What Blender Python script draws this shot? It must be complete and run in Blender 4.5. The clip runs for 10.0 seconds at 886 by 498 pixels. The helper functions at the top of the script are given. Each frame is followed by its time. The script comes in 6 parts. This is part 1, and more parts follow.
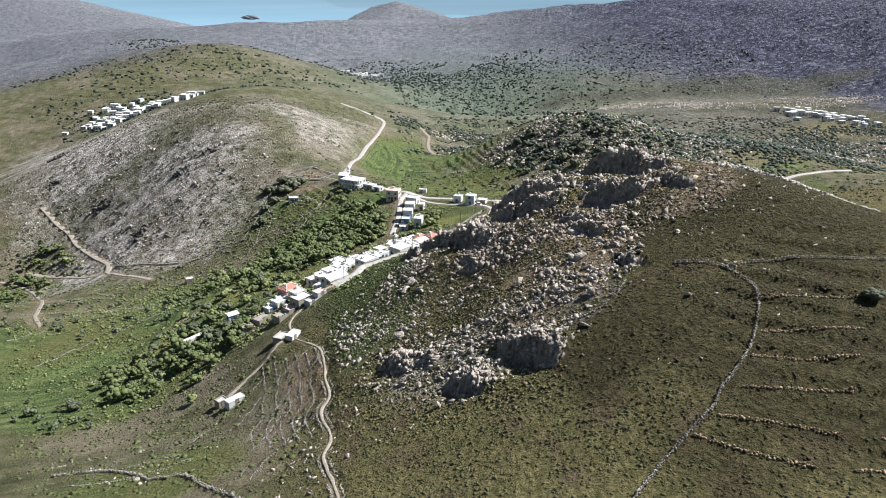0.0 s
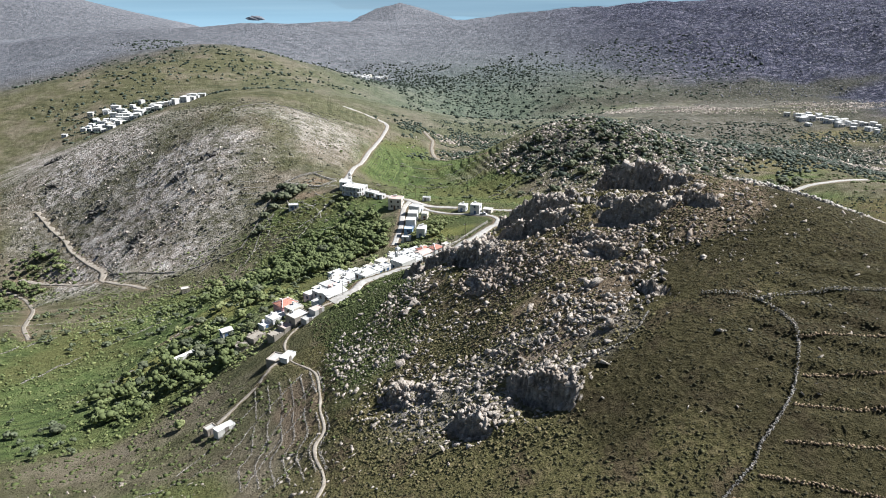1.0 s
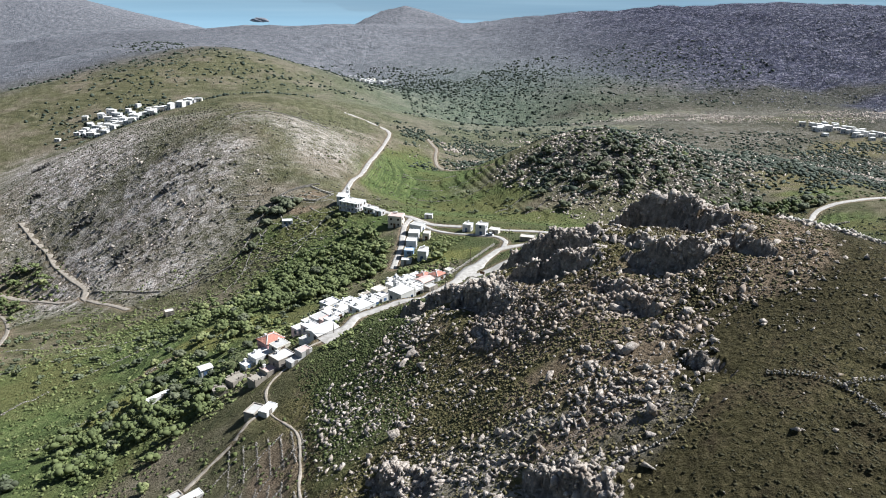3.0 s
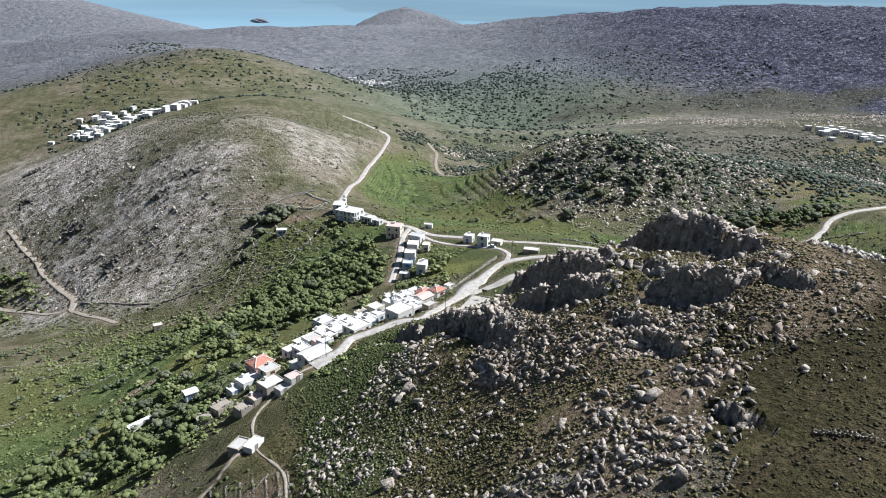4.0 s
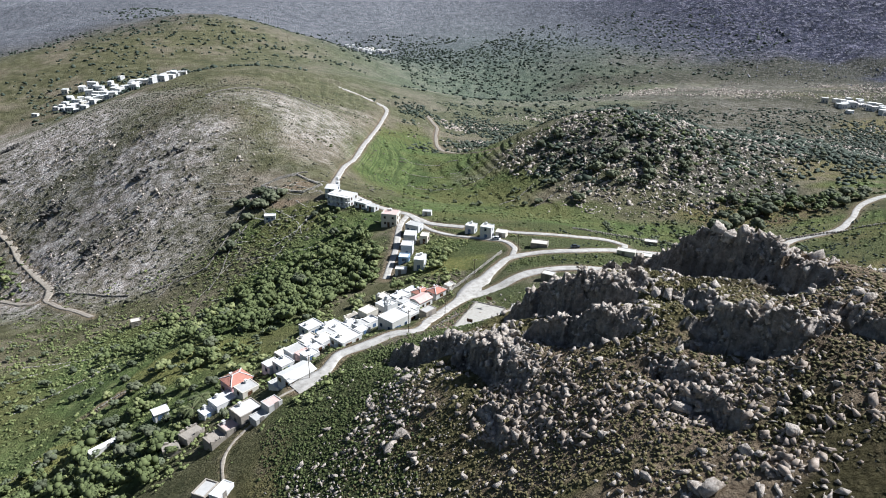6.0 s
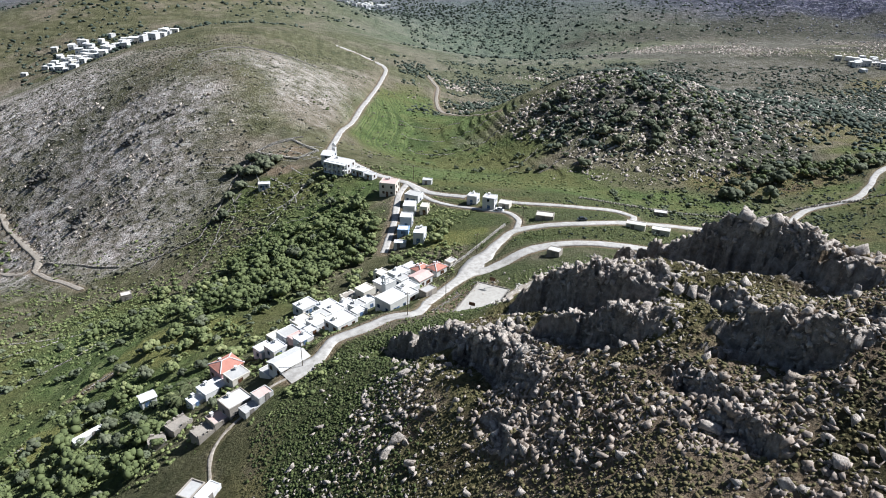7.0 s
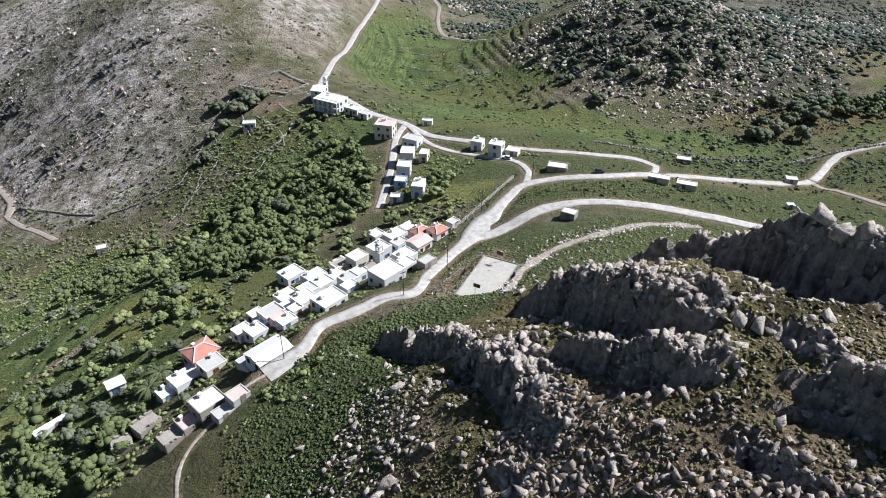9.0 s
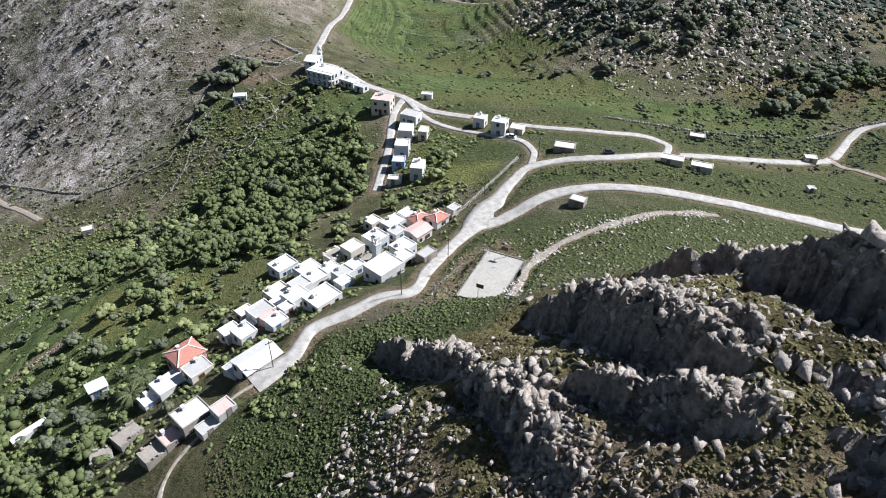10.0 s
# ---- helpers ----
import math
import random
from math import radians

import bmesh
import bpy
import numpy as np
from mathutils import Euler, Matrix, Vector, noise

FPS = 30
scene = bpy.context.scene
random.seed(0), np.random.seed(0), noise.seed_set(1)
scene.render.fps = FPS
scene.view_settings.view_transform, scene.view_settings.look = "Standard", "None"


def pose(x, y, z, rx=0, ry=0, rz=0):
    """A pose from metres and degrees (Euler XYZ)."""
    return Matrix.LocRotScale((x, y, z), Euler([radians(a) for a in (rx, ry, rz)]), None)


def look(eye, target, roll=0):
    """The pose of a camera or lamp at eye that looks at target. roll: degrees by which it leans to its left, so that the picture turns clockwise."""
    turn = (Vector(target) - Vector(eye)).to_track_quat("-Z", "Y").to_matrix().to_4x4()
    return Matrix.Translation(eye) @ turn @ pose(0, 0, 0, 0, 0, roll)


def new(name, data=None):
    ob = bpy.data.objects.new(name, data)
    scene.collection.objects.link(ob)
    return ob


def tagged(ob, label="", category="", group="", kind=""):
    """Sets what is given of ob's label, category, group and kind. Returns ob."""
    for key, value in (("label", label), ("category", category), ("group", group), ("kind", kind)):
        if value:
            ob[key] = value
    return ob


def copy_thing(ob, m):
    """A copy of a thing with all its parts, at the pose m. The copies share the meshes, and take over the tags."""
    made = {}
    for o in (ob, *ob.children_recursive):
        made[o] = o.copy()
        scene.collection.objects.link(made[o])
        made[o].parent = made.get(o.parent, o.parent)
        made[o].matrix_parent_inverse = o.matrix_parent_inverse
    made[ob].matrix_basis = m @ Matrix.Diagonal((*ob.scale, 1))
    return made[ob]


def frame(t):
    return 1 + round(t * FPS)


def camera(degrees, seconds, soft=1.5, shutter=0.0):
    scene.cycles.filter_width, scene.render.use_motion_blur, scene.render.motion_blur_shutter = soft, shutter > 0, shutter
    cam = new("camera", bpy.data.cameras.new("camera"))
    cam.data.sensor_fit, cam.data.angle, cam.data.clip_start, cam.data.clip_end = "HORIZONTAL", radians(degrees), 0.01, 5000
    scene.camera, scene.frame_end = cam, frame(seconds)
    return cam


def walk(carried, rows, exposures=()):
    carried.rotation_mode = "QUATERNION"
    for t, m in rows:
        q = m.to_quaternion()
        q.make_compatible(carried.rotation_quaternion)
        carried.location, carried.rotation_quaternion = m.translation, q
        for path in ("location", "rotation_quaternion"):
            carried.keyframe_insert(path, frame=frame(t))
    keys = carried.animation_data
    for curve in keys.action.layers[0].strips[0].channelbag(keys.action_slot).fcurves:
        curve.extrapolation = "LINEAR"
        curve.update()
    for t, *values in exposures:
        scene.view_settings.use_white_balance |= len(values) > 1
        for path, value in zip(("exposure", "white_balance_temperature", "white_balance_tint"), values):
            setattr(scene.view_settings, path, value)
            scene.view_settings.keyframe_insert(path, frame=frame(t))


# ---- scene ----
cam = camera(64.7, 10.0, soft=1.0)
METRES, EYE, TILT, LEAN, TURN = 150.0, 125.0, -21.4, 0.0, 0.0
ROWS = [
    (0.0, 0.0, 0.0, 0.0, -0.0, 0.0, 0.0),
    (0.5, -0.0013, 0.0444, 0.0167, 0.11, 0.07, -0.2),
    (1.0, -0.0025, 0.0918, 0.0352, 0.27, 0.12, -0.37),
    (1.5, -0.0032, 0.1357, 0.052, 0.38, 0.17, -0.53),
    (2.0, -0.0033, 0.1837, 0.0702, 0.47, 0.24, -0.68),
    (2.5, -0.0033, 0.2284, 0.0871, 0.51, 0.29, -0.8),
    (4.0, -0.0047, 0.3738, 0.1441, 0.54, 0.4, -0.96),
    (4.5, -0.0049, 0.4209, 0.1625, 0.54, 0.45, -1.0),
    (5.0, -0.0047, 0.4706, 0.1823, 0.55, 0.51, -1.02),
    (5.5, -0.0047, 0.5167, 0.2001, 0.57, -0.56, -1.06),
    (7.0, -0.0059, 0.651, 0.2536, 0.7, -5.67, -1.05),
    (7.5, -0.0061, 0.6955, 0.2712, 0.74, -7.34, -1.05),
    (8.0, -0.0063, 0.7455, 0.2909, 0.83, -9.16, -1.09),
    (8.5, -0.0066, 0.7907, 0.3093, 0.86, -10.84, -1.06),
    (9.0, -0.0073, 0.8362, 0.3277, 0.88, -12.44, -1.07),
    (9.5, -0.0079, 0.8816, 0.3456, 0.92, -14.02, -1.04),
    (10.0, -0.0093, 0.931, 0.3648, 0.92, -15.66, -1.01),
]
walk(cam, [(t, pose(0, 0, EYE, TILT, LEAN, TURN) @ pose(METRES * x, METRES * y, METRES * z, 90 + pitch, roll, yaw)) for t, x, y, z, yaw, pitch, roll in ROWS],
     exposures=[(0.0, 0.98, 6140, 10), (5.0, 0.83, 5920, 10), (10.0, 0.82, 5860, 12)])

# ---- light: high sun from the east, clear spring sky ----
SUN_FROM = Vector((0.665, 0.22, 0.735)).normalized()
world = bpy.data.worlds.new("world")
scene.world = world
world.use_nodes = True
wn = world.node_tree.nodes
sky = wn.new("ShaderNodeTexSky")
sky.sky_type, sky.sun_disc = "NISHITA", False
sky.sun_elevation = math.asin(SUN_FROM.z)
sky.sun_rotation = math.atan2(SUN_FROM.x, SUN_FROM.y)
world.node_tree.links.new(sky.outputs[0], wn["Background"].inputs[0])
wn["Background"].inputs[1].default_value = 0.035
sun_data = bpy.data.lights.new("sun", "SUN")
sun_data.energy, sun_data.angle, sun_data.color = 5.0, radians(0.55), (1.0, 0.97, 0.92)
sun = new("sun", sun_data)
sun.matrix_world = look((900, 100, 700), Vector((900, 100, 700)) - SUN_FROM)


# ---- materials ----
def material(name, rough=0.9, spec=0.2):
    m = bpy.data.materials.new(name)
    m.use_nodes = True
    b = m.node_tree.nodes["Principled BSDF"]
    b.inputs["Roughness"].default_value = rough
    b.inputs["Specular IOR Level"].default_value = spec
    return m, m.node_tree.nodes, m.node_tree.links, b


def noise_node(nodes, links, scale, detail=4.0, rough=0.6, vec=None):
    n = nodes.new("ShaderNodeTexNoise")
    n.inputs["Scale"].default_value, n.inputs["Detail"].default_value, n.inputs["Roughness"].default_value = scale, detail, rough
    if vec is not None:
        links.new(vec, n.inputs["Vector"])
    return n.outputs["Fac"]


def ramp(nodes, links, fac, stops):
    r = nodes.new("ShaderNodeValToRGB")
    while len(r.color_ramp.elements) < len(stops):
        r.color_ramp.elements.new(0.5)
    for e, (p, c) in zip(r.color_ramp.elements, stops):
        e.position, e.color = p, (*c, 1) if len(c) == 3 else c
    links.new(fac, r.inputs[0])
    return r.outputs[0]


def mix(nodes, links, fac, a, b):
    n = nodes.new("ShaderNodeMix")
    n.data_type = "RGBA"
    if isinstance(fac, (int, float)):
        n.inputs[0].default_value = fac
    else:
        links.new(fac, n.inputs[0])
    for sock, v in ((n.inputs[6], a), (n.inputs[7], b)):
        if isinstance(v, tuple):
            sock.default_value = (*v, 1)
        else:
            links.new(v, sock)
    return n.outputs[2]


def calc(nodes, links, op, a, b=0.0, clamp=False):
    n = nodes.new("ShaderNodeMath")
    n.operation, n.use_clamp = op, clamp
    for sock, v in ((n.inputs[0], a), (n.inputs[1], b)):
        if isinstance(v, (int, float)):
            sock.default_value = v
        else:
            links.new(v, sock)
    return n.outputs[0]


def step_up(nodes, links, v, lo, hi):
    n = nodes.new("ShaderNodeMapRange")
    n.interpolation_type = "SMOOTHSTEP"
    links.new(v, n.inputs[0])
    n.inputs[1].default_value, n.inputs[2].default_value = lo, hi
    return n.outputs[0]


def place(nodes):
    return nodes.new("ShaderNodeNewGeometry").outputs["Position"]


def bump(nodes, links, b, h, dist, strength=0.6):
    n = nodes.new("ShaderNodeBump")
    n.inputs["Strength"].default_value, n.inputs["Distance"].default_value = strength, dist
    links.new(h, n.inputs["Height"])
    links.new(n.outputs[0], b.inputs["Normal"])


# ==== land ====
def lattice(ix, iy, salt):
    h = (ix.astype(np.int64) * 374761393 + iy.astype(np.int64) * 668265263 + salt * 1442695041) & 0xFFFFFFFF
    h = ((h ^ (h >> 13)) * 1274126177) & 0xFFFFFFFF
    return ((h ^ (h >> 16)) & 0xFFFF) / 65535.0


def value_noise(x, y, salt=0):
    """Smooth noise, -1 to 1, one cell a unit."""
    ix, iy = np.floor(x), np.floor(y)
    fx, fy = x - ix, y - iy
    fx, fy = fx * fx * (3 - 2 * fx), fy * fy * (3 - 2 * fy)
    a, b = lattice(ix, iy, salt), lattice(ix + 1, iy, salt)
    c, d = lattice(ix, iy + 1, salt), lattice(ix + 1, iy + 1, salt)
    return 2 * (a + (b - a) * fx + (c - a) * fy + (a - b - c + d) * fx * fy) - 1


def fractal(x, y, size, octaves=4, salt=0):
    out, amp = 0.0, 1.0
    for k in range(octaves):
        out = out + amp * value_noise(x / size * 2**k + 17.3 * k, y / size * 2**k - 9.1 * k, salt + k)
        amp *= 0.5
    return out / 1.9


def cells(x, y, size, salt=0):
    """Blocks: the random height of the nearest block and how near its joint is."""
    u, v = x / size, y / size
    ix, iy = np.floor(u), np.floor(v)
    best, second, value = np.full(np.shape(u), 9.0), np.full(np.shape(u), 9.0), np.zeros(np.shape(u))
    for dx in (-1, 0, 1):
        for dy in (-1, 0, 1):
            cx, cy = ix + dx, iy + dy
            px, py = cx + lattice(cx, cy, salt), cy + lattice(cx, cy, salt + 7)
            d = np.hypot(px - u, py - v)
            h = lattice(cx, cy, salt + 3)
            near = d < best
            second = np.where(near, best, np.minimum(second, d))
            value = np.where(near, h, value)
            best = np.where(near, d, best)
    return value, second - best


def facets(x, y, size, salt=0, lean=0.5):
    """Angular blocks: each has its own height and tilted top; also how near its joint is."""
    u, v = x / size, y / size
    ix, iy = np.floor(u), np.floor(v)
    best, second, value = np.full(np.shape(u), 9.0), np.full(np.shape(u), 9.0), np.zeros(np.shape(u))
    for dx in (-1, 0, 1):
        for dy in (-1, 0, 1):
            cx, cy = ix + dx, iy + dy
            px, py = cx + lattice(cx, cy, salt), cy + lattice(cx, cy, salt + 7)
            d = np.hypot(px - u, py - v)
            h = lattice(cx, cy, salt + 3) + lean * (2 * lattice(cx, cy, salt + 4) - 1.35) * (u - px) + lean * (2 * lattice(cx, cy, salt + 5) - 0.75) * (v - py)
            near = d < best
            second = np.where(near, best, np.minimum(second, d))
            value = np.where(near, h, value)
            best = np.where(near, d, best)
    return value, second - best


BROAD = [(2700, 1800, 39.5), (2700, 900, 34.4), (2700, -900, 27.1), (2700, -1800, 35), (1800, 3600, -28.1), (1800, 1800, 37.9), (1800, 900, 43), (1800, 0, 39.9), (1800, -900, 30.2), (1800, -1800, 21.7), (900, 3600, -45.4), (900, -900, 65.3), (900, -2700, 15.8), (0, -900, 77.2), (0, -1800, 26.4), (0, -2700, 41.9), (-900, 3600, -48.2), (-900, -900, 22.7), (-900, -2700, 15.6), (-1800, 3600, 69.3), (-1800, 1800, -32.2), (-2700, 3600, 95.2), (-2700, 2700, -33.9), (-2700, 1800, -46.6), (-2700, -900, 17.9), (-2700, -1800, 25.4)]
HILLS = [(1800, 3300, -25.4), (1800, 3000, -37.2), (1800, 2700, -21.1), (1800, 300, 16.2), (1500, 3300, -22.3), (1500, 3000, -20.3), (1500, 1800, 15.1), (1500, 1200, 22.5), (1500, 900, 27.8), (1200, 3300, -24.7), (1200, 1800, 43.8), (900, 3300, -33.2), (900, 3000, -31.9), (900, 2100, 49.6), (900, 300, 19.2), (600, 3300, -51.1), (600, 3000, -36.4), (600, 2700, 39), (600, 2400, 34), (600, 1800, 29.9), (300, 3600, -51.4), (300, 3300, -41.8), (300, 2700, 47.7), (300, 2400, 19.7), (300, 1500, -33.1), (0, 3600, -42.1), (0, 3300, 41.9), (0, 2700, -52.6), (0, 2100, -2.2), (0, 1800, -29.2), (-300, 3600, -76.4), (-300, 3300, 68.8)]
HILLS_B = [(-300, 3000, 73.9), (-300, 2400, 46.9), (-600, 3600, -90.5), (-600, 3000, -33), (-600, 2700, -23.2), (-600, 2100, 3.2), (-600, 1800, 21.9), (-900, 3600, 40.2), (-900, 3000, -93.1), (-900, 2700, -52.9), (-900, 2400, 40.1), (-900, 600, -41.7), (-1200, 3300, 63.5), (-1200, 2400, 44.7), (-1200, 1800, -77.6), (-1200, 900, -15), (-1500, 3600, -71), (-1500, 3300, -40.6), (-1500, 2100, -23.4), (-1500, 1200, 19.4), (-1800, 3600, 54.5), (-1800, 3300, 55.7), (-1800, 2400, -29.2), (-1800, 2100, -15.3), (-1800, 1500, 31.6), (-1800, 600, -12.4)]
SPURS = [(740, 1540, -9.1), (740, 1400, -16.2), (740, 1260, -11.1), (740, 1120, -15.9), (740, 840, -10.6), (600, 700, -19.6), (460, 1540, 0.6), (460, 1260, -20), (460, 840, -7.8), (460, 700, -12.3), (460, 280, 5.2), (320, 1400, 15), (320, 0, 14.3), (180, 1540, 14.6), (180, 1120, -17.3), (180, 840, 0.4), (180, 140, 74.2), (40, 1260, -37.8), (40, 1120, -17.2), (40, 980, 23.2), (40, 840, -34.5), (-100, 1400, 11.7), (-100, 700, 19.2), (-240, 1540, -36.8), (-240, 980, -12), (-240, 840, 51.8), (-380, 1540, -11.2), (-380, 1400, 16.3), (-380, 1260, 44.9), (-380, 0, 13.6), (-520, 1400, 8.7), (-520, 980, 5.9)]
SPURS_B = [(-520, 700, -17.8), (-520, 560, -19.3), (-520, 280, -18.3), (-660, 1540, 20.4), (-800, 1540, 16.1), (-800, 1120, -9.2)]
SLOPES = [(280, 620, 7.7), (280, 560, 8.4), (280, 440, 11.9), (280, 380, 8.6), (220, 560, 3.7), (220, 260, -19.6), (220, 200, -13.9), (160, 620, 10.1), (100, 620, 20.4), (100, 560, 15.7), (100, 440, -4.7), (40, 620, 13.2), (40, 500, -5.5), (40, 380, 15.3), (-20, 620, -12.2), (-20, 560, -16), (-20, 440, 2.8), (-20, 260, 18.3), (-20, 20, 12.7), (-80, 500, 18.6), (-80, 80, 1.6), (-80, 20, 11.3), (-140, 620, 9.3), (-140, 500, 7.3), (-140, 380, -13), (-140, 260, -11.2), (-140, 20, 12.6), (-200, 620, 19.8), (-200, 560, 5.9), (-200, 380, -9.7), (-200, 20, 10.3), (-260, 560, 12.2)]
SLOPES_B = [(-260, 440, -24.4), (-260, 320, 5.1), (-260, 20, 7.1), (-320, 500, -10.7), (-320, 440, -18.8)]
KNOLLS = [(140, 320, -3.9), (140, 230, -6.3), (140, 200, -4.1), (110, 290, -4.4), (110, 170, 11.7), (80, 320, -2.2), (80, 230, 12.6), (80, 80, -1.7), (50, 140, 15), (20, 200, 17.5), (20, 110, 2.7), (-10, 320, -7.4), (-70, 290, -2.9), (-70, 170, -4.4), (-100, 320, 9.5), (-100, 200, -6.2)]
TORS = [(98, 186, 3.1), (82, 266, -3.4), (82, 202, 4.7), (82, 170, 5.3), (66, 202, 4), (66, 186, 5.3), (50, 234, 7.2), (50, 218, 7.7), (34, 250, 2.9), (18, 282, -1.9), (18, 234, 4.5), (2, 186, -5.7), (-14, 218, -1.7), (-14, 170, 1.5), (-30, 202, -2)]
DIPS = [(-360, 630, 3.1), (-312, 486, -1.9), (-312, 534, -2.5), (-312, 630, 3.7), (-312, 678, 1.5), (-264, 390, 2.8), (-216, 246, -1.6), (-216, 438, 3.5), (-216, 486, -1.8), (-216, 534, -3.4), (-216, 582, -3.7), (-216, 630, -2.6), (-168, 246, -1.1), (-168, 534, 5.9), (-168, 582, 1.8), (-120, 438, -2.2), (-120, 486, -5.4), (-120, 534, 2.0), (-120, 582, 4.0), (-120, 630, 1.9), (-72, 438, 4.0), (-72, 534, -5.0), (-72, 582, 3.7), (-72, 630, 3.2), (-24, 390, -2.2), (-24, 438, 4.0), (-24, 534, -3.2), (-24, 582, 2.3), (-24, 630, -1.5), (-24, 678, -2.8), (24, 438, 2.2), (24, 486, -3.7), (24, 534, -2.5)]
DIPS_B = [(24, 582, 4.1), (24, 630, -1.9), (24, 678, -2.3), (72, 438, 1.3), (72, 582, 1.7), (72, 630, -2.4), (120, 390, -1.1), (120, 438, -3.0), (120, 534, 4.6), (120, 582, 2.8), (168, 390, -1.5), (168, 438, -2.1), (168, 534, 1.5), (168, 582, 1.4), (216, 390, -1.6), (216, 438, -1.5), (216, 486, -1.4), (216, 534, -1.0), (264, 486, -1.2), (264, 534, -0.9), (264, 630, 1.8)]
RISES = [(-640, 800, -2.4), (-640, 1040, 5.7), (-640, 1160, 3.1), (-520, 800, -9.9), (-520, 920, -9.9), (-520, 1040, 10.2), (-520, 1160, 3.9), (-400, 560, 1.7), (-400, 680, 5.0), (-400, 800, -5.9), (-400, 920, -8.5), (-400, 1040, 3.6), (-400, 1160, -1.6), (-280, 560, -2.2), (-280, 680, 2.3), (-280, 920, -2.5), (-160, 800, -2.2), (-160, 1040, 2.0), (-40, 560, 2.5), (-40, 680, -2.7), (-40, 800, -5.7), (80, 560, 2.0), (80, 680, -4.0), (80, 800, -3.8), (200, 680, 2.9), (200, 920, 5.0), (200, 1040, 2.8), (320, 680, 4.2), (320, 800, -3.8), (320, 920, 1.7), (320, 1040, 1.9), (440, 800, -1.5), (440, 920, 1.3)]
RISES_B = [(560, 800, 1.5), (560, 920, 2.6)]


def swells(x, y, rows, radius):
    out = 0.0
    for cx, cy, h in rows:
        out = out + h * np.exp(-((x - cx) ** 2 + (y - cy) ** 2) / radius**2)
    return out


def smooth(v, lo, hi):
    s = np.clip((v - lo) / (hi - lo), 0, 1)
    return s * s * (3 - 2 * s)


def relief(x, y):
    """The broad lie of the land."""
    z = -40.0 + swells(x, y, BROAD, 900) + swells(x, y, HILLS + HILLS_B, 420) + swells(x, y, SPURS + SPURS_B, 200)
    z = z + swells(x, y, DIPS + DIPS_B, 60) + swells(x, y, RISES + RISES_B, 130)
    return z + swells(x, y, SLOPES + SLOPES_B, 90) + swells(x, y, KNOLLS, 45) + swells(x, y, TORS, 23)


def blotch(x, y, rows, wobble=0.28, size=25.0):
    """1 inside ellipses (x, y, half-width, half-depth, turn in degrees), 0 well outside, with an uneven rim."""
    out = np.zeros(np.shape(x))
    rim = fractal(x, y, size, 3, 40) * wobble
    for cx, cy, rx, ry, turn in rows:
        c, q = np.cos(np.radians(turn)), np.sin(np.radians(turn))
        u, v = (x - cx) * c + (y - cy) * q, (y - cy) * c - (x - cx) * q
        out = np.maximum(out, 1 - smooth(np.sqrt((u / rx) ** 2 + (v / ry) ** 2) + rim, 0.72, 1.15))
    return out


# rock masses of the near ridge, and where the slopes are cut into terraces
CRAGS = [(3, 215, 9, 19, 24), (-6, 232, 7, 11, 30), (24, 224, 11, 22, 22), (51, 222, 12, 22, 18), (38, 240, 8, 9, 20),
         (12, 134, 16, 8, -8), (-11, 153, 11, 6, -15), (45, 195, 10, 8, 0)]
# crest lines of the rock fins from near to far, with their height
FINS = [([(15, 200), (11, 210), (9, 219), (3, 228), (-2, 238), (-10, 246), (-15, 253)], 6.8),
        ([(36, 210), (34, 214), (28, 224), (24, 231), (19, 242), (15, 249)], 9.5),
        ([(36, 200), (31, 205), (26, 210), (20, 217), (16, 222)], 6.2),
        ([(66, 196), (62, 206), (58, 217), (52, 230), (46, 238), (40, 244), (34, 250)], 14.5),
        ([(56, 182), (52, 188), (48, 193), (43, 199)], 6.5), ([(47, 199), (44, 204), (40, 209)], 3.0),
        ([(66, 178), (63, 184), (60, 190)], 3.0), ([(38, 184), (35, 190), (32, 196)], 2.2), ([(12, 190), (9, 196), (6, 202)], 2.2), ([(42, 172), (39, 178), (36, 183)], 3.0),
        ([(24, 125), (22, 130), (19, 136), (15, 141)], 5.5), ([(9, 127), (6, 132), (3, 138)], 4.0), ([(-9, 151), (-12, 157), (-15, 164)], 4.5), ([(-2, 147), (-4, 152), (-6, 157)], 2.5),
        ([(47, 147), (45, 152), (43, 157)], 1.5)]
TERRACES = [(-52, 150, 24, 48, 10), (92, 112, 38, 42, 0), (-88, 425, 30, 42, 0), (-10, 590, 62, 90, 0), (-170, 290, 70, 60, 0),
            (-210, 800, 190, 60, 0), (-470, 1230, 260, 160, 0), (55, 520, 40, 60, 0), (300, 640, 120, 70, 0)]


def fin_lines(x, y):
    """For each fin: its height, how far east of its crest a place lies, and how much of it stands there."""
    for pts, tall in FINS:
        py, px = np.array([q[1] for q in pts], float), np.array([q[0] for q in pts], float)
        along = smooth(y, py[0] - 3, py[0] + 6) * (1 - smooth(y, py[-1] - 6, py[-1] + 4))
        broken = 0.35 + 0.65 * smooth(value_noise(y / (0.55 * tall + 1.5), np.full(np.shape(y), tall * 3.1), 65), -0.75, -0.1)
        yield tall, x - np.interp(y, py, px), along * broken


def ribs(x, y):
    """1 on the broken crests of the ridge, 0 on the heath between them and on the cliffs below."""
    out = np.zeros(np.shape(x))
    w = x + 1.6 * fractal(x, y, 9, 3, 61)
    for tall, d, along in fin_lines(w, y):
        out = np.maximum(out, along * np.where(d > 0, np.exp(-((d / (1.0 + 0.62 * tall)) ** 2)), np.exp(-((d / 0.9) ** 2))))
    return out


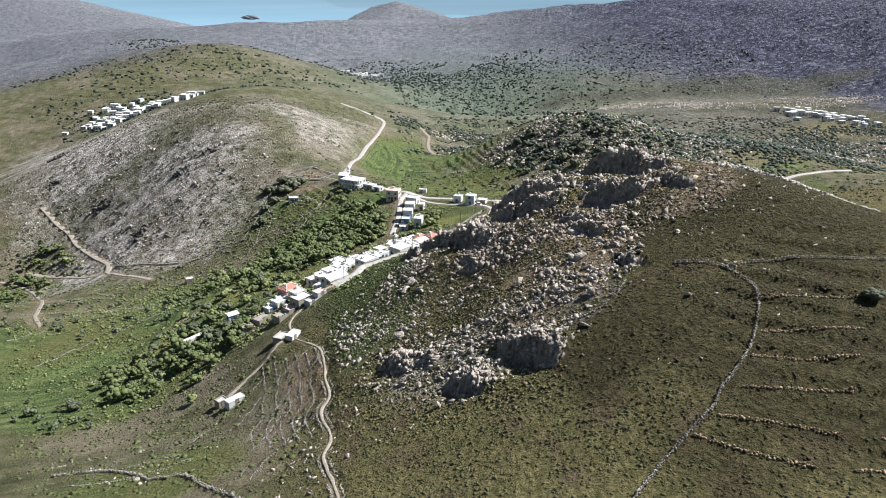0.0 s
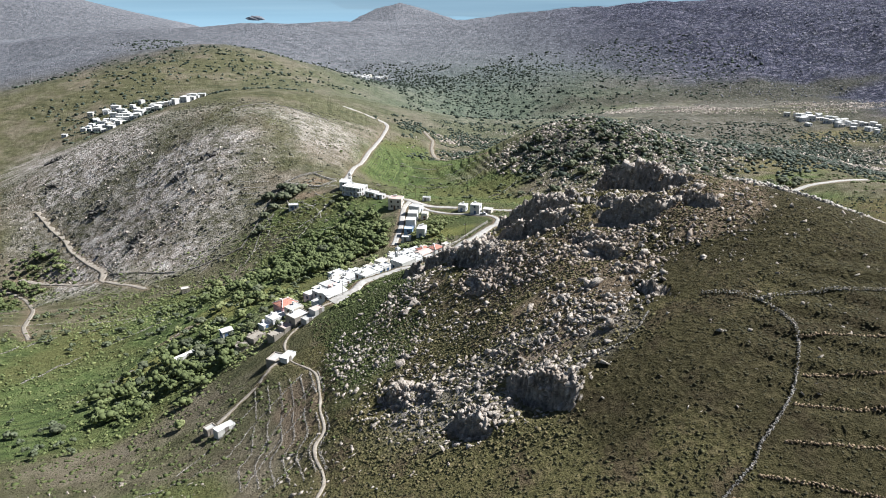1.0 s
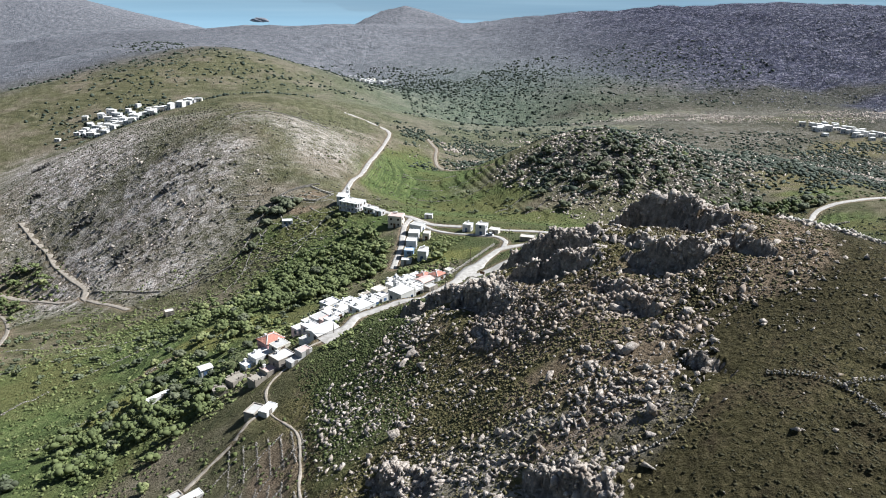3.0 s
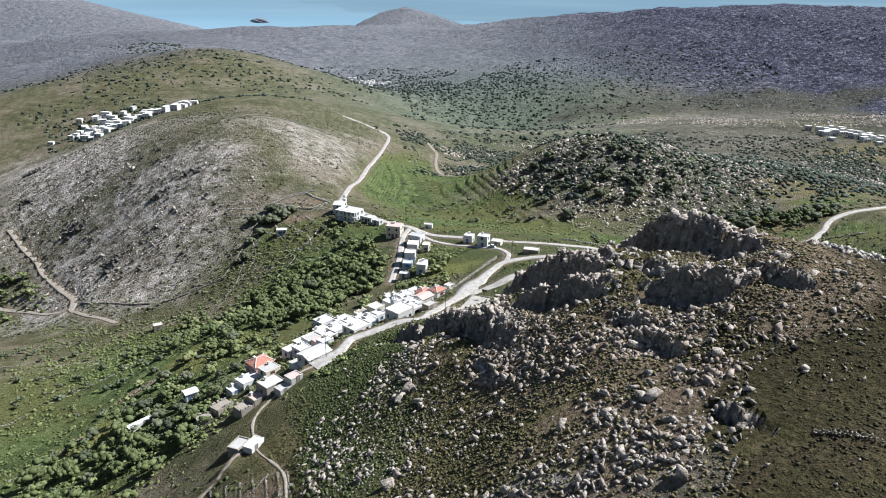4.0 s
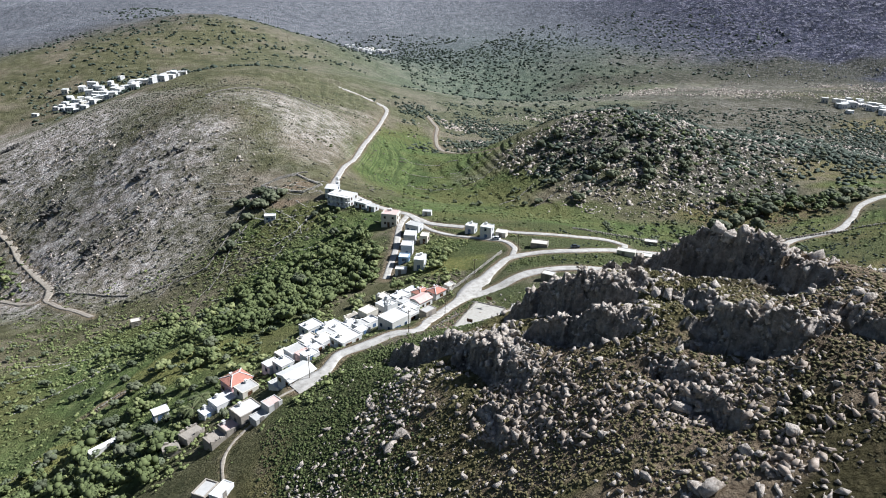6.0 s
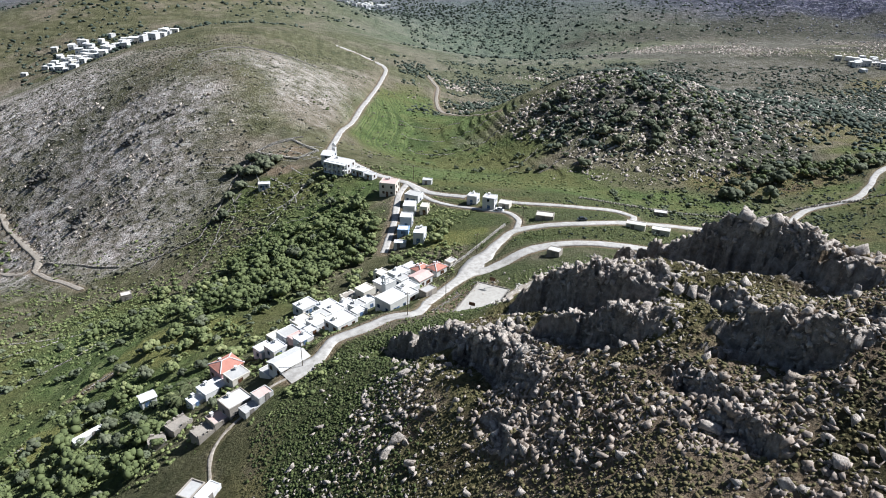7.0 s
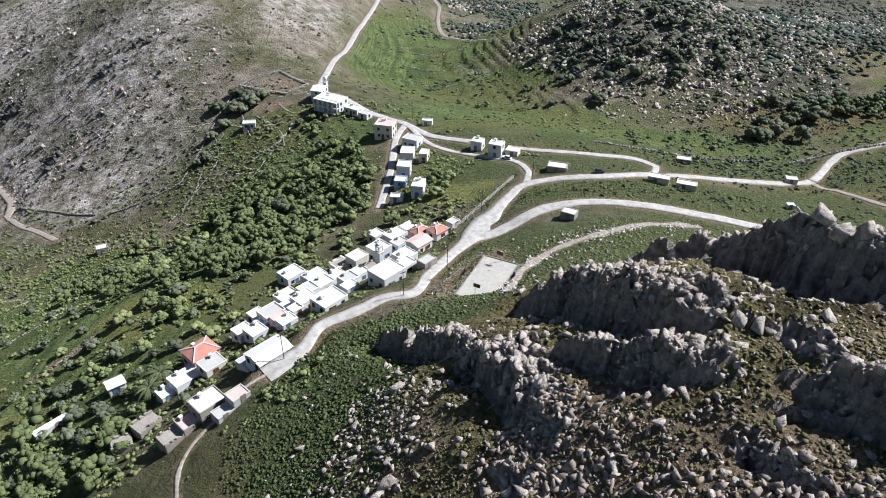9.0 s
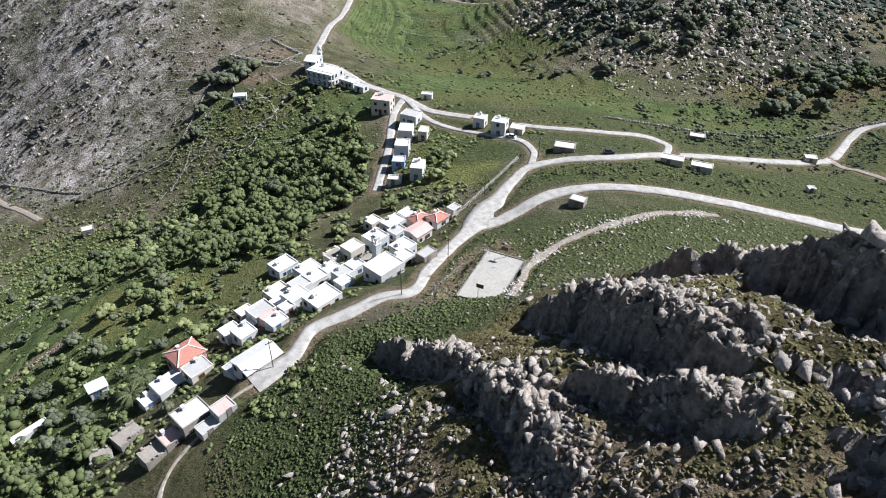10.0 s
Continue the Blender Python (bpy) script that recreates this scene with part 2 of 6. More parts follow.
def cliffs(x, y):
    """1 on the steep western faces below the crests."""
    out = np.zeros(np.shape(x))
    w = x + 1.6 * fractal(x, y, 9, 3, 61)
    for tall, d, along in fin_lines(w, y):
        out = np.maximum(out, along * smooth(d, -1.5 - 0.42 * tall, -0.6 - 0.25 * tall) * (1 - smooth(d, -0.4, 0.8)))
    return out


def height(x, y):
    x, y = np.asarray(x, float), np.asarray(y, float)
    z = relief(x, y)
    r = np.hypot(x, y - 250)
    far = smooth(r, 500, 1500)
    z = z + fractal(x, y, 160, 4, 5) * 6 * far + fractal(x, y, 30, 4, 11) * 0.9
    spur = 1 - np.abs(fractal(x + 0.5 * y, y - 0.5 * x, 330, 3, 15)) * 2
    gully = 1 - np.abs(fractal(x + 0.3 * y, y - 0.3 * x, 210, 4, 23)) * 2
    z = z + far * (9 * spur - 4) + far * smooth(x, 150, 600) * (16 * gully - 8 + 4.5 * fractal(x, y, 70, 3, 19))
    for cx, cy, tall, wide in ((-192, 3000, 34, 130), (-150, 2960, -16, 420), (432, 2500, 16, 170)):
        z = z + tall * np.exp(-np.hypot(x - cx, y - cy) / wide)
    # the coast: open sea to the north, a long headland in the north-west
    shore = 2250 + 850 * np.exp(-(((x + 170) / 330) ** 2))
    z = z - (z + 190) * smooth(y, shore, shore + 420)
    head = np.interp(x, [-2700, -2490, -2200, -1920, -1633, -1340, -1200], [170, 138, 100, 28, -40, -105, -190])
    z = np.maximum(z, -190 + (head + 190) * np.exp(-(((y - 3700) / 420) ** 2)))
    plain_floor = smooth(-x, 800, 1100) * (1 - smooth(y, 2900, 3300))
    z = np.maximum(z, -190 + 72 * plain_floor)
    t = blotch(x, y, TERRACES) * (1 - smooth(r, 1400, 1700))
    if np.any(t > 0):
        tall = np.where(r > 700, 5.0, np.where(r > 300, 2.6, 1.7))
        q = z / tall + 0.25 * value_noise(x / 22, y / 22, 71)
        z = z + t * 0.75 * tall * (np.floor(q) + smooth(q - np.floor(q), 0.72, 1.0) - q)
    near = (x > -60) & (x < 110) & (y > 100) & (y < 280)
    if np.any(near):
        xs, ys = (x[near], y[near]) if x.ndim else (x, y)
        m = blotch(xs, ys, CRAGS, 0.35, 14)
        h1, j1 = facets(xs * 0.8 + ys * 0.35, ys * 0.6 - xs * 0.3, 4.6, 21, 1.1)
        h2, j2 = facets(xs + 3, ys * 1.2, 2.6, 25, 1.2)
        h3, j3 = facets(xs * 1.1 + 0.3 * ys, ys, 1.6, 29, 1.0)
        # fins of rock: buttressed cliffs to the west, broken crests sloping off to the east
        step, joint = cells(ys * 0.9 + 0.35 * xs, 0.12 * xs, 3.4, 35)
        wx = xs + 1.6 * fractal(xs, ys, 9, 3, 61) + 2.6 * (step - 0.5) - 0.9 * (1 - smooth(joint, 0.0, 0.22)) + 0.7 * (h2 - 0.5)
        fin = np.zeros(np.shape(xs))
        for tall, d, along in fin_lines(wx, ys):
            top = 0.75 + 0.5 * step + 0.22 * value_noise(ys / 2.6, xs * 0 + tall, 63)
            wide = 0.22 * tall + 0.6
            drop = np.exp(-((np.minimum(d + wide, 0) / (2.0 + 0.62 * tall)) ** 2)) * (1 - smooth(d, -wide, 0.15))
            fin = fin + along * (0.26 * min(tall, 9.0) * top * np.exp(-np.maximum(d, 0) / 6.0) * smooth(d, -wide, 0.15) - 0.66 * tall * drop)
        add = fin + np.maximum(0.10 * m, 0.8 * ribs(xs, ys)) * (np.clip(h1 - 0.45, -0.8, 0.8) * 3.0 - 0.9 * (1 - smooth(j1, 0.0, 0.14)) + np.clip(h2 - 0.45, -0.8, 0.8) * 2.0 - 0.5 * (1 - smooth(j2, 0.0, 0.16)) + (h3 - 0.45) * 0.9)
        add = add + 0.8 * cliffs(xs, ys) * ((h2 - 0.5) * 1.1 + (h3 - 0.5) * 0.8 - 0.5 * (1 - smooth(j2, 0.0, 0.25)))
        if x.ndim:
            z[near] += add
        else:
            z = z + add
    return z
# ==== end of land ====


def axis_steps(lo, a, b, hi, fine, grow):
    mid = list(np.arange(a, b, fine))
    out, s, v = [], fine, b
    while v < hi:
        out.append(v)
        s *= grow
        v += s
    out.append(hi)
    pre, s, v = [], fine, a
    while v > lo:
        s *= grow
        v -= s
        pre.append(max(v, lo))
    return np.array(sorted(set(np.round(pre + mid + out, 4))))


# ---- roads and tracks: a line along each, with its width ----
STREET = [(-43, 251), (-36, 258), (-33, 267), (-25, 272), (-18, 277), (-10, 280), (-7, 293), (-1, 308), (6, 321), (12, 333), (19, 347),
          (25, 355), (36, 358), (54, 359), (69, 365), (93, 375), (129, 384), (145, 391), (156, 404), (170, 422), (181, 430), (203, 435), (218, 450), (240, 474), (300, 500)]
LOWER_ROAD = [(5, 319), (12, 322), (20, 327), (31, 333), (44, 335), (58, 334), (70, 332), (87, 329), (105, 326), (131, 319), (190, 300), (280, 290)]
LANE = [(25, 355), (27, 367), (23, 378), (12, 385), (-2, 395), (-12, 406), (-20, 423)]
LOOP = [(73, 366), (77, 379), (71, 388), (55, 388), (39, 389), (24, 394)]
CHURCH_ROAD = [(6, 404), (-11, 414), (-25, 430), (-42, 445), (-57, 465), (-66, 471), (-70, 476), (-72, 498), (-72, 537), (-68, 564), (-66, 618), (-66, 690), (-66, 765), (-69, 798), (-82, 811), (-99, 819), (-122, 826)]
ALLEY = [(-23, 426), (-26, 410), (-26, 385), (-28, 357)]
FAR_TRACK = [(-28, 825), (-20, 795), (-16, 775), (-16, 724), (-12, 682), (-1, 662), (16, 612), (32, 592)]
WEST_TRACK = [(-330, 548), (-305, 523), (-290, 510), (-279, 497), (-258, 476), (-237, 454), (-231, 446), (-229, 437), (-241, 439), (-272, 460), (-310, 478)]
WEST_SPUR = [(-229, 437), (-212, 420), (-196, 409), (-182, 399)]
GOAT_TRACK = [(-324, 467), (-308, 461), (-285, 442), (-260, 408), (-238, 375), (-222, 345), (-215, 330), (-203, 314)]
FOOTPATH = [(-41, 253), (-46, 248), (-51, 241), (-55, 235), (-56, 228), (-54, 221), (-50, 211), (-40, 197), (-35, 180), (-33, 169), (-30, 158),
            (-31, 150), (-26, 135), (-26, 125), (-22, 113), (-19, 102), (-16, 80)]
SPUR_PATH = [(-51, 216), (-58, 206), (-64, 199), (-69, 191)]
BANK_TRACK = [(12, 263), (15, 274), (18, 285), (26, 296), (37, 304), (49, 311), (60, 317), (76, 319)]
EAST_TRACK = [(145, 391), (152, 374), (164, 356), (190, 345)]


def spline(pts, step=1.5):
    p = np.array([pts[0], *pts, pts[-1]], float)
    out = []
    for a, b, c, d in zip(p[:-3], p[1:-2], p[2:-1], p[3:]):
        n = max(2, int(np.hypot(*(c - b)) / step))
        for t in np.arange(n) / n:
            out.append(0.5 * (2 * b + (c - a) * t + (2 * a - 5 * b + 4 * c - d) * t**2 + (3 * b - a - 3 * c + d) * t**3))
    return np.array(out + [p[-1]])


def profile(line, window=9):
    z = height(line[:, 0], line[:, 1])
    k = np.ones(window) / window
    return np.convolve(np.pad(z, window // 2, mode="edge"), k, mode="valid")


ROADS = [("street", STREET, 3.3), ("lower_road", LOWER_ROAD, 4.1), ("lane", LANE, 2.4), ("loop_road", LOOP, 2.8), ("church_road", CHURCH_ROAD, 3.8),
         ("alley", ALLEY, 3.0), ("far_track", FAR_TRACK, 3.2), ("west_track", WEST_TRACK, 4.0), ("west_spur", WEST_SPUR, 3.0),
         ("goat_track", GOAT_TRACK, 2.2), ("footpath", FOOTPATH, 0.7), ("spur_path", SPUR_PATH, 0.8), ("east_track", EAST_TRACK, 2.6), ("bank_track", BANK_TRACK, 1.9)]

def graded(lo, cuts, steps, hi, grow):
    """Grid lines: even steps between the cuts, widening outwards beyond them."""
    mid = np.concatenate([np.arange(a, b, s) for a, b, s in zip(cuts[:-1], cuts[1:], steps)])
    return np.unique(np.concatenate([mid, axis_steps(lo, cuts[0], cuts[-1], hi, steps[0], grow)[[0]],
                                     [v for v in axis_steps(lo, cuts[0], cuts[-1], hi, steps[0], grow) if v < cuts[0] or v >= cuts[-1]]]))


gx = graded(-4300, (-115, -22, 70, 125), (1.5, 0.62, 1.5), 4300, 1.028)
gy = graded(-900, (85, 122, 256, 420), (1.4, 0.72, 1.4), 4500, 1.018)
X, Y = np.meshgrid(gx, gy)
Z = height(X, Y)
nx, ny = len(gx), len(gy)
ribbons = []
verge = np.zeros_like(Z)
for name, pts, width in ROADS:
    line = spline(pts)
    zs = profile(line)
    for _, other, other_z, _ in ribbons:
        gap = np.hypot(line[:, None, 0] - other[None, :, 0], line[:, None, 1] - other[None, :, 1])
        join = 1 - smooth(gap.min(1), 3.0, 14.0)
        zs = zs + join * (other_z[gap.argmin(1)] - 0.04 - zs)
    ribbons.append((name, line, zs, width))
    i0, i1 = np.searchsorted(gx, [line[:, 0].min() - 9, line[:, 0].max() + 9])
    j0, j1 = np.searchsorted(gy, [line[:, 1].min() - 9, line[:, 1].max() + 9])
    bx, by = X[j0:j1, i0:i1], Y[j0:j1, i0:i1]
    near_d, near_z = np.full(bx.shape, 99.0), np.zeros(bx.shape)
    for (px, py), pz in zip(line, zs):
        d = np.hypot(bx - px, by - py)
        near_z = np.where(d < near_d, pz, near_z)
        near_d = np.minimum(near_d, d)
    bank = 4.5 if width > 2 else 2.2
    w = 1 - smooth(near_d, width / 2 + 0.8, width / 2 + bank)
    Z[j0:j1, i0:i1] += w * (near_z - 0.18 - Z[j0:j1, i0:i1])
    verge[j0:j1, i0:i1] = np.maximum(verge[j0:j1, i0:i1], 1 - smooth(near_d, width / 2, width / 2 + (2.5 if width > 2 else 0.7)))


def level_pad(x, y, rx, ry, turn, z):
    """Levels the ground under a yard."""
    c, q = math.cos(radians(turn)), math.sin(radians(turn))
    u, v = (X - x) * c + (Y - y) * q, (Y - y) * c - (X - x) * q
    w = (1 - smooth(np.abs(u), rx, rx + 3)) * (1 - smooth(np.abs(v), ry, ry + 3))
    Z[:] = Z + w * (z - Z)


COURT = (7.6, 279.5, 5.4, 10.5, -24.0, float(height(7.6, 279.5)))
level_pad(*COURT[:5], COURT[5] - 0.3)


def ground_z(x, y):
    i = np.clip(np.searchsorted(gx, x) - 1, 0, nx - 2)
    j = np.clip(np.searchsorted(gy, y) - 1, 0, ny - 2)
    u, v = (x - gx[i]) / (gx[i + 1] - gx[i]), (y - gy[j]) / (gy[j + 1] - gy[j])
    return (Z[j, i] * (1 - u) + Z[j, i + 1] * u) * (1 - v) + (Z[j + 1, i] * (1 - u) + Z[j + 1, i + 1] * u) * v


# ---- cover: what grows or lies where, as ellipses on the plan ----
LUSH = [(-20, 585, 55, 95, 10), (5, 520, 60, 35, 0), (-140, 300, 75, 60, 30), (-190, 270, 60, 50, 0), (-95, 330, 45, 45, 0), (-70, 385, 45, 40, 0),
        (-55, 420, 35, 20, 0), (-88, 436, 30, 24, 0), (30, 470, 70, 26, 0), (-2, 372, 22, 26, 0), (60, 440, 110, 26, 0), (60, 348, 40, 8, 0), (-110, 240, 40, 26, 20), (215, 425, 40, 30, 0),
        (330, 610, 40, 16, 0), (245, 508, 24, 8, 0), (-38, 660, 30, 80, 0), (-75, 140, 26, 22, 0), (263, 526, 26, 9, 0), (298, 545, 26, 8, 0), (200, 415, 26, 12, 0), (204, 452, 18, 8, 0), (-150, 369, 22, 12, 0), (-138, 255, 22, 14, 20), (-277, 435, 40, 24, 0), (-135, 225, 44, 30, 0), (-165, 255, 44, 40, 0), (-88, 290, 34, 26, 30)]
GOLD = [(-1, 362, 12, 16, -20), (6, 358, 8, 10, 0), (-120, 262, 16, 10, 20), (95, 352, 30, 8, 0), (-95, 305, 20, 16, 0), (-78, 358, 16, 12, 0)]
HEATH = [(330, 740, 240, 120, 0), (240, 560, 70, 40, 0), (170, 470, 50, 18, 0), (70, 120, 110, 120, 0), (30, 215, 90, 50, 0), (-8, 120, 24, 60, 0), (-18, 190, 26, 50, 0), (110, 200, 60, 60, 0), (-30, 240, 16, 26, 0), (50, 292, 70, 22, 5), (120, 345, 90, 22, 0), (330, 800, 200, 90, 0), (430, 900, 180, 60, 0), (230, 560, 60, 40, 0), (340, 640, 110, 40, 0), (90, 400, 90, 22, 0), (200, 380, 90, 40, 0), (420, 700, 180, 120, 0)]
STONE = [(8, 145, 20, 12, -10), (-205, 520, 85, 55, 10), (-300, 605, 95, 65, 135), (-395, 705, 95, 55, 135), (-110, 610, 34, 90, 0), (-165, 455, 45, 42, 0), (-245, 475, 55, 42, 120),
         (120, 690, 90, 60, 0), (270, 820, 130, 80, 0), (350, 900, 150, 60, 0), (200, 1010, 170, 90, 0), (430, 1150, 160, 70, 0), (110, 560, 60, 50, 0), (230, 600, 80, 50, 0)]
SOIL = [(26, 190, 18, 10, -20), (36, 178, 14, 10, 0), (12, 196, 10, 8, -20), (45, 186, 22, 12, 10), (70, 198, 14, 16, 0), (18, 182, 14, 9, 0), (64, 176, 14, 10, 0), (-2, 284, 5, 9, -27), (-10, 212, 12, 10, 0), (62, 190, 20, 14, 0), (30, 165, 20, 8, 0), (8, 292, 8, 14, -27), (20, 205, 12, 8, 0), (-90, 484, 12, 9, 0), (-92, 462, 12, 4, 0), (-120, 290, 14, 3, 40), (22, 147, 11, 5, 0), (31, 149, 7, 4, 0), (36, 153, 5, 3, 0), (18, 164, 12, 5, 0), (-2, 278, 6, 9, -24),
        (290, 700, 40, 14, 0), (-40, 176, 7, 24, 12)]
rad = np.hypot(X, Y - 250)
lush = blotch(X, Y, LUSH, 0.35, 30) * (1 - verge)
gold = blotch(X, Y, GOLD, 0.5, 12)
heath = blotch(X, Y, HEATH, 0.25, 20)
stone = (0.5 * blotch(X, Y, [(a, b, c * 0.8, d * 0.8, e) for a, b, c, d, e in STONE], 0.8, 60) + 0.5 * blotch(X, Y, [(a, b, c * 1.3, d * 1.3, e) for a, b, c, d, e in STONE], 0.8, 40)) * (0.55 + 0.45 * smooth(fractal(X + 0.4 * Y, 2.2 * Y - X, 70, 4, 47), -0.5, 0.35))
stone = stone * np.where((X > 40) & (Y > 400), 0.36, 1.0) * (1 - 0.45 * smooth(X, -175, -120) * (Y > 400))
crag = blotch(X, Y, CRAGS, 0.35, 14)
steep = np.hypot(np.gradient(Z, gx, axis=1), np.gradient(Z, gy, axis=0))
rib = ribs(X, Y)
crag = np.maximum(np.maximum(crag * smooth(steep, 0.6, 1.2), rib * (0.45 + 0.55 * smooth(steep, 0.1, 0.5))), smooth(steep, 0.85, 1.3) * (np.abs(Y - 190) < 75) * (np.abs(X - 22) < 55))
crag = np.maximum(crag, cliffs(X, Y) * (np.abs(Y - 190) < 75))
soil = np.maximum(blotch(X, Y, SOIL, 0.5, 12), verge * 0.9)
# how strongly the haze of distance tints the ground colour
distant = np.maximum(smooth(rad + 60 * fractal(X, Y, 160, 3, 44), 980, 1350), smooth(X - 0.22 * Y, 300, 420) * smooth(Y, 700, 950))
hill_haze = smooth(rad, 950, 1400) * (1 - smooth(X, 0, 600))
FLANK = [(-26, 236, 20, 30, 0), (-22, 200, 16, 30, 0), (-6, 255, 22, 12, 25), (50, 292, 80, 30, 5), (120, 345, 120, 28, 0), (110, 400, 120, 28, 0), (40, 372, 60, 14, 0)]
flank = blotch(X, Y, FLANK, 0.6, 16) * (1 - verge)
brown = blotch(X, Y, [(88, 175, 42, 60, 0), (80, 112, 60, 52, 0), (64, 190, 22, 14, 0), (60, 215, 40, 14, 10), (40, 188, 26, 12, 0)], 0.9, 34)
MOOR = [(300, 720, 200, 60, 0), (260, 850, 130, 55, 0), (430, 760, 170, 70, 0), (420, 930, 180, 60, 0), (340, 1090, 170, 60, 0), (520, 1180, 170, 60, 0), (210, 640, 90, 40, 0), (160, 760, 90, 50, 0), (150, 560, 80, 45, 0), (230, 590, 80, 35, 0), (170, 500, 50, 25, 0), (300, 880, 160, 60, 0), (120, 640, 70, 40, 0), (560, 1290, 220, 70, 0), (380, 1260, 200, 50, 0), (460, 1060, 200, 50, 0), (250, 1010, 120, 50, 0)]
moor = blotch(X, Y, MOOR, 0.6, 45)
dale = np.exp(-(((X - 60) / 260) ** 2) - ((Y - 1300) / 420) ** 2)

me = bpy.data.meshes.new("ground")
idx = np.arange(nx * ny).reshape(ny, nx)
quads = np.stack([idx[:-1, :-1], idx[:-1, 1:], idx[1:, 1:], idx[1:, :-1]], -1).reshape(-1, 4)


def fill_mesh(me, co, faces):
    """Vertices and equal-sided faces from arrays."""
    k = faces.shape[1]
    me.vertices.add(len(co))
    me.vertices.foreach_set("co", np.asarray(co, np.float32).ravel())
    me.loops.add(faces.size)
    me.loops.foreach_set("vertex_index", faces.ravel().astype(np.int32))
    me.polygons.add(len(faces))
    me.polygons.foreach_set("loop_start", np.arange(0, faces.size, k, dtype=np.int32))
    me.update(calc_edges=True)
    return me


fill_mesh(me, np.stack([X, Y, Z], -1).reshape(-1, 3), quads)
me.polygons.foreach_set("use_smooth", (crag[:-1, :-1] < 0.3).ravel())
for name, bands in (("cover_a", (lush, heath, stone)), ("cover_b", (soil, distant, gold)), ("cover_c", (crag, dale, hill_haze)), ("cover_d", (brown, flank, moor))):
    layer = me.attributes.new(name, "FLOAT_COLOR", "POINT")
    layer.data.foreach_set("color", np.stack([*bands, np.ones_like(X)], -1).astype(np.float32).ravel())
ground = tagged(new("ground", me), "hilly island ground of heath, meadow and bare stone", "ground", kind="structure")


def cover(nodes, links, name):
    a = nodes.new("ShaderNodeAttribute")
    a.attribute_name = name
    s = nodes.new("ShaderNodeSeparateColor")
    links.new(a.outputs["Color"], s.inputs[0])
    return s.outputs[0], s.outputs[1], s.outputs[2]


gm, gn, gl, gb = material("ground", 0.95, 0.08)
p = place(gn)
a_lush, a_heath, a_stone = cover(gn, gl, "cover_a")
a_soil, a_far, a_gold = cover(gn, gl, "cover_b")
a_crag, a_dale, a_haze = cover(gn, gl, "cover_c")
a_brown, a_flank, a_moor = cover(gn, gl, "cover_d")
n_big = noise_node(gn, gl, 0.018, 5, 0.6, p)
n_mid = noise_node(gn, gl, 0.11, 5, 0.65, p)
n_fine = noise_node(gn, gl, 0.75, 4, 0.7, p)
# strata: stretched along the grain of the hills
strata = gn.new("ShaderNodeMapping")
strata.inputs["Rotation"].default_value = (0, 0, radians(-52))
strata.inputs["Scale"].default_value = (0.55, 1.0, 1.0)
gl.new(p, strata.inputs["Vector"])
n_band = noise_node(gn, gl, 0.30, 7, 0.80, strata.outputs[0])
dry = ramp(gn, gl, n_mid, [(0.30, (0.062, 0.064, 0.032)), (0.52, (0.110, 0.106, 0.056)), (0.72, (0.180, 0.166, 0.105))])
grass = ramp(gn, gl, n_mid, [(0.28, (0.054, 0.077, 0.028)), (0.5, (0.102, 0.136, 0.048)), (0.72, (0.172, 0.188, 0.083))])
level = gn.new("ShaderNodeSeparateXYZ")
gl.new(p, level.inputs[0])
# terraces drawn by colour alone: dry ground darker in bands by height
contour = calc(gn, gl, "SINE", calc(gn, gl, "ADD", calc(gn, gl, "MULTIPLY", level.outputs[2], 1.5), calc(gn, gl, "MULTIPLY", n_big, 9.0)))
dry = mix(gn, gl, calc(gn, gl, "MULTIPLY", step_up(gn, gl, contour, 0.35, 0.95), 0.55), dry, ramp(gn, gl, n_mid, [(0.35, (0.045, 0.050, 0.024)), (0.65, (0.088, 0.086, 0.044))]))
dry = mix(gn, gl, step_up(gn, gl, n_big, 0.46, 0.64), dry, ramp(gn, gl, n_mid, [(0.3, (0.110, 0.092, 0.060)), (0.7, (0.215, 0.185, 0.135))]))
# grass darker in narrower bands by height
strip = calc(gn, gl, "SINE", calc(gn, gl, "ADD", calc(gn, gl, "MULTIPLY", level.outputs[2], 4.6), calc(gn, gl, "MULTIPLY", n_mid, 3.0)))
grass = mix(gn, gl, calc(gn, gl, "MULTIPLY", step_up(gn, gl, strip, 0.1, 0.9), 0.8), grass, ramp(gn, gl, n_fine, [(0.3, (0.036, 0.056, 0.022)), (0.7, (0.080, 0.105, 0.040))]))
grass = mix(gn, gl, step_up(gn, gl, n_big, 0.42, 0.62), grass, ramp(gn, gl, n_fine, [(0.3, (0.070, 0.080, 0.028)), (0.7, (0.150, 0.148, 0.062))]))
gold_c = ramp(gn, gl, n_fine, [(0.35, (0.115, 0.130, 0.044)), (0.65, (0.215, 0.205, 0.075))])
heath_c = ramp(gn, gl, n_fine, [(0.30, (0.065, 0.063, 0.027)), (0.52, (0.134, 0.121, 0.053)), (0.72, (0.227, 0.186, 0.098))])
heath_c = mix(gn, gl, step_up(gn, gl, n_mid, 0.48, 0.66), heath_c, ramp(gn, gl, n_fine, [(0.3, (0.075, 0.056, 0.034)), (0.7, (0.155, 0.122, 0.073))]))
stone_c = ramp(gn, gl, n_band, [(0.30, (0.161, 0.132, 0.112)), (0.43, (0.360, 0.315, 0.283)), (0.56, (0.582, 0.526, 0.485)), (0.70, (0.850, 0.842, 0.794))])
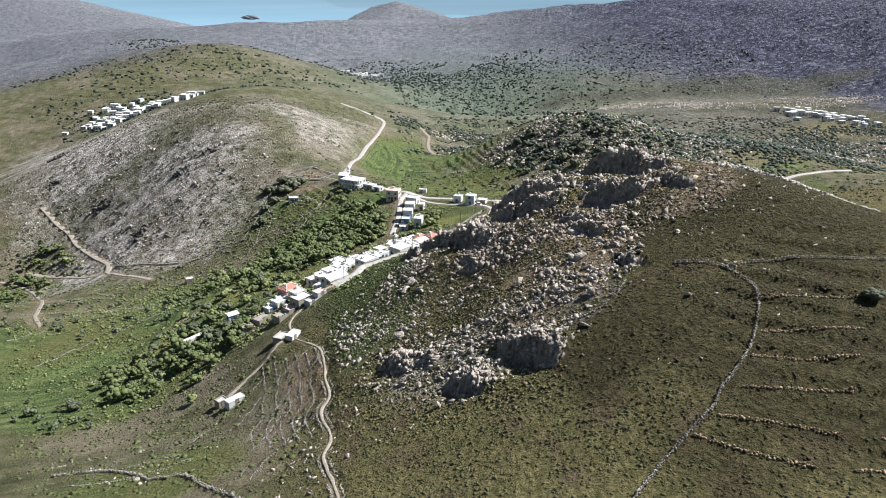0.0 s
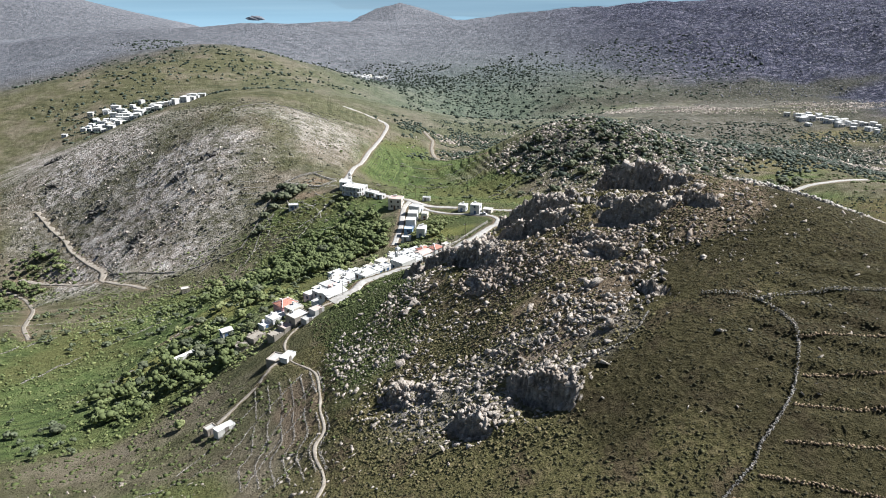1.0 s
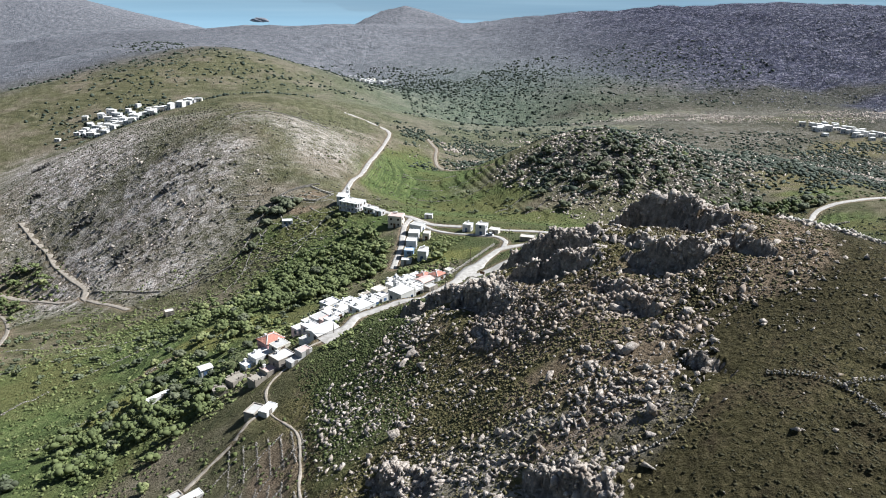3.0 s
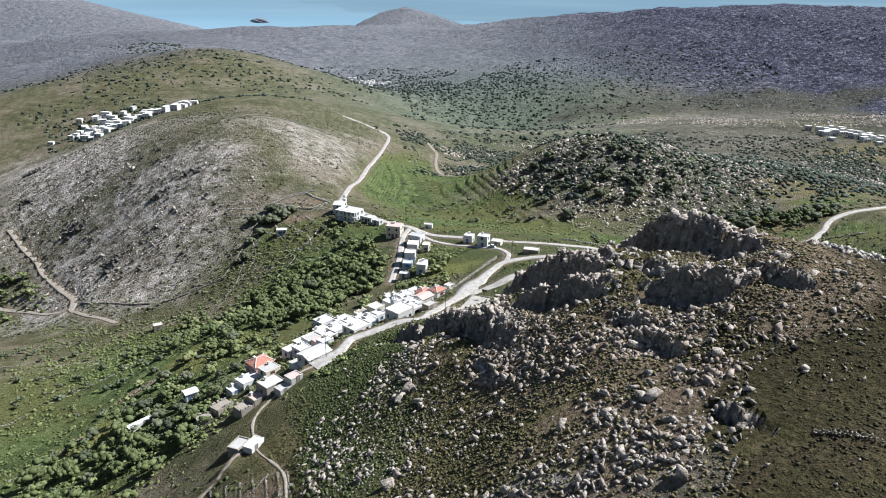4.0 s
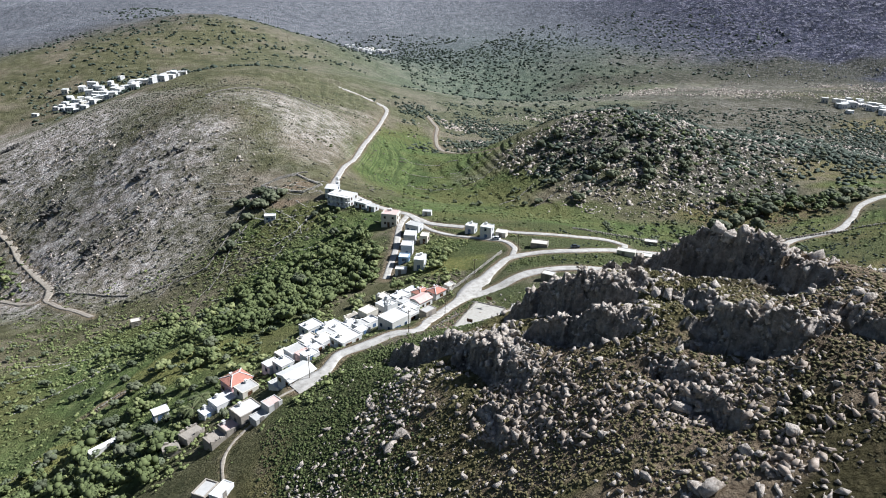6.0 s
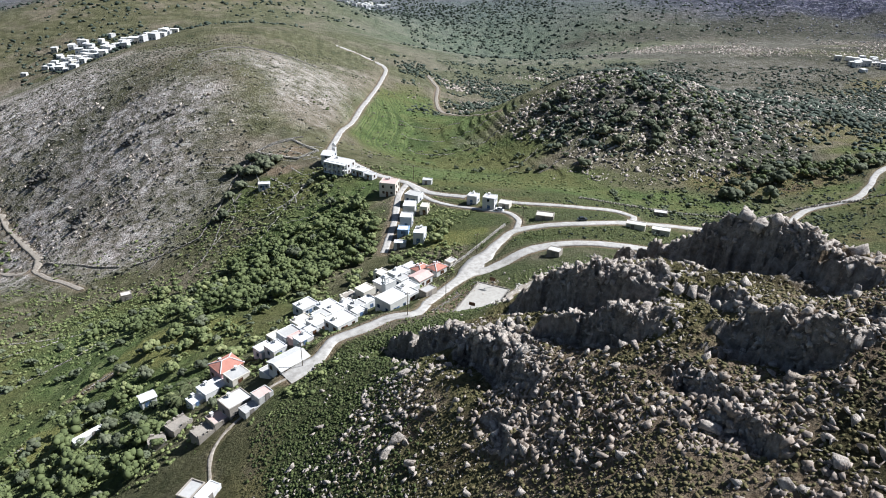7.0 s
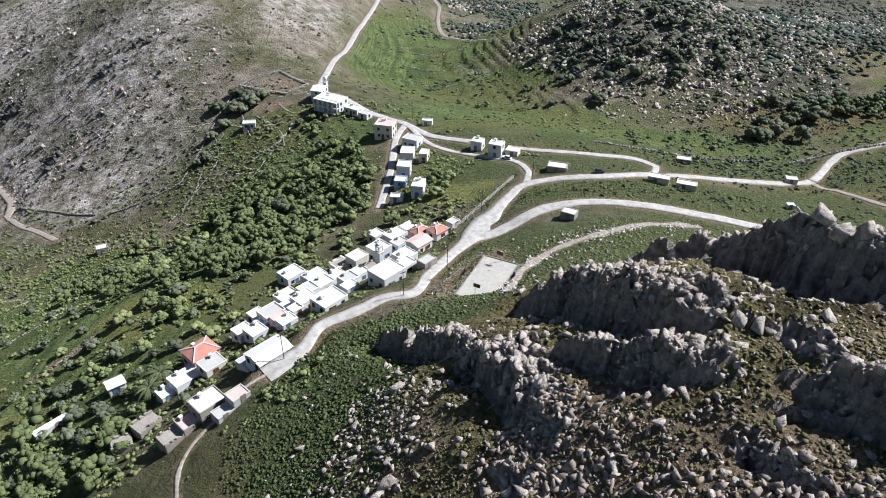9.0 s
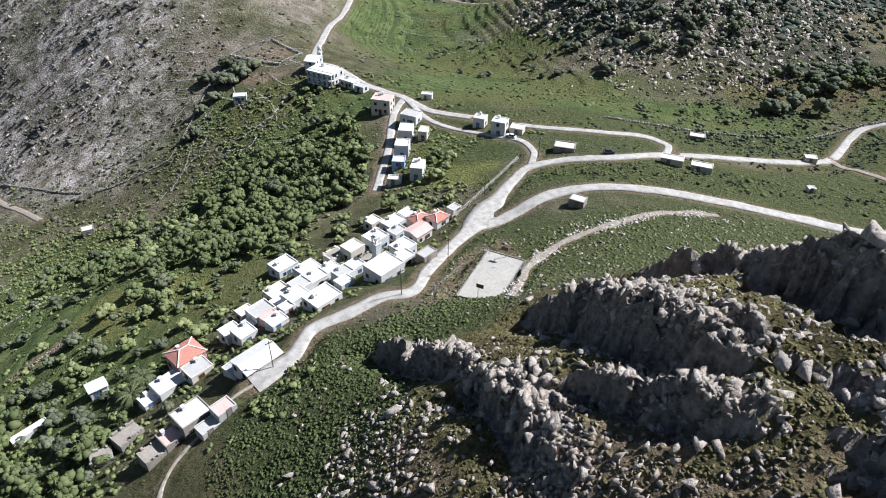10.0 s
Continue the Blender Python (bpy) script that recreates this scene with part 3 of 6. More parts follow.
stone_c = mix(gn, gl, calc(gn, gl, "MULTIPLY", step_up(gn, gl, n_mid, 0.60, 0.44), 0.6), stone_c, ramp(gn, gl, n_fine, [(0.3, (0.095, 0.086, 0.066)), (0.7, (0.215, 0.190, 0.155))]))
slab_cell = gn.new("ShaderNodeTexVoronoi")
slab_cell.inputs["Scale"].default_value = 0.42
gl.new(strata.outputs[0], slab_cell.inputs["Vector"])
slab = calc(gn, gl, "MULTIPLY", step_up(gn, gl, slab_cell.outputs["Distance"], 0.42, 0.2), step_up(gn, gl, n_mid, 0.42, 0.6))
stone_c = mix(gn, gl, calc(gn, gl, "MULTIPLY", slab, 0.6), stone_c, ramp(gn, gl, n_fine, [(0.3, (0.33, 0.31, 0.29)), (0.7, (0.60, 0.57, 0.54))]))
rock_cell = gn.new("ShaderNodeTexVoronoi")
rock_cell.inputs["Scale"].default_value = 0.55
gl.new(p, rock_cell.inputs["Vector"])
n_block = rock_cell.outputs["Distance"]
rock_c = ramp(gn, gl, calc(gn, gl, "ADD", calc(gn, gl, "MULTIPLY", n_fine, 0.75), calc(gn, gl, "MULTIPLY", n_block, 0.22)), [(0.28, (0.125, 0.109, 0.092)), (0.5, (0.325, 0.286, 0.246)), (0.75, (0.550, 0.489, 0.425))])
soil_c = ramp(gn, gl, n_fine, [(0.3, (0.135, 0.095, 0.062)), (0.7, (0.29, 0.225, 0.16))])
# far ground: bluish aerial haze mixed into the base colour
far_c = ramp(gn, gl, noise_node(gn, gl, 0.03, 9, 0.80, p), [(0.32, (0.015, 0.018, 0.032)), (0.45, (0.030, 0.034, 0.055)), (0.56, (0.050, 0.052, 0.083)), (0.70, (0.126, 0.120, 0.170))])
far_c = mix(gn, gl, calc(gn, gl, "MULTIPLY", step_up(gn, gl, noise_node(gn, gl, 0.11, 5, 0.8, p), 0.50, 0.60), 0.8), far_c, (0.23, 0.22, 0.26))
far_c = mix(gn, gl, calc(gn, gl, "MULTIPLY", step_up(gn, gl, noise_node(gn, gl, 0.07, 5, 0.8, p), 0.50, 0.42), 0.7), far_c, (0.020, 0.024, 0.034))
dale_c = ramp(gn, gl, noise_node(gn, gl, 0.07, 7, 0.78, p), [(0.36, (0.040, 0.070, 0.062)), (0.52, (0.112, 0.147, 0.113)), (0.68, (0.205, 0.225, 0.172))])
# farther hills on the left: more haze, put in as a paler tint
far_c = mix(gn, gl, calc(gn, gl, "MULTIPLY", a_haze, 0.85), far_c, ramp(gn, gl, noise_node(gn, gl, 0.06, 7, 0.78, p), [(0.32, (0.085, 0.096, 0.108)), (0.5, (0.165, 0.170, 0.182)), (0.68, (0.255, 0.250, 0.262))]))
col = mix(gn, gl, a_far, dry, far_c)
col = mix(gn, gl, calc(gn, gl, "MULTIPLY", a_dale, 0.7), col, dale_c)
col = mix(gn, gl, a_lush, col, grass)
col = mix(gn, gl, a_gold, col, gold_c)
col = mix(gn, gl, a_heath, col, heath_c)
col = mix(gn, gl, calc(gn, gl, "MULTIPLY", a_brown, 0.8), col, ramp(gn, gl, n_fine, [(0.30, (0.022, 0.019, 0.009)), (0.52, (0.042, 0.036, 0.018)), (0.74, (0.078, 0.066, 0.035))]))
col = mix(gn, gl, calc(gn, gl, "MULTIPLY", a_flank, 0.8), col, ramp(gn, gl, n_fine, [(0.30, (0.036, 0.046, 0.020)), (0.52, (0.070, 0.088, 0.036)), (0.74, (0.130, 0.142, 0.066))]))
moor_c = ramp(gn, gl, noise_node(gn, gl, 0.16, 8, 0.8, p), [(0.36, (0.022, 0.026, 0.022)), (0.47, (0.050, 0.052, 0.038)), (0.56, (0.085, 0.080, 0.060)), (0.66, (0.26, 0.25, 0.24))])
col = mix(gn, gl, calc(gn, gl, "MULTIPLY", a_moor, 0.85), col, moor_c)
patch = step_up(gn, gl, calc(gn, gl, "ADD", n_band, calc(gn, gl, "MULTIPLY", n_mid, 0.5)), 0.55, 0.82)
col = mix(gn, gl, calc(gn, gl, "MULTIPLY", a_stone, patch), col, stone_c)
col = mix(gn, gl, calc(gn, gl, "MULTIPLY", a_soil, 0.8), col, soil_c)
col = mix(gn, gl, step_up(gn, gl, calc(gn, gl, "ADD", a_crag, calc(gn, gl, "MULTIPLY", n_mid, 0.9)), 0.85, 1.15), col, rock_c)
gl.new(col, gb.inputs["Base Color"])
clump = gn.new("ShaderNodeTexVoronoi")
clump.inputs["Scale"].default_value = 0.95
gl.new(p, clump.inputs["Vector"])
clump_h = calc(gn, gl, "MULTIPLY", calc(gn, gl, "SUBTRACT", 0.9, clump.outputs["Distance"]), calc(gn, gl, "MULTIPLY", a_heath, 0.45))
far_h = calc(gn, gl, "MULTIPLY", noise_node(gn, gl, 0.045, 7, 0.75, p), calc(gn, gl, "MULTIPLY", a_far, 9.0))
bump(gn, gl, gb, calc(gn, gl, "ADD", calc(gn, gl, "ADD", calc(gn, gl, "ADD", n_fine, far_h), clump_h), calc(gn, gl, "ADD", calc(gn, gl, "MULTIPLY", n_band, 2.0), calc(gn, gl, "MULTIPLY", calc(gn, gl, "MULTIPLY", noise_node(gn, gl, 0.6, 6, 0.7, p), a_crag), 0.9))), 1.1, 0.9)
me.materials.append(gm)

# ---- sea, glowing pale for haze, the far water curved up as a backdrop ----
sm, sn, sl, sb = material("sea", 0.7, 0.0)
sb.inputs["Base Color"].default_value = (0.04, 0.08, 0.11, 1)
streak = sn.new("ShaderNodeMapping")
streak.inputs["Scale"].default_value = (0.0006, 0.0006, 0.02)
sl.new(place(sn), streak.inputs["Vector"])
sea_glow = ramp(sn, sl, noise_node(sn, sl, 1.0, 3, 0.5, streak.outputs[0]), [(0.3, (0.33, 0.50, 0.62)), (0.7, (0.42, 0.60, 0.71))])
# the water's hazy brightness is emitted by the material itself
sl.new(sea_glow, sb.inputs["Emission Color"])
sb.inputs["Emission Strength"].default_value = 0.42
rings = [(40.0, -150.0), (1500.0, -150.0), (3000.0, -150.0), (4200.0, -150.0), (4480.0, -138.0), (4580.0, -105.0), (4620.0, -60.0), (4640.0, 0.0), (4650.0, 60.0), (4655.0, 122.0)]
turns = 96
ang = np.arange(turns) / turns * 2 * np.pi
sea_v = np.concatenate([np.stack([r * np.cos(ang), r * np.sin(ang), np.full(turns, z)], -1) for r, z in rings])
k = np.arange(turns)
sea_f = np.concatenate([np.stack([i * turns + k, i * turns + (k + 1) % turns, (i + 1) * turns + (k + 1) % turns, (i + 1) * turns + k], -1) for i in range(len(rings) - 1)])
sea_me = fill_mesh(bpy.data.meshes.new("sea"), sea_v, sea_f)
sea_me.polygons.foreach_set("use_smooth", np.ones(len(sea_f), dtype=bool))
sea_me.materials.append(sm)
tagged(new("sea", sea_me), "pale blue open sea, its haze given as glow", "sea", kind="structure")

# ---- road surfaces ----
rm, rn, rl, rb = material("pale_concrete", 0.9, 0.15)
rp = place(rn)
rl.new(ramp(rn, rl, noise_node(rn, rl, 0.5, 6, 0.7, rp), [(0.3, (0.25, 0.235, 0.21)), (0.55, (0.40, 0.38, 0.35)), (0.75, (0.50, 0.48, 0.45))]), rb.inputs["Base Color"])
bump(rn, rl, rb, noise_node(rn, rl, 3.0, 4, 0.6, rp), 0.05)
tm, tn, tl, tb = material("track_gravel", 0.95, 0.1)
tp = place(tn)
tl.new(ramp(tn, tl, noise_node(tn, tl, 0.9, 6, 0.75, tp), [(0.3, (0.15, 0.125, 0.095)), (0.55, (0.28, 0.25, 0.21)), (0.75, (0.42, 0.39, 0.345))]), tb.inputs["Base Color"])
bump(tn, tl, tb, noise_node(tn, tl, 2.0, 4, 0.6, tp), 0.12)
ROAD_LABELS = {"bank_track": "pale rubble track running up the slope", "footpath": "worn stony footpath between low walls", "goat_track": "narrow dusty track across the slope", "spur_path": "narrow trodden path to the shed"}
for name, line, zs, width in ribbons:
    tangent = np.gradient(line, axis=0)
    tangent /= np.linalg.norm(tangent, axis=1)[:, None] + 1e-9
    side = np.stack([tangent[:, 1], -tangent[:, 0]], -1)
    widths = width * (1 + 0.10 * value_noise(np.arange(len(line)) / 7.0, np.zeros(len(line)), 31))
    if name == "street":
        widths = widths + 5.5 * np.exp(-((line[:, 0] - 9) ** 2 + (line[:, 1] - 326) ** 2) / 90) + 2.5 * np.exp(-((line[:, 0] + 41) ** 2 + (line[:, 1] - 253) ** 2) / 40)
    lift = 0.0
    rows = []
    for f in (-0.5, -0.25, 0.0, 0.25, 0.5):
        edge = 1 + ((0.16 if width > 2.0 else 0.75) * value_noise(np.arange(len(line)) / 2.0, np.full(len(line), f * 9), 33) if abs(f) == 0.5 else 0)
        q = line + side * (widths * f * edge)[:, None]
        rows.append(np.column_stack([q, zs + lift + 0.06 - 0.10 * abs(f)]))
    rows = [np.column_stack([rows[0][:, :2], rows[0][:, 2] - 0.6])] + rows + [np.column_stack([rows[-1][:, :2], rows[-1][:, 2] - 0.6])]
    n, m = len(line), len(rows)
    co = np.stack(rows, 1).reshape(-1, 3)
    gi = np.arange(n * m).reshape(n, m)
    rf = np.stack([gi[:-1, :-1], gi[:-1, 1:], gi[1:, 1:], gi[1:, :-1]], -1).reshape(-1, 4)
    road_me = fill_mesh(bpy.data.meshes.new(name), co, rf[:, ::-1])
    paved = name in ("street", "lower_road", "church_road", "lane", "loop_road", "alley")
    road_me.materials.append(rm if paved else tm)
    tagged(new(name, road_me), ROAD_LABELS.get(name, "pale concrete village road" if paved else "pale gravel track cut into the hillside"), "road", kind="structure")

# ---- helpers for things ----
def part(name, bm, mat, parent, label="", smooth_faces=False):
    me = bpy.data.meshes.new(name)
    bm.to_mesh(me)
    bm.free()
    me.materials.append(mat)
    if smooth_faces:
        me.polygons.foreach_set("use_smooth", np.ones(len(me.polygons), dtype=bool))
    ob = new(name, me)
    ob.parent = parent
    return tagged(ob, label) if label else ob


def share(name, me, parent, m):
    ob = new(name, me)
    ob.parent = parent
    ob.matrix_basis = m
    return ob


def ball(sub):
    bm = bmesh.new()
    bmesh.ops.create_icosphere(bm, subdivisions=sub, radius=1.0)
    v = np.array([p.co[:] for p in bm.verts])
    f = np.array([[q.index for q in t.verts] for t in bm.faces])
    bm.free()
    return v, f


BALLS = {k: ball(k) for k in (1, 2, 3, 4)}
dice = np.random.default_rng(7)


def block_shape(rng, points, split=0, rough=0.05):
    """An angular block: the hull of scattered points, its faces split and roughened for the large ones."""
    bm = bmesh.new()
    q = rng.uniform(-1, 1, (points, 3))
    q /= np.maximum(1.0, np.abs(q).sum(1) / 1.9)[:, None]
    for c in q:
        bm.verts.new(c)
    r = bmesh.ops.convex_hull(bm, input=list(bm.verts))
    bmesh.ops.delete(bm, geom=list({v for v in r["geom_interior"] + r["geom_unused"] if isinstance(v, bmesh.types.BMVert)}), context="VERTS")
    if split:
        bmesh.ops.subdivide_edges(bm, edges=list(bm.edges), cuts=split, use_grid_fill=True)
        bmesh.ops.triangulate(bm, faces=list(bm.faces))
    bm.verts.index_update()
    v = np.array([p.co[:] for p in bm.verts])
    f = np.array([[t.index for t in w.verts] for w in bm.faces])
    bm.free()
    if split:
        for size, amp in ((0.45, rough), (0.18, rough * 0.7)):
            u = v / size + rng.uniform(0, 50, 3)
            v = v * (1 + amp * value_noise(u[:, 0] + u[:, 2] * 0.7, u[:, 1] - u[:, 2] * 0.6, 3))[:, None]
    return v, f


def raw_mesh(name, v, f, mat, soft=False):
    me = fill_mesh(bpy.data.meshes.new(name), v, f)
    me.materials.append(mat)
    if soft:
        me.polygons.foreach_set("use_smooth", np.ones(len(f), dtype=bool))
    return me


def turns_of(rng, n, tilt=0.3):
    """n random turns, mostly about the vertical."""
    a, b, c = rng.uniform(0, 2 * np.pi, n), rng.normal(0, tilt, n), rng.normal(0, tilt, n)
    ca, sa, cb, sb, cc, sc = np.cos(a), np.sin(a), np.cos(b), np.sin(b), np.cos(c), np.sin(c)
    r = np.zeros((n, 3, 3))
    r[:, 0], r[:, 1] = np.stack([ca * cb, ca * sb * sc - sa * cc, ca * sb * cc + sa * sc], -1), np.stack([sa * cb, sa * sb * sc + ca * cc, sa * sb * cc - ca * sc], -1)
    r[:, 2] = np.stack([-sb, cb * sc, cb * cc], -1)
    return r


def strew(name, shapes, at, sizes, mat, label, category, rng, tilt=0.3, aspect=(1, 1, 1), kind="stuff"):
    """Many small pieces joined into one mesh."""
    n = len(at)
    pick = rng.integers(0, len(shapes), n)
    rot = turns_of(rng, n, tilt)
    vs, fs, base = [], [], 0
    for s, (v, f) in enumerate(shapes):
        who = np.where(pick == s)[0]
        if not len(who):
            continue
        scale = sizes[who][:, None] * np.array(aspect) * rng.uniform(0.75, 1.3, (len(who), 3))
        w = np.einsum("nij,nkj->nki", rot[who], v[None] * scale[:, None]) + at[who][:, None]
        vs.append(w.reshape(-1, 3))
        fs.append((f[None] + (base + np.arange(len(who)) * len(v))[:, None, None]).reshape(-1, f.shape[1]))
        base += len(who) * len(v)
    me = raw_mesh(name, np.concatenate(vs), np.concatenate(fs), mat)
    return tagged(new(name, me), label, category, kind=kind)


def sample(rng, n, rows, keep=None, size=20.0, wobble=0.4):
    """n places spread over ellipses of the plan."""
    area = np.array([r[2] * r[3] for r in rows], float)
    out = []
    for turn in range(30):
        if sum(len(o) for o in out) >= n:
            break
        which = rng.choice(len(rows), 4 * n, p=area / area.sum())
        rr, tt = np.sqrt(rng.uniform(0, 1.3, 4 * n)), rng.uniform(0, 2 * np.pi, 4 * n)
        row = np.array(rows, float)[which]
        c, q = np.cos(np.radians(row[:, 4])), np.sin(np.radians(row[:, 4]))
        u, v = rr * np.cos(tt) * row[:, 2], rr * np.sin(tt) * row[:, 3]
        x, y = row[:, 0] + u * c - v * q, row[:, 1] + u * q + v * c
        ok = blotch(x, y, rows, wobble, size) > rng.uniform(0.2, 0.8, 4 * n)
        if keep is not None:
            ok &= keep(x, y)
        out.append(np.stack([x, y], -1)[ok])
    p = np.concatenate(out)[:n]
    return np.column_stack([p, ground_z(p[:, 0], p[:, 1])])


def verge_at(x, y):
    i, j = np.clip(np.searchsorted(gx, x), 0, nx - 1), np.clip(np.searchsorted(gy, y), 0, ny - 1)
    return verge[j, i]


def crag_at(x, y):
    i, j = np.clip(np.searchsorted(gx, x), 0, nx - 1), np.clip(np.searchsorted(gy, y), 0, ny - 1)
    return crag[j, i]


# ---- rock ----
km, kn, kl, kb = material("granite", 0.92, 0.15)
kp = place(kn)
k_fine = noise_node(kn, kl, 1.1, 7, 0.72, kp)
k_big = noise_node(kn, kl, 0.16, 4, 0.6, kp)
rock_col = ramp(kn, kl, k_fine, [(0.27, (0.138, 0.118, 0.097)), (0.45, (0.346, 0.302, 0.260)), (0.6, (0.507, 0.451, 0.394)), (0.78, (0.668, 0.605, 0.536))])
rock_col = mix(kn, kl, step_up(kn, kl, k_big, 0.5, 0.72), rock_col, ramp(kn, kl, k_fine, [(0.3, (0.19, 0.15, 0.112)), (0.7, (0.40, 0.34, 0.28))]))
rock_col = mix(kn, kl, step_up(kn, kl, noise_node(kn, kl, 0.55, 8, 0.8, kp), 0.36, 0.44), (0.14, 0.12, 0.10), rock_col)
kl.new(rock_col, kb.inputs["Base Color"])
bump(kn, kl, kb, calc(kn, kl, "ADD", k_fine, calc(kn, kl, "MULTIPLY", noise_node(kn, kl, 4.0, 4, 0.7, kp), 0.4)), 0.45, 0.9)

big_boulders = [raw_mesh("boulder", *block_shape(dice, 12, 2, 0.04), km) for _ in range(6)]
mid_boulders = [raw_mesh("boulder", *block_shape(dice, 10, 1, 0.03), km) for _ in range(8)]
stones_2 = [block_shape(dice, 9) for _ in range(16)]
stones_1 = [block_shape(dice, 7) for _ in range(12)]


def rock_pose(x, y, z, size, rng, stretch=(1.0, 1.0, 1.0), tilt=14, heading=None):
    s = size * np.array(stretch) * rng.uniform(0.8, 1.25, 3)
    h = rng.uniform(0, 360) if heading is None else heading + rng.normal(0, 14)
    return pose(x, y, z, rng.normal(0, tilt), rng.normal(0, tilt), h) @ Matrix.Diagonal((*s, 1))


OUTCROPS = [
    ("tall split granite outcrop with dark western faces", (3, 214, 11, 21, 24), 78, 2.5, 66),
    ("granite outcrop falling to the scrub above the road", (-5, 232, 9, 12, 20), 36, 2.0, 60),
    ("jagged granite crag with deep clefts on the ridge", (25, 223, 13, 23, 22), 78, 2.5, 58),
    ("steep granite wall behind the ridge crag", (36, 240, 14, 9, 30), 36, 2.4, 50),
    ("high granite crag crowning the ridge", (53, 220, 13, 23, 18), 90, 2.7, 62),
    ("pale lichen-streaked outcrop on the near slope", (14, 133, 17, 9, -8), 110, 2.0, 50),
    ("dark-sided low outcrop in the heath", (-9, 155, 12, 9, -15), 80, 1.8, 40),
    ("small granite tor beside the field wall", (45, 152, 6, 5, 0), 14, 0.8, 20),
    ("broken granite ribs on the upper slope", (45, 194, 11, 8, 0), 30, 1.7, 45),
]
for label, (cx, cy, rx, ry, turn), n, size, heading in OUTCROPS:
    rng = np.random.default_rng(int(abs(cx) * 31 + cy))
    base = tagged(new("rock_outcrop"), label, "rock", group="rock outcrops of the ridge")
    base.location = (cx, cy, float(ground_z(cx, cy)))
    at = sample(rng, n, [(cx, cy, rx + 3, ry + 3, turn)], lambda x, y: ribs(x, y) > rng.uniform(0.15, 0.9, len(x)), size=12, wobble=0.3)
    for i, (x, y, z) in enumerate(at):
        big = i < n * 0.28
        s = size * rng.uniform(0.36, 0.66) if big else size * rng.uniform(0.16, 0.36)
        shape = big_boulders[rng.integers(6)] if big else mid_boulders[rng.integers(8)]
        share("boulder", shape, base, rock_pose(x - cx, y - cy, z - base.location.z - s * 0.15, s, rng, (1.35, 0.85, 0.95), 14, heading))

RIDGE = [(22, 210, 55, 34, 12), (12, 150, 34, 22, -8), (42, 178, 34, 28, 0), (-12, 182, 20, 22, 0), (-20, 225, 16, 18, 0)]
rng = np.random.default_rng(11)
near_at = sample(rng, 150, RIDGE, lambda x, y: verge_at(x, y) < 0.1)
for x, y, z in near_at:
    s = float(np.clip(rng.lognormal(-0.1, 0.4), 0.45, 1.7))
    b = new("boulder", mid_boulders[rng.integers(8)])
    b.matrix_basis = rock_pose(x, y, z + s * 0.18, s, rng, (1.2, 0.9, 0.85))
    tagged(b, "loose weathered granite boulder among scrub", "rock", group="loose boulders of the ridge")


def stony(name, rng, n, rows, lo, hi, shapes, label, keep=None, sink=0.1, wobble=0.4, size=20.0, flat=0.75, mat=None):
    at = sample(rng, n, rows, (lambda x, y: verge_at(x, y) < 0.1) if keep is None else keep, size, wobble)
    sizes = lo + (hi - lo) * rng.beta(1.2, 4.0, len(at))
    at[:, 2] += sizes * sink
    strew(name, shapes, at, sizes, mat or km, label, "stones", rng, 0.45, (1.4, 0.85, flat))


stony("ridge_stones", rng, 3300, RIDGE, 0.16, 1.5, stones_2, "pale granite stones strewn through the ridge scrub", lambda x, y: (verge_at(x, y) < 0.1) & (fractal(x, y, 15, 3, 91) + 0.7 * ribs(x, y) > rng.uniform(-0.22, 0.5, len(x))), sink=0.0)
CRAG_STONES = [(3, 215, 12, 22, 24), (-5, 232, 10, 13, 30), (25, 223, 14, 24, 22), (52, 221, 15, 24, 18), (44, 192, 20, 14, 0), (14, 134, 17, 9, -8), (-11, 153, 12, 7, -15)]
stony("outcrop_stones", rng, 800, [(14, 134, 20, 11, -8), (-9, 155, 15, 10, -15), (20, 150, 22, 9, 0), (34, 150, 14, 7, 0)], 0.25, 1.5, stones_2, "pale granite stones piled round the near outcrops")
brown_rock_m, bn_, bl_, bb_ = material("weathered_granite", 0.95, 0.1)
bl_.new(ramp(bn_, bl_, noise_node(bn_, bl_, 1.2, 6, 0.72, place(bn_)), [(0.3, (0.125, 0.100, 0.080)), (0.5, (0.285, 0.237, 0.195)), (0.75, (0.50, 0.44, 0.38))]), bb_.inputs["Base Color"])
stony("saddle_stones", rng, 1700, [(24, 190, 20, 12, -22), (38, 178, 16, 14, 0), (10, 200, 12, 10, -20), (48, 172, 12, 12, 0)], 0.2, 1.5, stones_2, "brownish weathered granite stones crowding the saddle below the crags", lambda x, y: (verge_at(x, y) < 0.1) & (fractal(x, y, 9, 3, 101) > rng.uniform(-0.3, 0.3, len(x))), sink=-0.06, flat=0.95, mat=brown_rock_m)
stony("crag_blocks", rng, 3000, CRAG_STONES, 0.3, 1.5, stones_2, "angular granite blocks wedged over the crags", lambda x, y: ribs(x, y) > rng.uniform(0.05, 0.9, len(x)), flat=0.9)
stony("ridge_rubble", rng, 2400, RIDGE, 0.14, 0.5, stones_1, "small pale rubble between the ridge boulders", lambda x, y: fractal(x, y, 13, 3, 91) > 0.05)
stony("slope_stones", rng, 520, [(-20, 170, 26, 60, 0), (30, 150, 60, 40, 0), (75, 185, 40, 30, 0), (-10, 250, 30, 12, 20), (40, 290, 60, 25, 10)], 0.2, 1.1, stones_1, "scattered pale stones on the heath")
HILL_STONE = [(-210, 540, 130, 95, 15), (-300, 600, 110, 80, 0), (-130, 560, 50, 70, 0), (-120, 620, 50, 60, 0)]
hill_m, hn, hl, hb = material("hill_limestone", 0.95, 0.1)
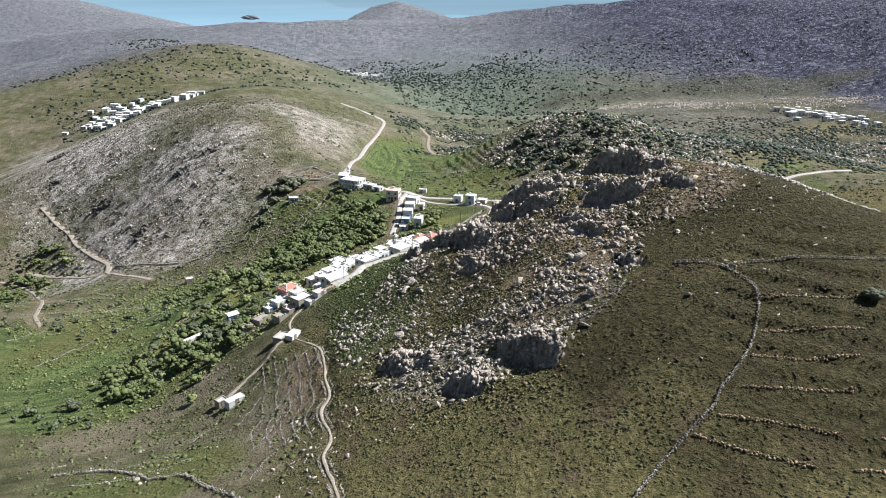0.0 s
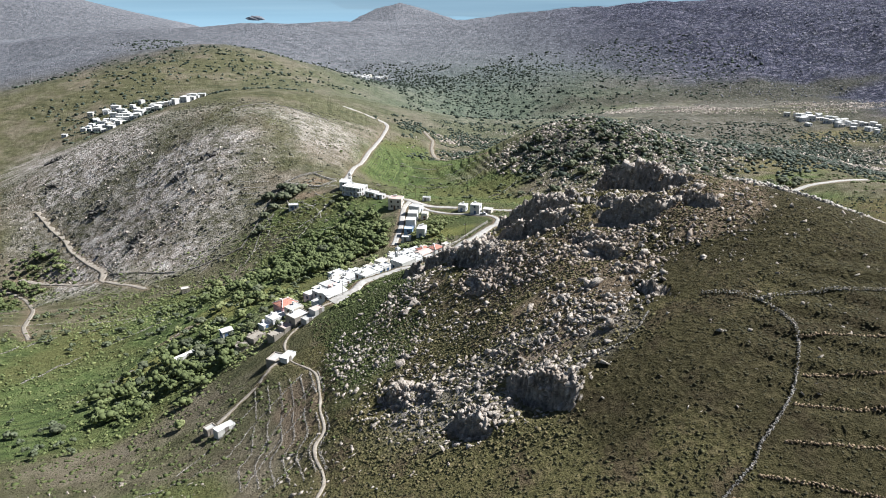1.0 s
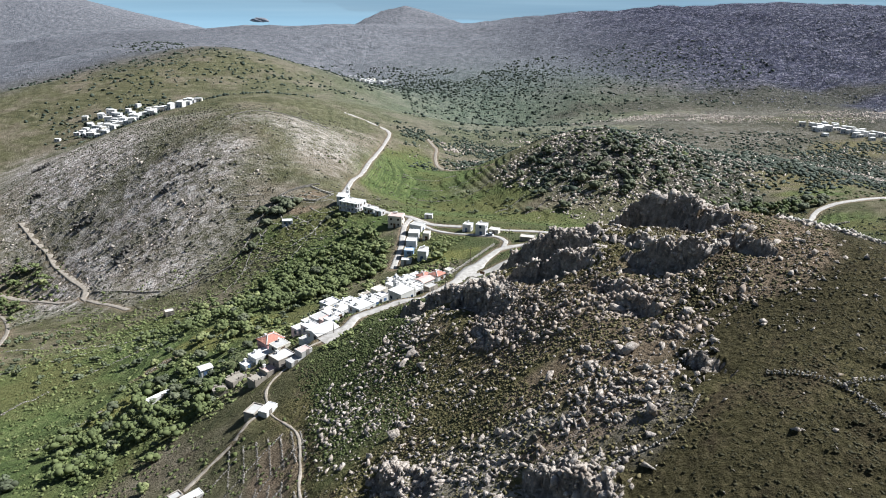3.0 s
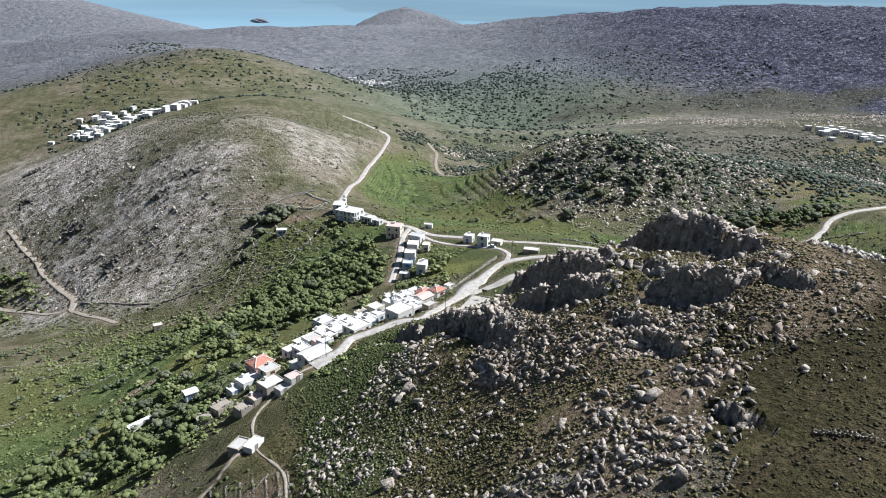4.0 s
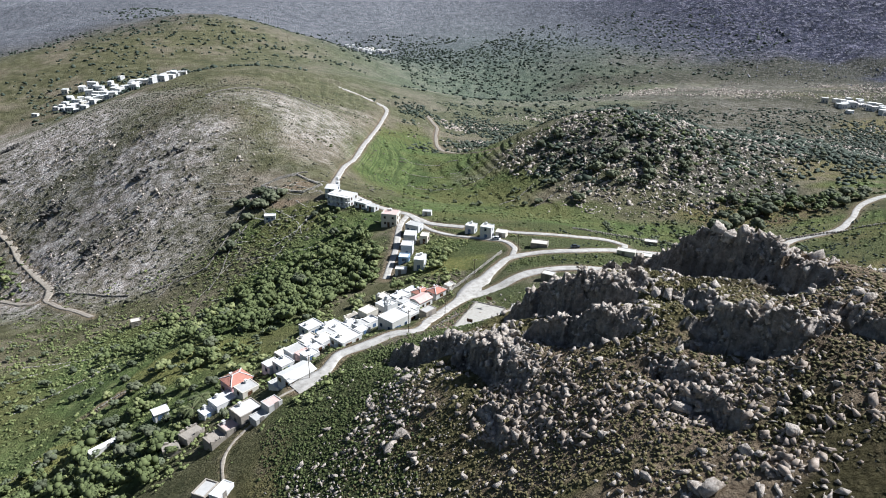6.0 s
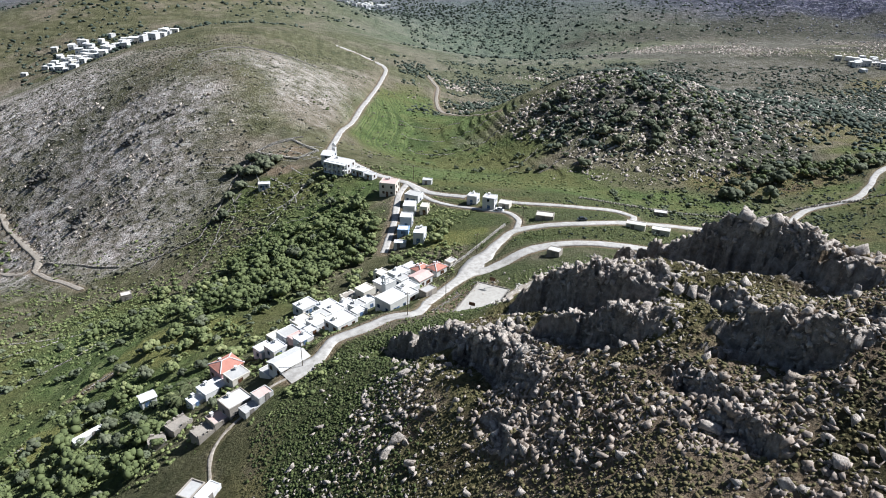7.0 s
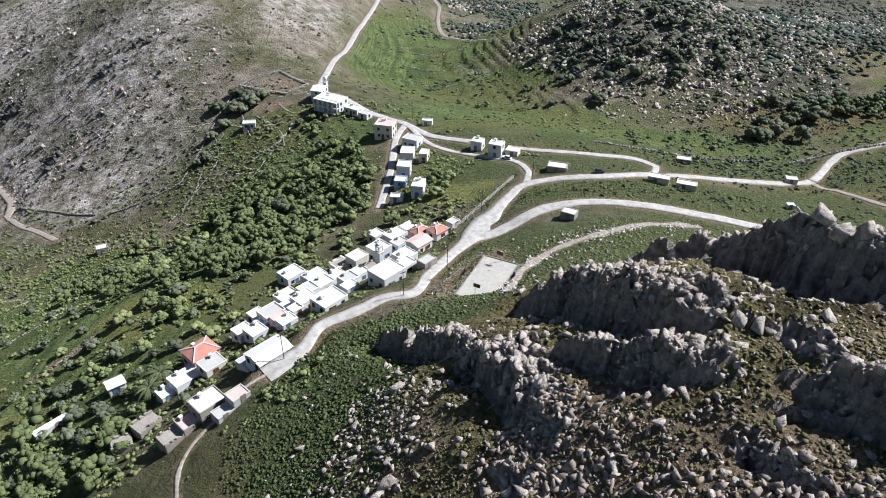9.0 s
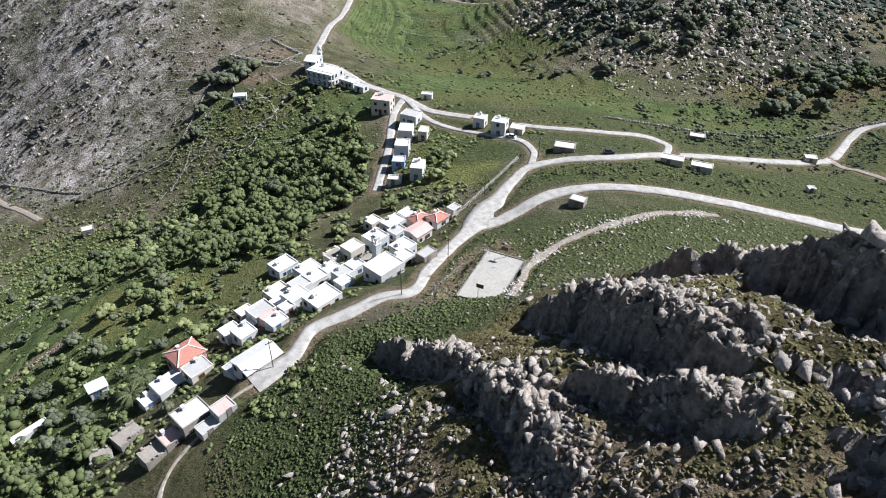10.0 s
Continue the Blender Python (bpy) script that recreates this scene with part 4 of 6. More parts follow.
hl.new(ramp(hn, hl, noise_node(hn, hl, 0.8, 5, 0.7, place(hn)), [(0.3, (0.22, 0.20, 0.18)), (0.5, (0.40, 0.375, 0.35)), (0.75, (0.56, 0.53, 0.50))]), hb.inputs["Base Color"])
dark_rock_m, dn_, dl_, db_ = material("lichened_rock", 0.95, 0.1)
dl_.new(ramp(dn_, dl_, noise_node(dn_, dl_, 0.9, 5, 0.7, place(dn_)), [(0.3, (0.045, 0.042, 0.038)), (0.55, (0.10, 0.093, 0.085)), (0.75, (0.21, 0.195, 0.18))]), db_.inputs["Base Color"])
stony("hillside_stones", rng, 9000, HILL_STONE, 0.2, 0.9, stones_1, "bands of grey stone across the bare western hill", wobble=0.7, size=45, flat=0.32, mat=hill_m)
stony("brow_stones", rng, 420, [(-95, 163, 24, 7, 0), (-75, 150, 16, 10, 0), (-30, 130, 12, 26, 0), (45, 300, 50, 18, 10), (10, 258, 16, 8, 0), (-20, 232, 16, 24, 0), (-16, 200, 16, 20, 0)], 0.25, 1.3, stones_2, "pale stones lying along the brow and the slope")
stony("crest_stones", rng, 260, [(78, 203, 5, 10, 0), (88, 186, 12, 5, -20), (104, 179, 12, 4, -15)], 0.3, 1.6, stones_2, "pale stones tumbled along the brow wall")
stony("hill_outcrops", rng, 150, [(-267, 526, 11, 6, 30), (-359, 642, 12, 8, 0), (-330, 574, 8, 5, 0), (-199, 518, 7, 4, 0), (-178, 526, 6, 4, 0), (-217, 470, 5, 9, 0)], 1.0, 4.2, stones_2, "dark craggy rocks breaking through the bare western hill", wobble=0.3, size=8, mat=dark_rock_m)
stony("hillside_blocks", rng, 300, [(-200, 500, 90, 45, 20), (-290, 560, 80, 40, 10), (-215, 470, 60, 16, 15)], 0.7, 2.3, stones_2, "dark weathered blocks on the bare western hill", wobble=0.7, size=40)
KNOLL = [(112, 552, 64, 52, 0), (60, 560, 30, 30, 0), (190, 560, 60, 40, 0), (110, 492, 50, 34, 0), (160, 500, 50, 34, 0)]
stony("knoll_boulders", rng, 3000, KNOLL, 0.5, 2.9, stones_2, "rounded granite boulders covering the wooded knoll")
stony("plateau_boulders", rng, 9000, [(90, 690, 120, 60, 0), (230, 640, 140, 60, 0), (120, 820, 160, 80, 0), (260, 780, 260, 110, 0), (500, 800, 160, 60, 0), (330, 700, 160, 60, 0), (420, 1080, 240, 110, 0)], 0.8, 3.2, stones_1, "granite boulders strewn over the stony plateau", lambda x, y: (verge_at(x, y) < 0.1) & (fractal(x, 1.6 * y, 80, 4, 97) > rng.uniform(-0.2, 0.4, len(x))))
far_rock_m, fn_, fl_, fb_ = material("mountain_rock", 0.95, 0.1)
fl_.new(ramp(fn_, fl_, noise_node(fn_, fl_, 0.3, 4, 0.7, place(fn_)), [(0.3, (0.09, 0.095, 0.11)), (0.7, (0.25, 0.25, 0.275))]), fb_.inputs["Base Color"])
stony("mountain_boulders", rng, 2200, [(620, 1500, 420, 260, 20), (900, 1300, 400, 300, 0), (1000, 1750, 500, 250, 0)], 1.2, 4.8, stones_1, "boulders covering the far dark mountain", mat=far_rock_m)

# ---- scrub ----
def leaf_material(name, lo, mid, hi, patchy=0.06):
    m, n, l, b = material(name, 0.75, 0.15)
    pos = place(n)
    isl = n.new("ShaderNodeNewGeometry").outputs["Random Per Island"]
    obj = n.new("ShaderNodeObjectInfo").outputs["Random"]
    mixed = calc(n, l, "ADD", calc(n, l, "MULTIPLY", isl, 0.30), calc(n, l, "MULTIPLY", obj, 0.35))
    mixed = calc(n, l, "ADD", mixed, calc(n, l, "MULTIPLY", noise_node(n, l, patchy, 3, 0.6, pos), 0.55))
    l.new(ramp(n, l, mixed, [(0.25, lo), (0.6, mid), (0.95, hi)]), b.inputs["Base Color"])
    return m


scrub_m = leaf_material("scrub_leaves", (0.050, 0.050, 0.022), (0.097, 0.090, 0.039), (0.170, 0.138, 0.071), 0.05)
green_m = leaf_material("bush_leaves", (0.072, 0.090, 0.037), (0.145, 0.171, 0.066), (0.263, 0.270, 0.120), 0.04)
slope_m = leaf_material("slope_leaves", (0.043, 0.058, 0.020), (0.084, 0.103, 0.037), (0.145, 0.157, 0.067), 0.06)
far_m = leaf_material("far_leaves", (0.026, 0.037, 0.028), (0.047, 0.062, 0.046), (0.077, 0.092, 0.067), 0.01)
grey_m = leaf_material("thorn_leaves", (0.046, 0.048, 0.034), (0.088, 0.088, 0.062), (0.140, 0.130, 0.098), 0.05)


def bush_shape(rng, sub=2, spiky=0.45):
    v, f = BALLS[sub]
    v = v * (1 + spiky * rng.uniform(-1, 1, len(v)))[:, None]
    v[:, 2] = np.maximum(v[:, 2], -0.25) * 0.72
    return v, f


def crown_shape(rng, spread=1.0, tall=0.8, clumps=13, leaves=12, sub=2):
    """Clumps of leaf blades round lumpy cores, on a crown about 2 units wide."""
    vs, fs, base = [], [], 0
    v0, f0 = BALLS[sub]
    for _ in range(clumps):
        a, r = rng.uniform(0, 2 * np.pi), math.sqrt(rng.uniform(0, 1)) * 0.72
        c = np.array([r * math.cos(a) * spread, r * math.sin(a) * spread, 0.95 + tall * (1 - r * r) * rng.uniform(0.2, 1.0)])
        s = rng.uniform(0.28, 0.48)
        core = v0 * (1 + 0.24 * rng.uniform(-1, 1, len(v0)))[:, None] * s * (1, 1, 0.8) + c
        vs.append(core)
        fs.append(f0 + base)
        base += len(core)
        d = rng.normal(size=(leaves, 3))
        d /= np.linalg.norm(d, axis=1)[:, None]
        m = c + d * s * rng.uniform(0.8, 1.2, (leaves, 1)) * (1, 1, 0.85)
        u = np.cross(d, rng.normal(size=(leaves, 3)))
        u /= np.linalg.norm(u, axis=1)[:, None] + 1e-9
        w = np.cross(d, u) * 0.5 + d * 0.4
        k = rng.uniform(0.07, 0.15, (leaves, 1))
        tri = np.stack([m - u * k, m + u * k, m + w * k * 2.4], 1).reshape(-1, 3)
        vs.append(tri)
        fs.append(np.arange(len(tri)).reshape(-1, 3) + base)
        base += len(tri)
    return np.concatenate(vs), np.concatenate(fs)


def tuft_shape(rng):
    v, f = crown_shape(rng, 0.9, 0.35, 2, 6, 1)
    return v * (1, 1, 0.9) - (0, 0, 0.75), f


tufts = [tuft_shape(dice) for _ in range(8)]
bushes_1 = [bush_shape(dice, 1, 0.62) for _ in range(14)]
bushes_2 = [bush_shape(dice, 2, 0.40) for _ in range(6)]


def scrub(name, rng, n, rows, lo, hi, shapes, mat, label, keep=None, wobble=0.35, size=22.0, tall=0.62):
    at = sample(rng, n, rows, (lambda x, y: verge_at(x, y) < 0.05) if keep is None else keep, size, wobble)
    sizes = lo + (hi - lo) * rng.beta(1.5, 3.0, len(at))
    at[:, 2] += sizes * 0.1
    strew(name, shapes, at, sizes, mat, label, "shrubs", rng, 0.15, (1, 1, tall))


rng = np.random.default_rng(23)
brown_m = leaf_material("brown_heath_leaves", (0.023, 0.022, 0.009), (0.046, 0.043, 0.020), (0.086, 0.077, 0.038), 0.05)
EAST_HEATH = [(88, 175, 42, 60, 0), (80, 112, 60, 52, 0), (64, 190, 22, 14, 0), (60, 215, 40, 14, 10)]
scrub("heath_scrub", rng, 9500, [(20, 115, 50, 60, 0), (30, 210, 70, 45, 0), (-14, 130, 26, 60, 0), (-16, 195, 30, 45, 0), (-28, 240, 18, 24, 0)],
      0.13, 0.42, bushes_1, scrub_m, "low dark heath and thorn scrub covering the ridge", lambda x, y: (verge_at(x, y) < 0.05) & (crag_at(x, y) < 0.25) & (blotch(x, y, EAST_HEATH, 0.9, 34) < 0.5) & (blotch(x, y, FLANK, 0.6, 16) < 0.5), tall=0.42)
scrub("flank_scrub", rng, 5500, FLANK[:3], 0.16, 0.55, bushes_1, slope_m, "low dark green scrub on the western flank of the ridge", lambda x, y: (verge_at(x, y) < 0.05) & (crag_at(x, y) < 0.25))
scrub("brown_heath", rng, 15000, EAST_HEATH, 0.12, 0.38, bushes_1, brown_m, "low brown heath carpeting the eastern slope of the ridge", lambda x, y: (verge_at(x, y) < 0.05) & (crag_at(x, y) < 0.25), tall=0.4)
scrub("ridge_scrub", rng, 8000, [(24, 208, 46, 40, 12), (8, 145, 34, 30, -8), (44, 182, 34, 22, 0)], 0.16, 0.5, bushes_1, scrub_m, "low green and brown scrub between the rock ribs", lambda x, y: (verge_at(x, y) < 0.05) & (crag_at(x, y) < 0.25))
scrub("back_slope_scrub", rng, 7000, [(45, 290, 60, 26, 10), (90, 300, 60, 30, 0), (-2, 262, 24, 10, 25), (80, 345, 80, 14, 0), (60, 372, 60, 8, 5), (110, 400, 60, 16, 5)], 0.16, 0.6, bushes_1, slope_m, "low green scrub on the slope behind the crags")
scrub("hill_scrub", rng, 4200, [(-210, 520, 170, 130, 10), (-150, 440, 110, 50, 0), (-300, 600, 120, 90, 0), (-200, 700, 150, 60, 0)], 0.4, 1.5, bushes_1, grey_m, "sparse grey scrub on the western hill", wobble=0.6)
scrub("valley_scrub", rng, 4800, [(-130, 300, 100, 70, 30), (-100, 350, 70, 50, 0), (-75, 400, 55, 50, 0), (-100, 240, 50, 45, 20), (-150, 400, 90, 40, 0), (-200, 330, 80, 60, 0), (-85, 285, 34, 30, 30), (-80, 250, 26, 22, 0)],
      0.7, 2.3, tufts, green_m, "green shrubs and tall weeds in the valley gardens", lambda x, y: (verge_at(x, y) < 0.05) & (fractal(x, y, 24, 3, 83) > rng.uniform(-0.45, 0.25, len(x))), wobble=0.6)
scrub("meadow_scrub", rng, 1700, [(20, 520, 70, 80, 0), (60, 430, 120, 40, 0), (90, 455, 110, 20, 0), (170, 440, 60, 30, 0), (80, 350, 90, 16, 0), (-40, 640, 60, 120, 0), (190, 430, 80, 50, 0)], 0.35, 1.5, bushes_1, slope_m, "scattered shrubs along the meadow terraces", wobble=0.7)
scrub("terrace_scrub", rng, 1900, [(-60, 150, 40, 60, 0), (-95, 190, 40, 50, 0), (-150, 230, 60, 60, 0)], 0.25, 0.9, bushes_1, slope_m, "dry scrub on the stepped slope below the path", wobble=0.6)
scrub("east_field_shrubs", rng, 900, [(80, 347, 70, 9, 0), (120, 400, 70, 18, 5), (200, 400, 80, 40, 0), (160, 460, 80, 24, 0), (110, 372, 60, 5, 5)], 0.7, 2.0, tufts, far_m, "dark lentisc bushes between the eastern roads", wobble=0.8, tall=0.9)
scrub("plateau_scrub", rng, 12000, [(90, 700, 140, 80, 0), (120, 830, 180, 100, 0), (260, 780, 280, 140, 0), (480, 820, 160, 110, 0), (300, 590, 170, 80, 0), (150, 560, 110, 70, 0)], 0.8, 2.6, bushes_1, far_m, "dark bushes dotted over the stony plateau", lambda x, y: (verge_at(x, y) < 0.05) & (fractal(x, 1.8 * y, 70, 4, 93) > rng.uniform(-0.25, 0.4, len(x))), wobble=0.7, tall=1.0)
scrub("plateau_thickets", rng, 1500, [(170, 600, 90, 50, 0), (240, 650, 90, 50, 0), (150, 700, 90, 50, 0), (300, 760, 120, 60, 0), (200, 520, 40, 14, -10)], 1.2, 3.6, bushes_1, far_m, "dark lentisc thickets among the plateau rocks", lambda x, y: (verge_at(x, y) < 0.05) & (fractal(x, 1.8 * y, 40, 3, 107) > rng.uniform(-0.1, 0.4, len(x))), wobble=0.6, tall=0.9)
scrub("far_woods", rng, 5200, [(20, 1350, 160, 300, 5), (-120, 1550, 200, 120, 0), (-420, 1180, 260, 140, 0), (-350, 900, 160, 70, 0), (-250, 1500, 400, 250, 0), (100, 1000, 150, 120, 0), (300, 1500, 300, 300, 0), (-400, 890, 90, 70, 0), (-330, 860, 90, 60, 0), (-420, 960, 160, 60, 0)],
      1.3, 3.8, bushes_1, far_m, "scattered dark trees of the far dales", wobble=0.8, size=90, tall=1.1)

# ---- trees ----
bark_m, bn, bl, bb = material("bark", 0.95, 0.1)
bl.new(ramp(bn, bl, noise_node(bn, bl, 3.0, 5, 0.7, place(bn)), [(0.3, (0.06, 0.045, 0.032)), (0.7, (0.16, 0.125, 0.09))]), bb.inputs["Base Color"])
crown_m = leaf_material("tree_leaves", (0.069, 0.087, 0.036), (0.130, 0.154, 0.063), (0.242, 0.254, 0.118), 0.03)
olive_m = leaf_material("olive_leaves", (0.044, 0.055, 0.031), (0.086, 0.101, 0.060), (0.156, 0.174, 0.109), 0.03)


def trunk_mesh(rng):
    bm = bmesh.new()

    def limb(a, b, r0, r1, n=6):
        a, b = Vector(a), Vector(b)
        axis = (b - a).normalized()
        s = axis.orthogonal().normalized()
        t = axis.cross(s)
        low = [bm.verts.new(a + (s * math.cos(q) + t * math.sin(q)) * r0) for q in np.arange(n) / n * 2 * np.pi]
        top = [bm.verts.new(b + (s * math.cos(q) + t * math.sin(q)) * r1) for q in np.arange(n) / n * 2 * np.pi]
        for i in range(n):
            bm.faces.new((low[i], low[(i + 1) % n], top[(i + 1) % n], top[i]))
        bm.faces.new(top)

    fork = (rng.uniform(-0.08, 0.08), rng.uniform(-0.08, 0.08), 0.55)
    limb((0, 0, -0.3), fork, 0.13, 0.085)
    for q in np.arange(5) / 5 * 2 * np.pi:
        q += rng.uniform(-0.4, 0.4)
        limb(fork, (0.5 * math.cos(q), 0.5 * math.sin(q), rng.uniform(0.95, 1.3)), 0.06, 0.02, 5)
    me = bpy.data.meshes.new("trunk")
    bm.to_mesh(me)
    bm.free()
    me.materials.append(bark_m)
    return me


crowns = [raw_mesh("crown", *crown_shape(dice, 1.0, dice.uniform(0.5, 0.9), 13), crown_m) for _ in range(6)]
olive_crowns = [raw_mesh("crown", *crown_shape(dice, 0.95, dice.uniform(0.55, 0.85), 11), olive_m) for _ in range(4)]
carob_m = leaf_material("carob_leaves", (0.047, 0.055, 0.034), (0.084, 0.095, 0.058), (0.154, 0.163, 0.102), 0.03)
carob_crowns = [raw_mesh("crown", *crown_shape(dice, 1.0, dice.uniform(0.55, 0.85), 12), carob_m) for _ in range(4)]
cypress_crowns = [raw_mesh("crown", *crown_shape(dice, 0.5, 2.6, 14), crown_m) for _ in range(2)]
trunks = [trunk_mesh(dice) for _ in range(4)]


def tree(x, y, size, rng, kinds, label, group, tall=1.0):
    t = new("tree")
    t.location = (x, y, float(ground_z(x, y)) - 0.1 * size)
    share("trunk", trunks[rng.integers(4)], t, pose(0, 0, 0, 0, 0, rng.uniform(0, 360)) @ Matrix.Diagonal((size, size, size * tall, 1)))
    share("crown", kinds[rng.integers(len(kinds))], t, pose(0, 0, -0.25 * size, 0, 0, rng.uniform(0, 360)) @ Matrix.Diagonal((size * rng.uniform(0.85, 1.15), size * rng.uniform(0.85, 1.15), size * tall, 1)))
    return tagged(t, label, "tree", group=group)


HOUSE_CLEAR = [(-64, 263, 9, 9), (-54, 246, 8, 14), (-46, 284, 10, 17), (-30, 300, 13, 12), (-14, 316, 12, 16), (-19, 384, 7, 44), (-58, 450, 15, 13), (-30, 416, 7, 7), (14, 388, 12, 7), (-45, 302, 10, 10)]


def clear(x, y):
    ok = verge_at(x, y) < 0.02
    for cx, cy, rx, ry in HOUSE_CLEAR:
        ok &= ((x - cx) / rx) ** 2 + ((y - cy) / ry) ** 2 > 1
    return ok


rng = np.random.default_rng(31)
GROVES = [
    (42, [(-76, 294, 12, 20, 40), (-94, 276, 20, 14, 0), (-62, 314, 9, 14, 40), (-88, 312, 16, 14, 0), (-84, 256, 12, 10, 0), (-112, 302, 18, 12, 0)], 1.3, 2.9, crowns + carob_crowns[:2], "dark leafy tree in the gardens below the houses", "trees of the lower gardens"),
    (16, [(-6, 364, 5, 12, 0), (-22, 347, 12, 6, 0), (-33, 372, 4, 22, 0)], 1.6, 2.8, crowns, "leafy tree beside the alley gardens", "trees of the alley gardens"),
    (46, [(-95, 352, 42, 26, 0), (-120, 360, 40, 22, 0), (-60, 350, 26, 34, 0)], 1.7, 3.1, crowns + carob_crowns[:2] + olive_crowns[:2], "dense fig and carob tree in the valley grove", "trees of the valley grove"),
    (30, [(-48, 330, 16, 28, 20), (-40, 395, 16, 28, 0), (-14, 345, 18, 10, 0), (-60, 395, 20, 20, 0)], 1.6, 2.9, crowns + carob_crowns[:3], "leafy garden tree behind the village houses", "garden trees of the village"),
    (34, [(-110, 250, 34, 26, 20), (-85, 225, 24, 28, 10), (-135, 225, 26, 22, 20), (-95, 285, 26, 20, 20)], 1.5, 2.7, crowns[:3] + carob_crowns + olive_crowns[:1], "dark leafy tree on the lower valley slope", "trees of the lower slope"),
    (14, [(-160, 345, 50, 26, 0), (-200, 330, 40, 26, 0), (-135, 318, 30, 20, 0)], 1.2, 2.2, olive_crowns, "small grey-green olive tree among shrubs", "olive trees of the valley"),
    (22, [(-110, 470, 17, 12, 0), (-114, 460, 14, 10, 0), (-120, 438, 6, 10, 0)], 2.2, 3.6, carob_crowns, "dark rounded tree above the terraces", "trees above the terraces"),
    (6, [(-290, 480, 30, 30, 0), (-310, 440, 30, 26, 0)], 2.0, 3.4, crowns, "dark tree at the foot of the western hill", "trees below the western hill"),
    (44, [(95, 552, 28, 26, 0), (75, 545, 30, 22, 0), (125, 530, 50, 30, 0), (110, 510, 60, 30, 0)], 2.3, 3.9, carob_crowns, "rounded olive tree among boulders on the knoll", "trees of the knoll"),
    (26, [(200, 478, 40, 16, 0), (165, 462, 22, 10, 0), (235, 480, 30, 12, 0), (150, 448, 16, 8, 0)], 2.6, 4.8, carob_crowns, "large dark carob tree by the far track", "trees by the far track"),
    (6, [(0, 520, 20, 30, 0), (40, 500, 40, 22, 0)], 1.3, 2.4, olive_crowns, "single olive tree on a meadow terrace", "trees of the meadow"),
    (3, [(140, 395, 26, 6, 0), (115, 430, 40, 14, 0)], 1.2, 2.2, olive_crowns, "small tree beside the east road", "trees beside the east road"),
]
for n, rows, lo, hi, kinds, label, group in GROVES:
    for x, y, z in sample(rng, n, rows, clear, 16, 0.5):
        tree(x, y, rng.uniform(lo, hi), rng, kinds, label, group, rng.uniform(0.85, 1.1))
tree(85, 125.5, 2.0, rng, carob_crowns, "single dark bush beside the terrace banks", "bushes of the heath terraces", 0.8)
for x, y in [(-52, 372), (-49, 366), (-46, 375), (-55, 362), (-43, 368), (-50, 380)]:
    tree(x, y, 1.5, rng, cypress_crowns, "slender dark cypress in the garden", "garden cypresses", 1.0)
low_crowns = [crown_shape(dice, 1.0, 0.6, 8, 8, 1) for _ in range(4)]
scrub("carob_belt", rng, 560, [(-300, 460, 40, 40, 0), (200, 476, 44, 14, 0), (-95, 350, 56, 34, 0), (-60, 375, 36, 34, 0), (-100, 240, 30, 30, 20), (-70, 330, 16, 22, 30)], 1.7, 3.7, low_crowns, crown_m, "dark carob and fig trees beyond the gardens", lambda x, y: clear(x, y) & (fractal(x, y, 30, 3, 85) > rng.uniform(-0.35, 0.2, len(x))), tall=0.95)
scrub("olive_belt", rng, 300, [(105, 545, 54, 44, 0), (140, 510, 60, 44, 0), (-60, 310, 16, 26, 30), (-190, 335, 60, 40, 0), (15, 510, 50, 40, 0), (120, 425, 60, 30, 0), (-100, 300, 50, 40, 20), (-120, 235, 50, 40, 20)], 1.1, 2.2, low_crowns, olive_m, "small olive trees dotted over slopes and fields", clear, tall=0.95)
scrub("track_carobs", rng, 150, [(150, 530, 70, 50, 0), (110, 550, 50, 40, 0), (230, 560, 60, 40, 0), (200, 476, 44, 14, 0), (165, 462, 26, 12, 0), (240, 478, 36, 14, 0), (150, 520, 30, 16, 0)], 1.3, 3.0, low_crowns, carob_m, "dark carob trees along the far track and over the knoll", clear, tall=0.95)
scrub("tree_belt", rng, 500, [(-300, 460, 50, 50, 0), (280, 500, 60, 20, 0), (160, 520, 40, 40, 0), (120, 570, 60, 30, 0)], 0.8, 2.2, bushes_2, slope_m, "thick bushes between the trees")

# ---- village houses ----
def plain(name, rgb, spread=0.06, rough=0.9, scale=1.2):
    m, n, l, b = material(name, rough, 0.2)
    pos = place(n)
    lo, hi = tuple(c * (1 - 2.2 * spread) for c in rgb), tuple(min(0.95, c * (1 + spread)) for c in rgb)
    grain = calc(n, l, "ADD", calc(n, l, "MULTIPLY", noise_node(n, l, scale, 6, 0.7, pos), 0.6), calc(n, l, "MULTIPLY", noise_node(n, l, 0.25, 3, 0.6, pos), 0.4))
    l.new(ramp(n, l, grain, [(0.3, lo), (0.6, rgb), (0.75, hi)]), b.inputs["Base Color"])
    bump(n, l, b, noise_node(n, l, 5.0, 4, 0.6, pos), 0.03, 0.5)
    return m


PAINT = {
    "white": plain("whitewash", (0.63, 0.625, 0.61), 0.09), "cream": plain("cream_plaster", (0.60, 0.56, 0.48), 0.08), "grey": plain("grey_screed", (0.44, 0.43, 0.41), 0.10),
    "pale": plain("pale_roof_screed", (0.58, 0.57, 0.54), 0.10), "pink": plain("pink_plaster", (0.58, 0.42, 0.38), 0.10), "stone": plain("bare_masonry", (0.34, 0.305, 0.26), 0.22, scale=2.5),
    "blue": plain("blue_wash", (0.30, 0.44, 0.62), 0.08), "rose": plain("rose_plaster", (0.60, 0.36, 0.36), 0.08), "concrete": plain("court_concrete", (0.40, 0.38, 0.34), 0.14),
}
tile_m, en, el, eb = material("terracotta_tiles", 0.85, 0.2)
ep = place(en)
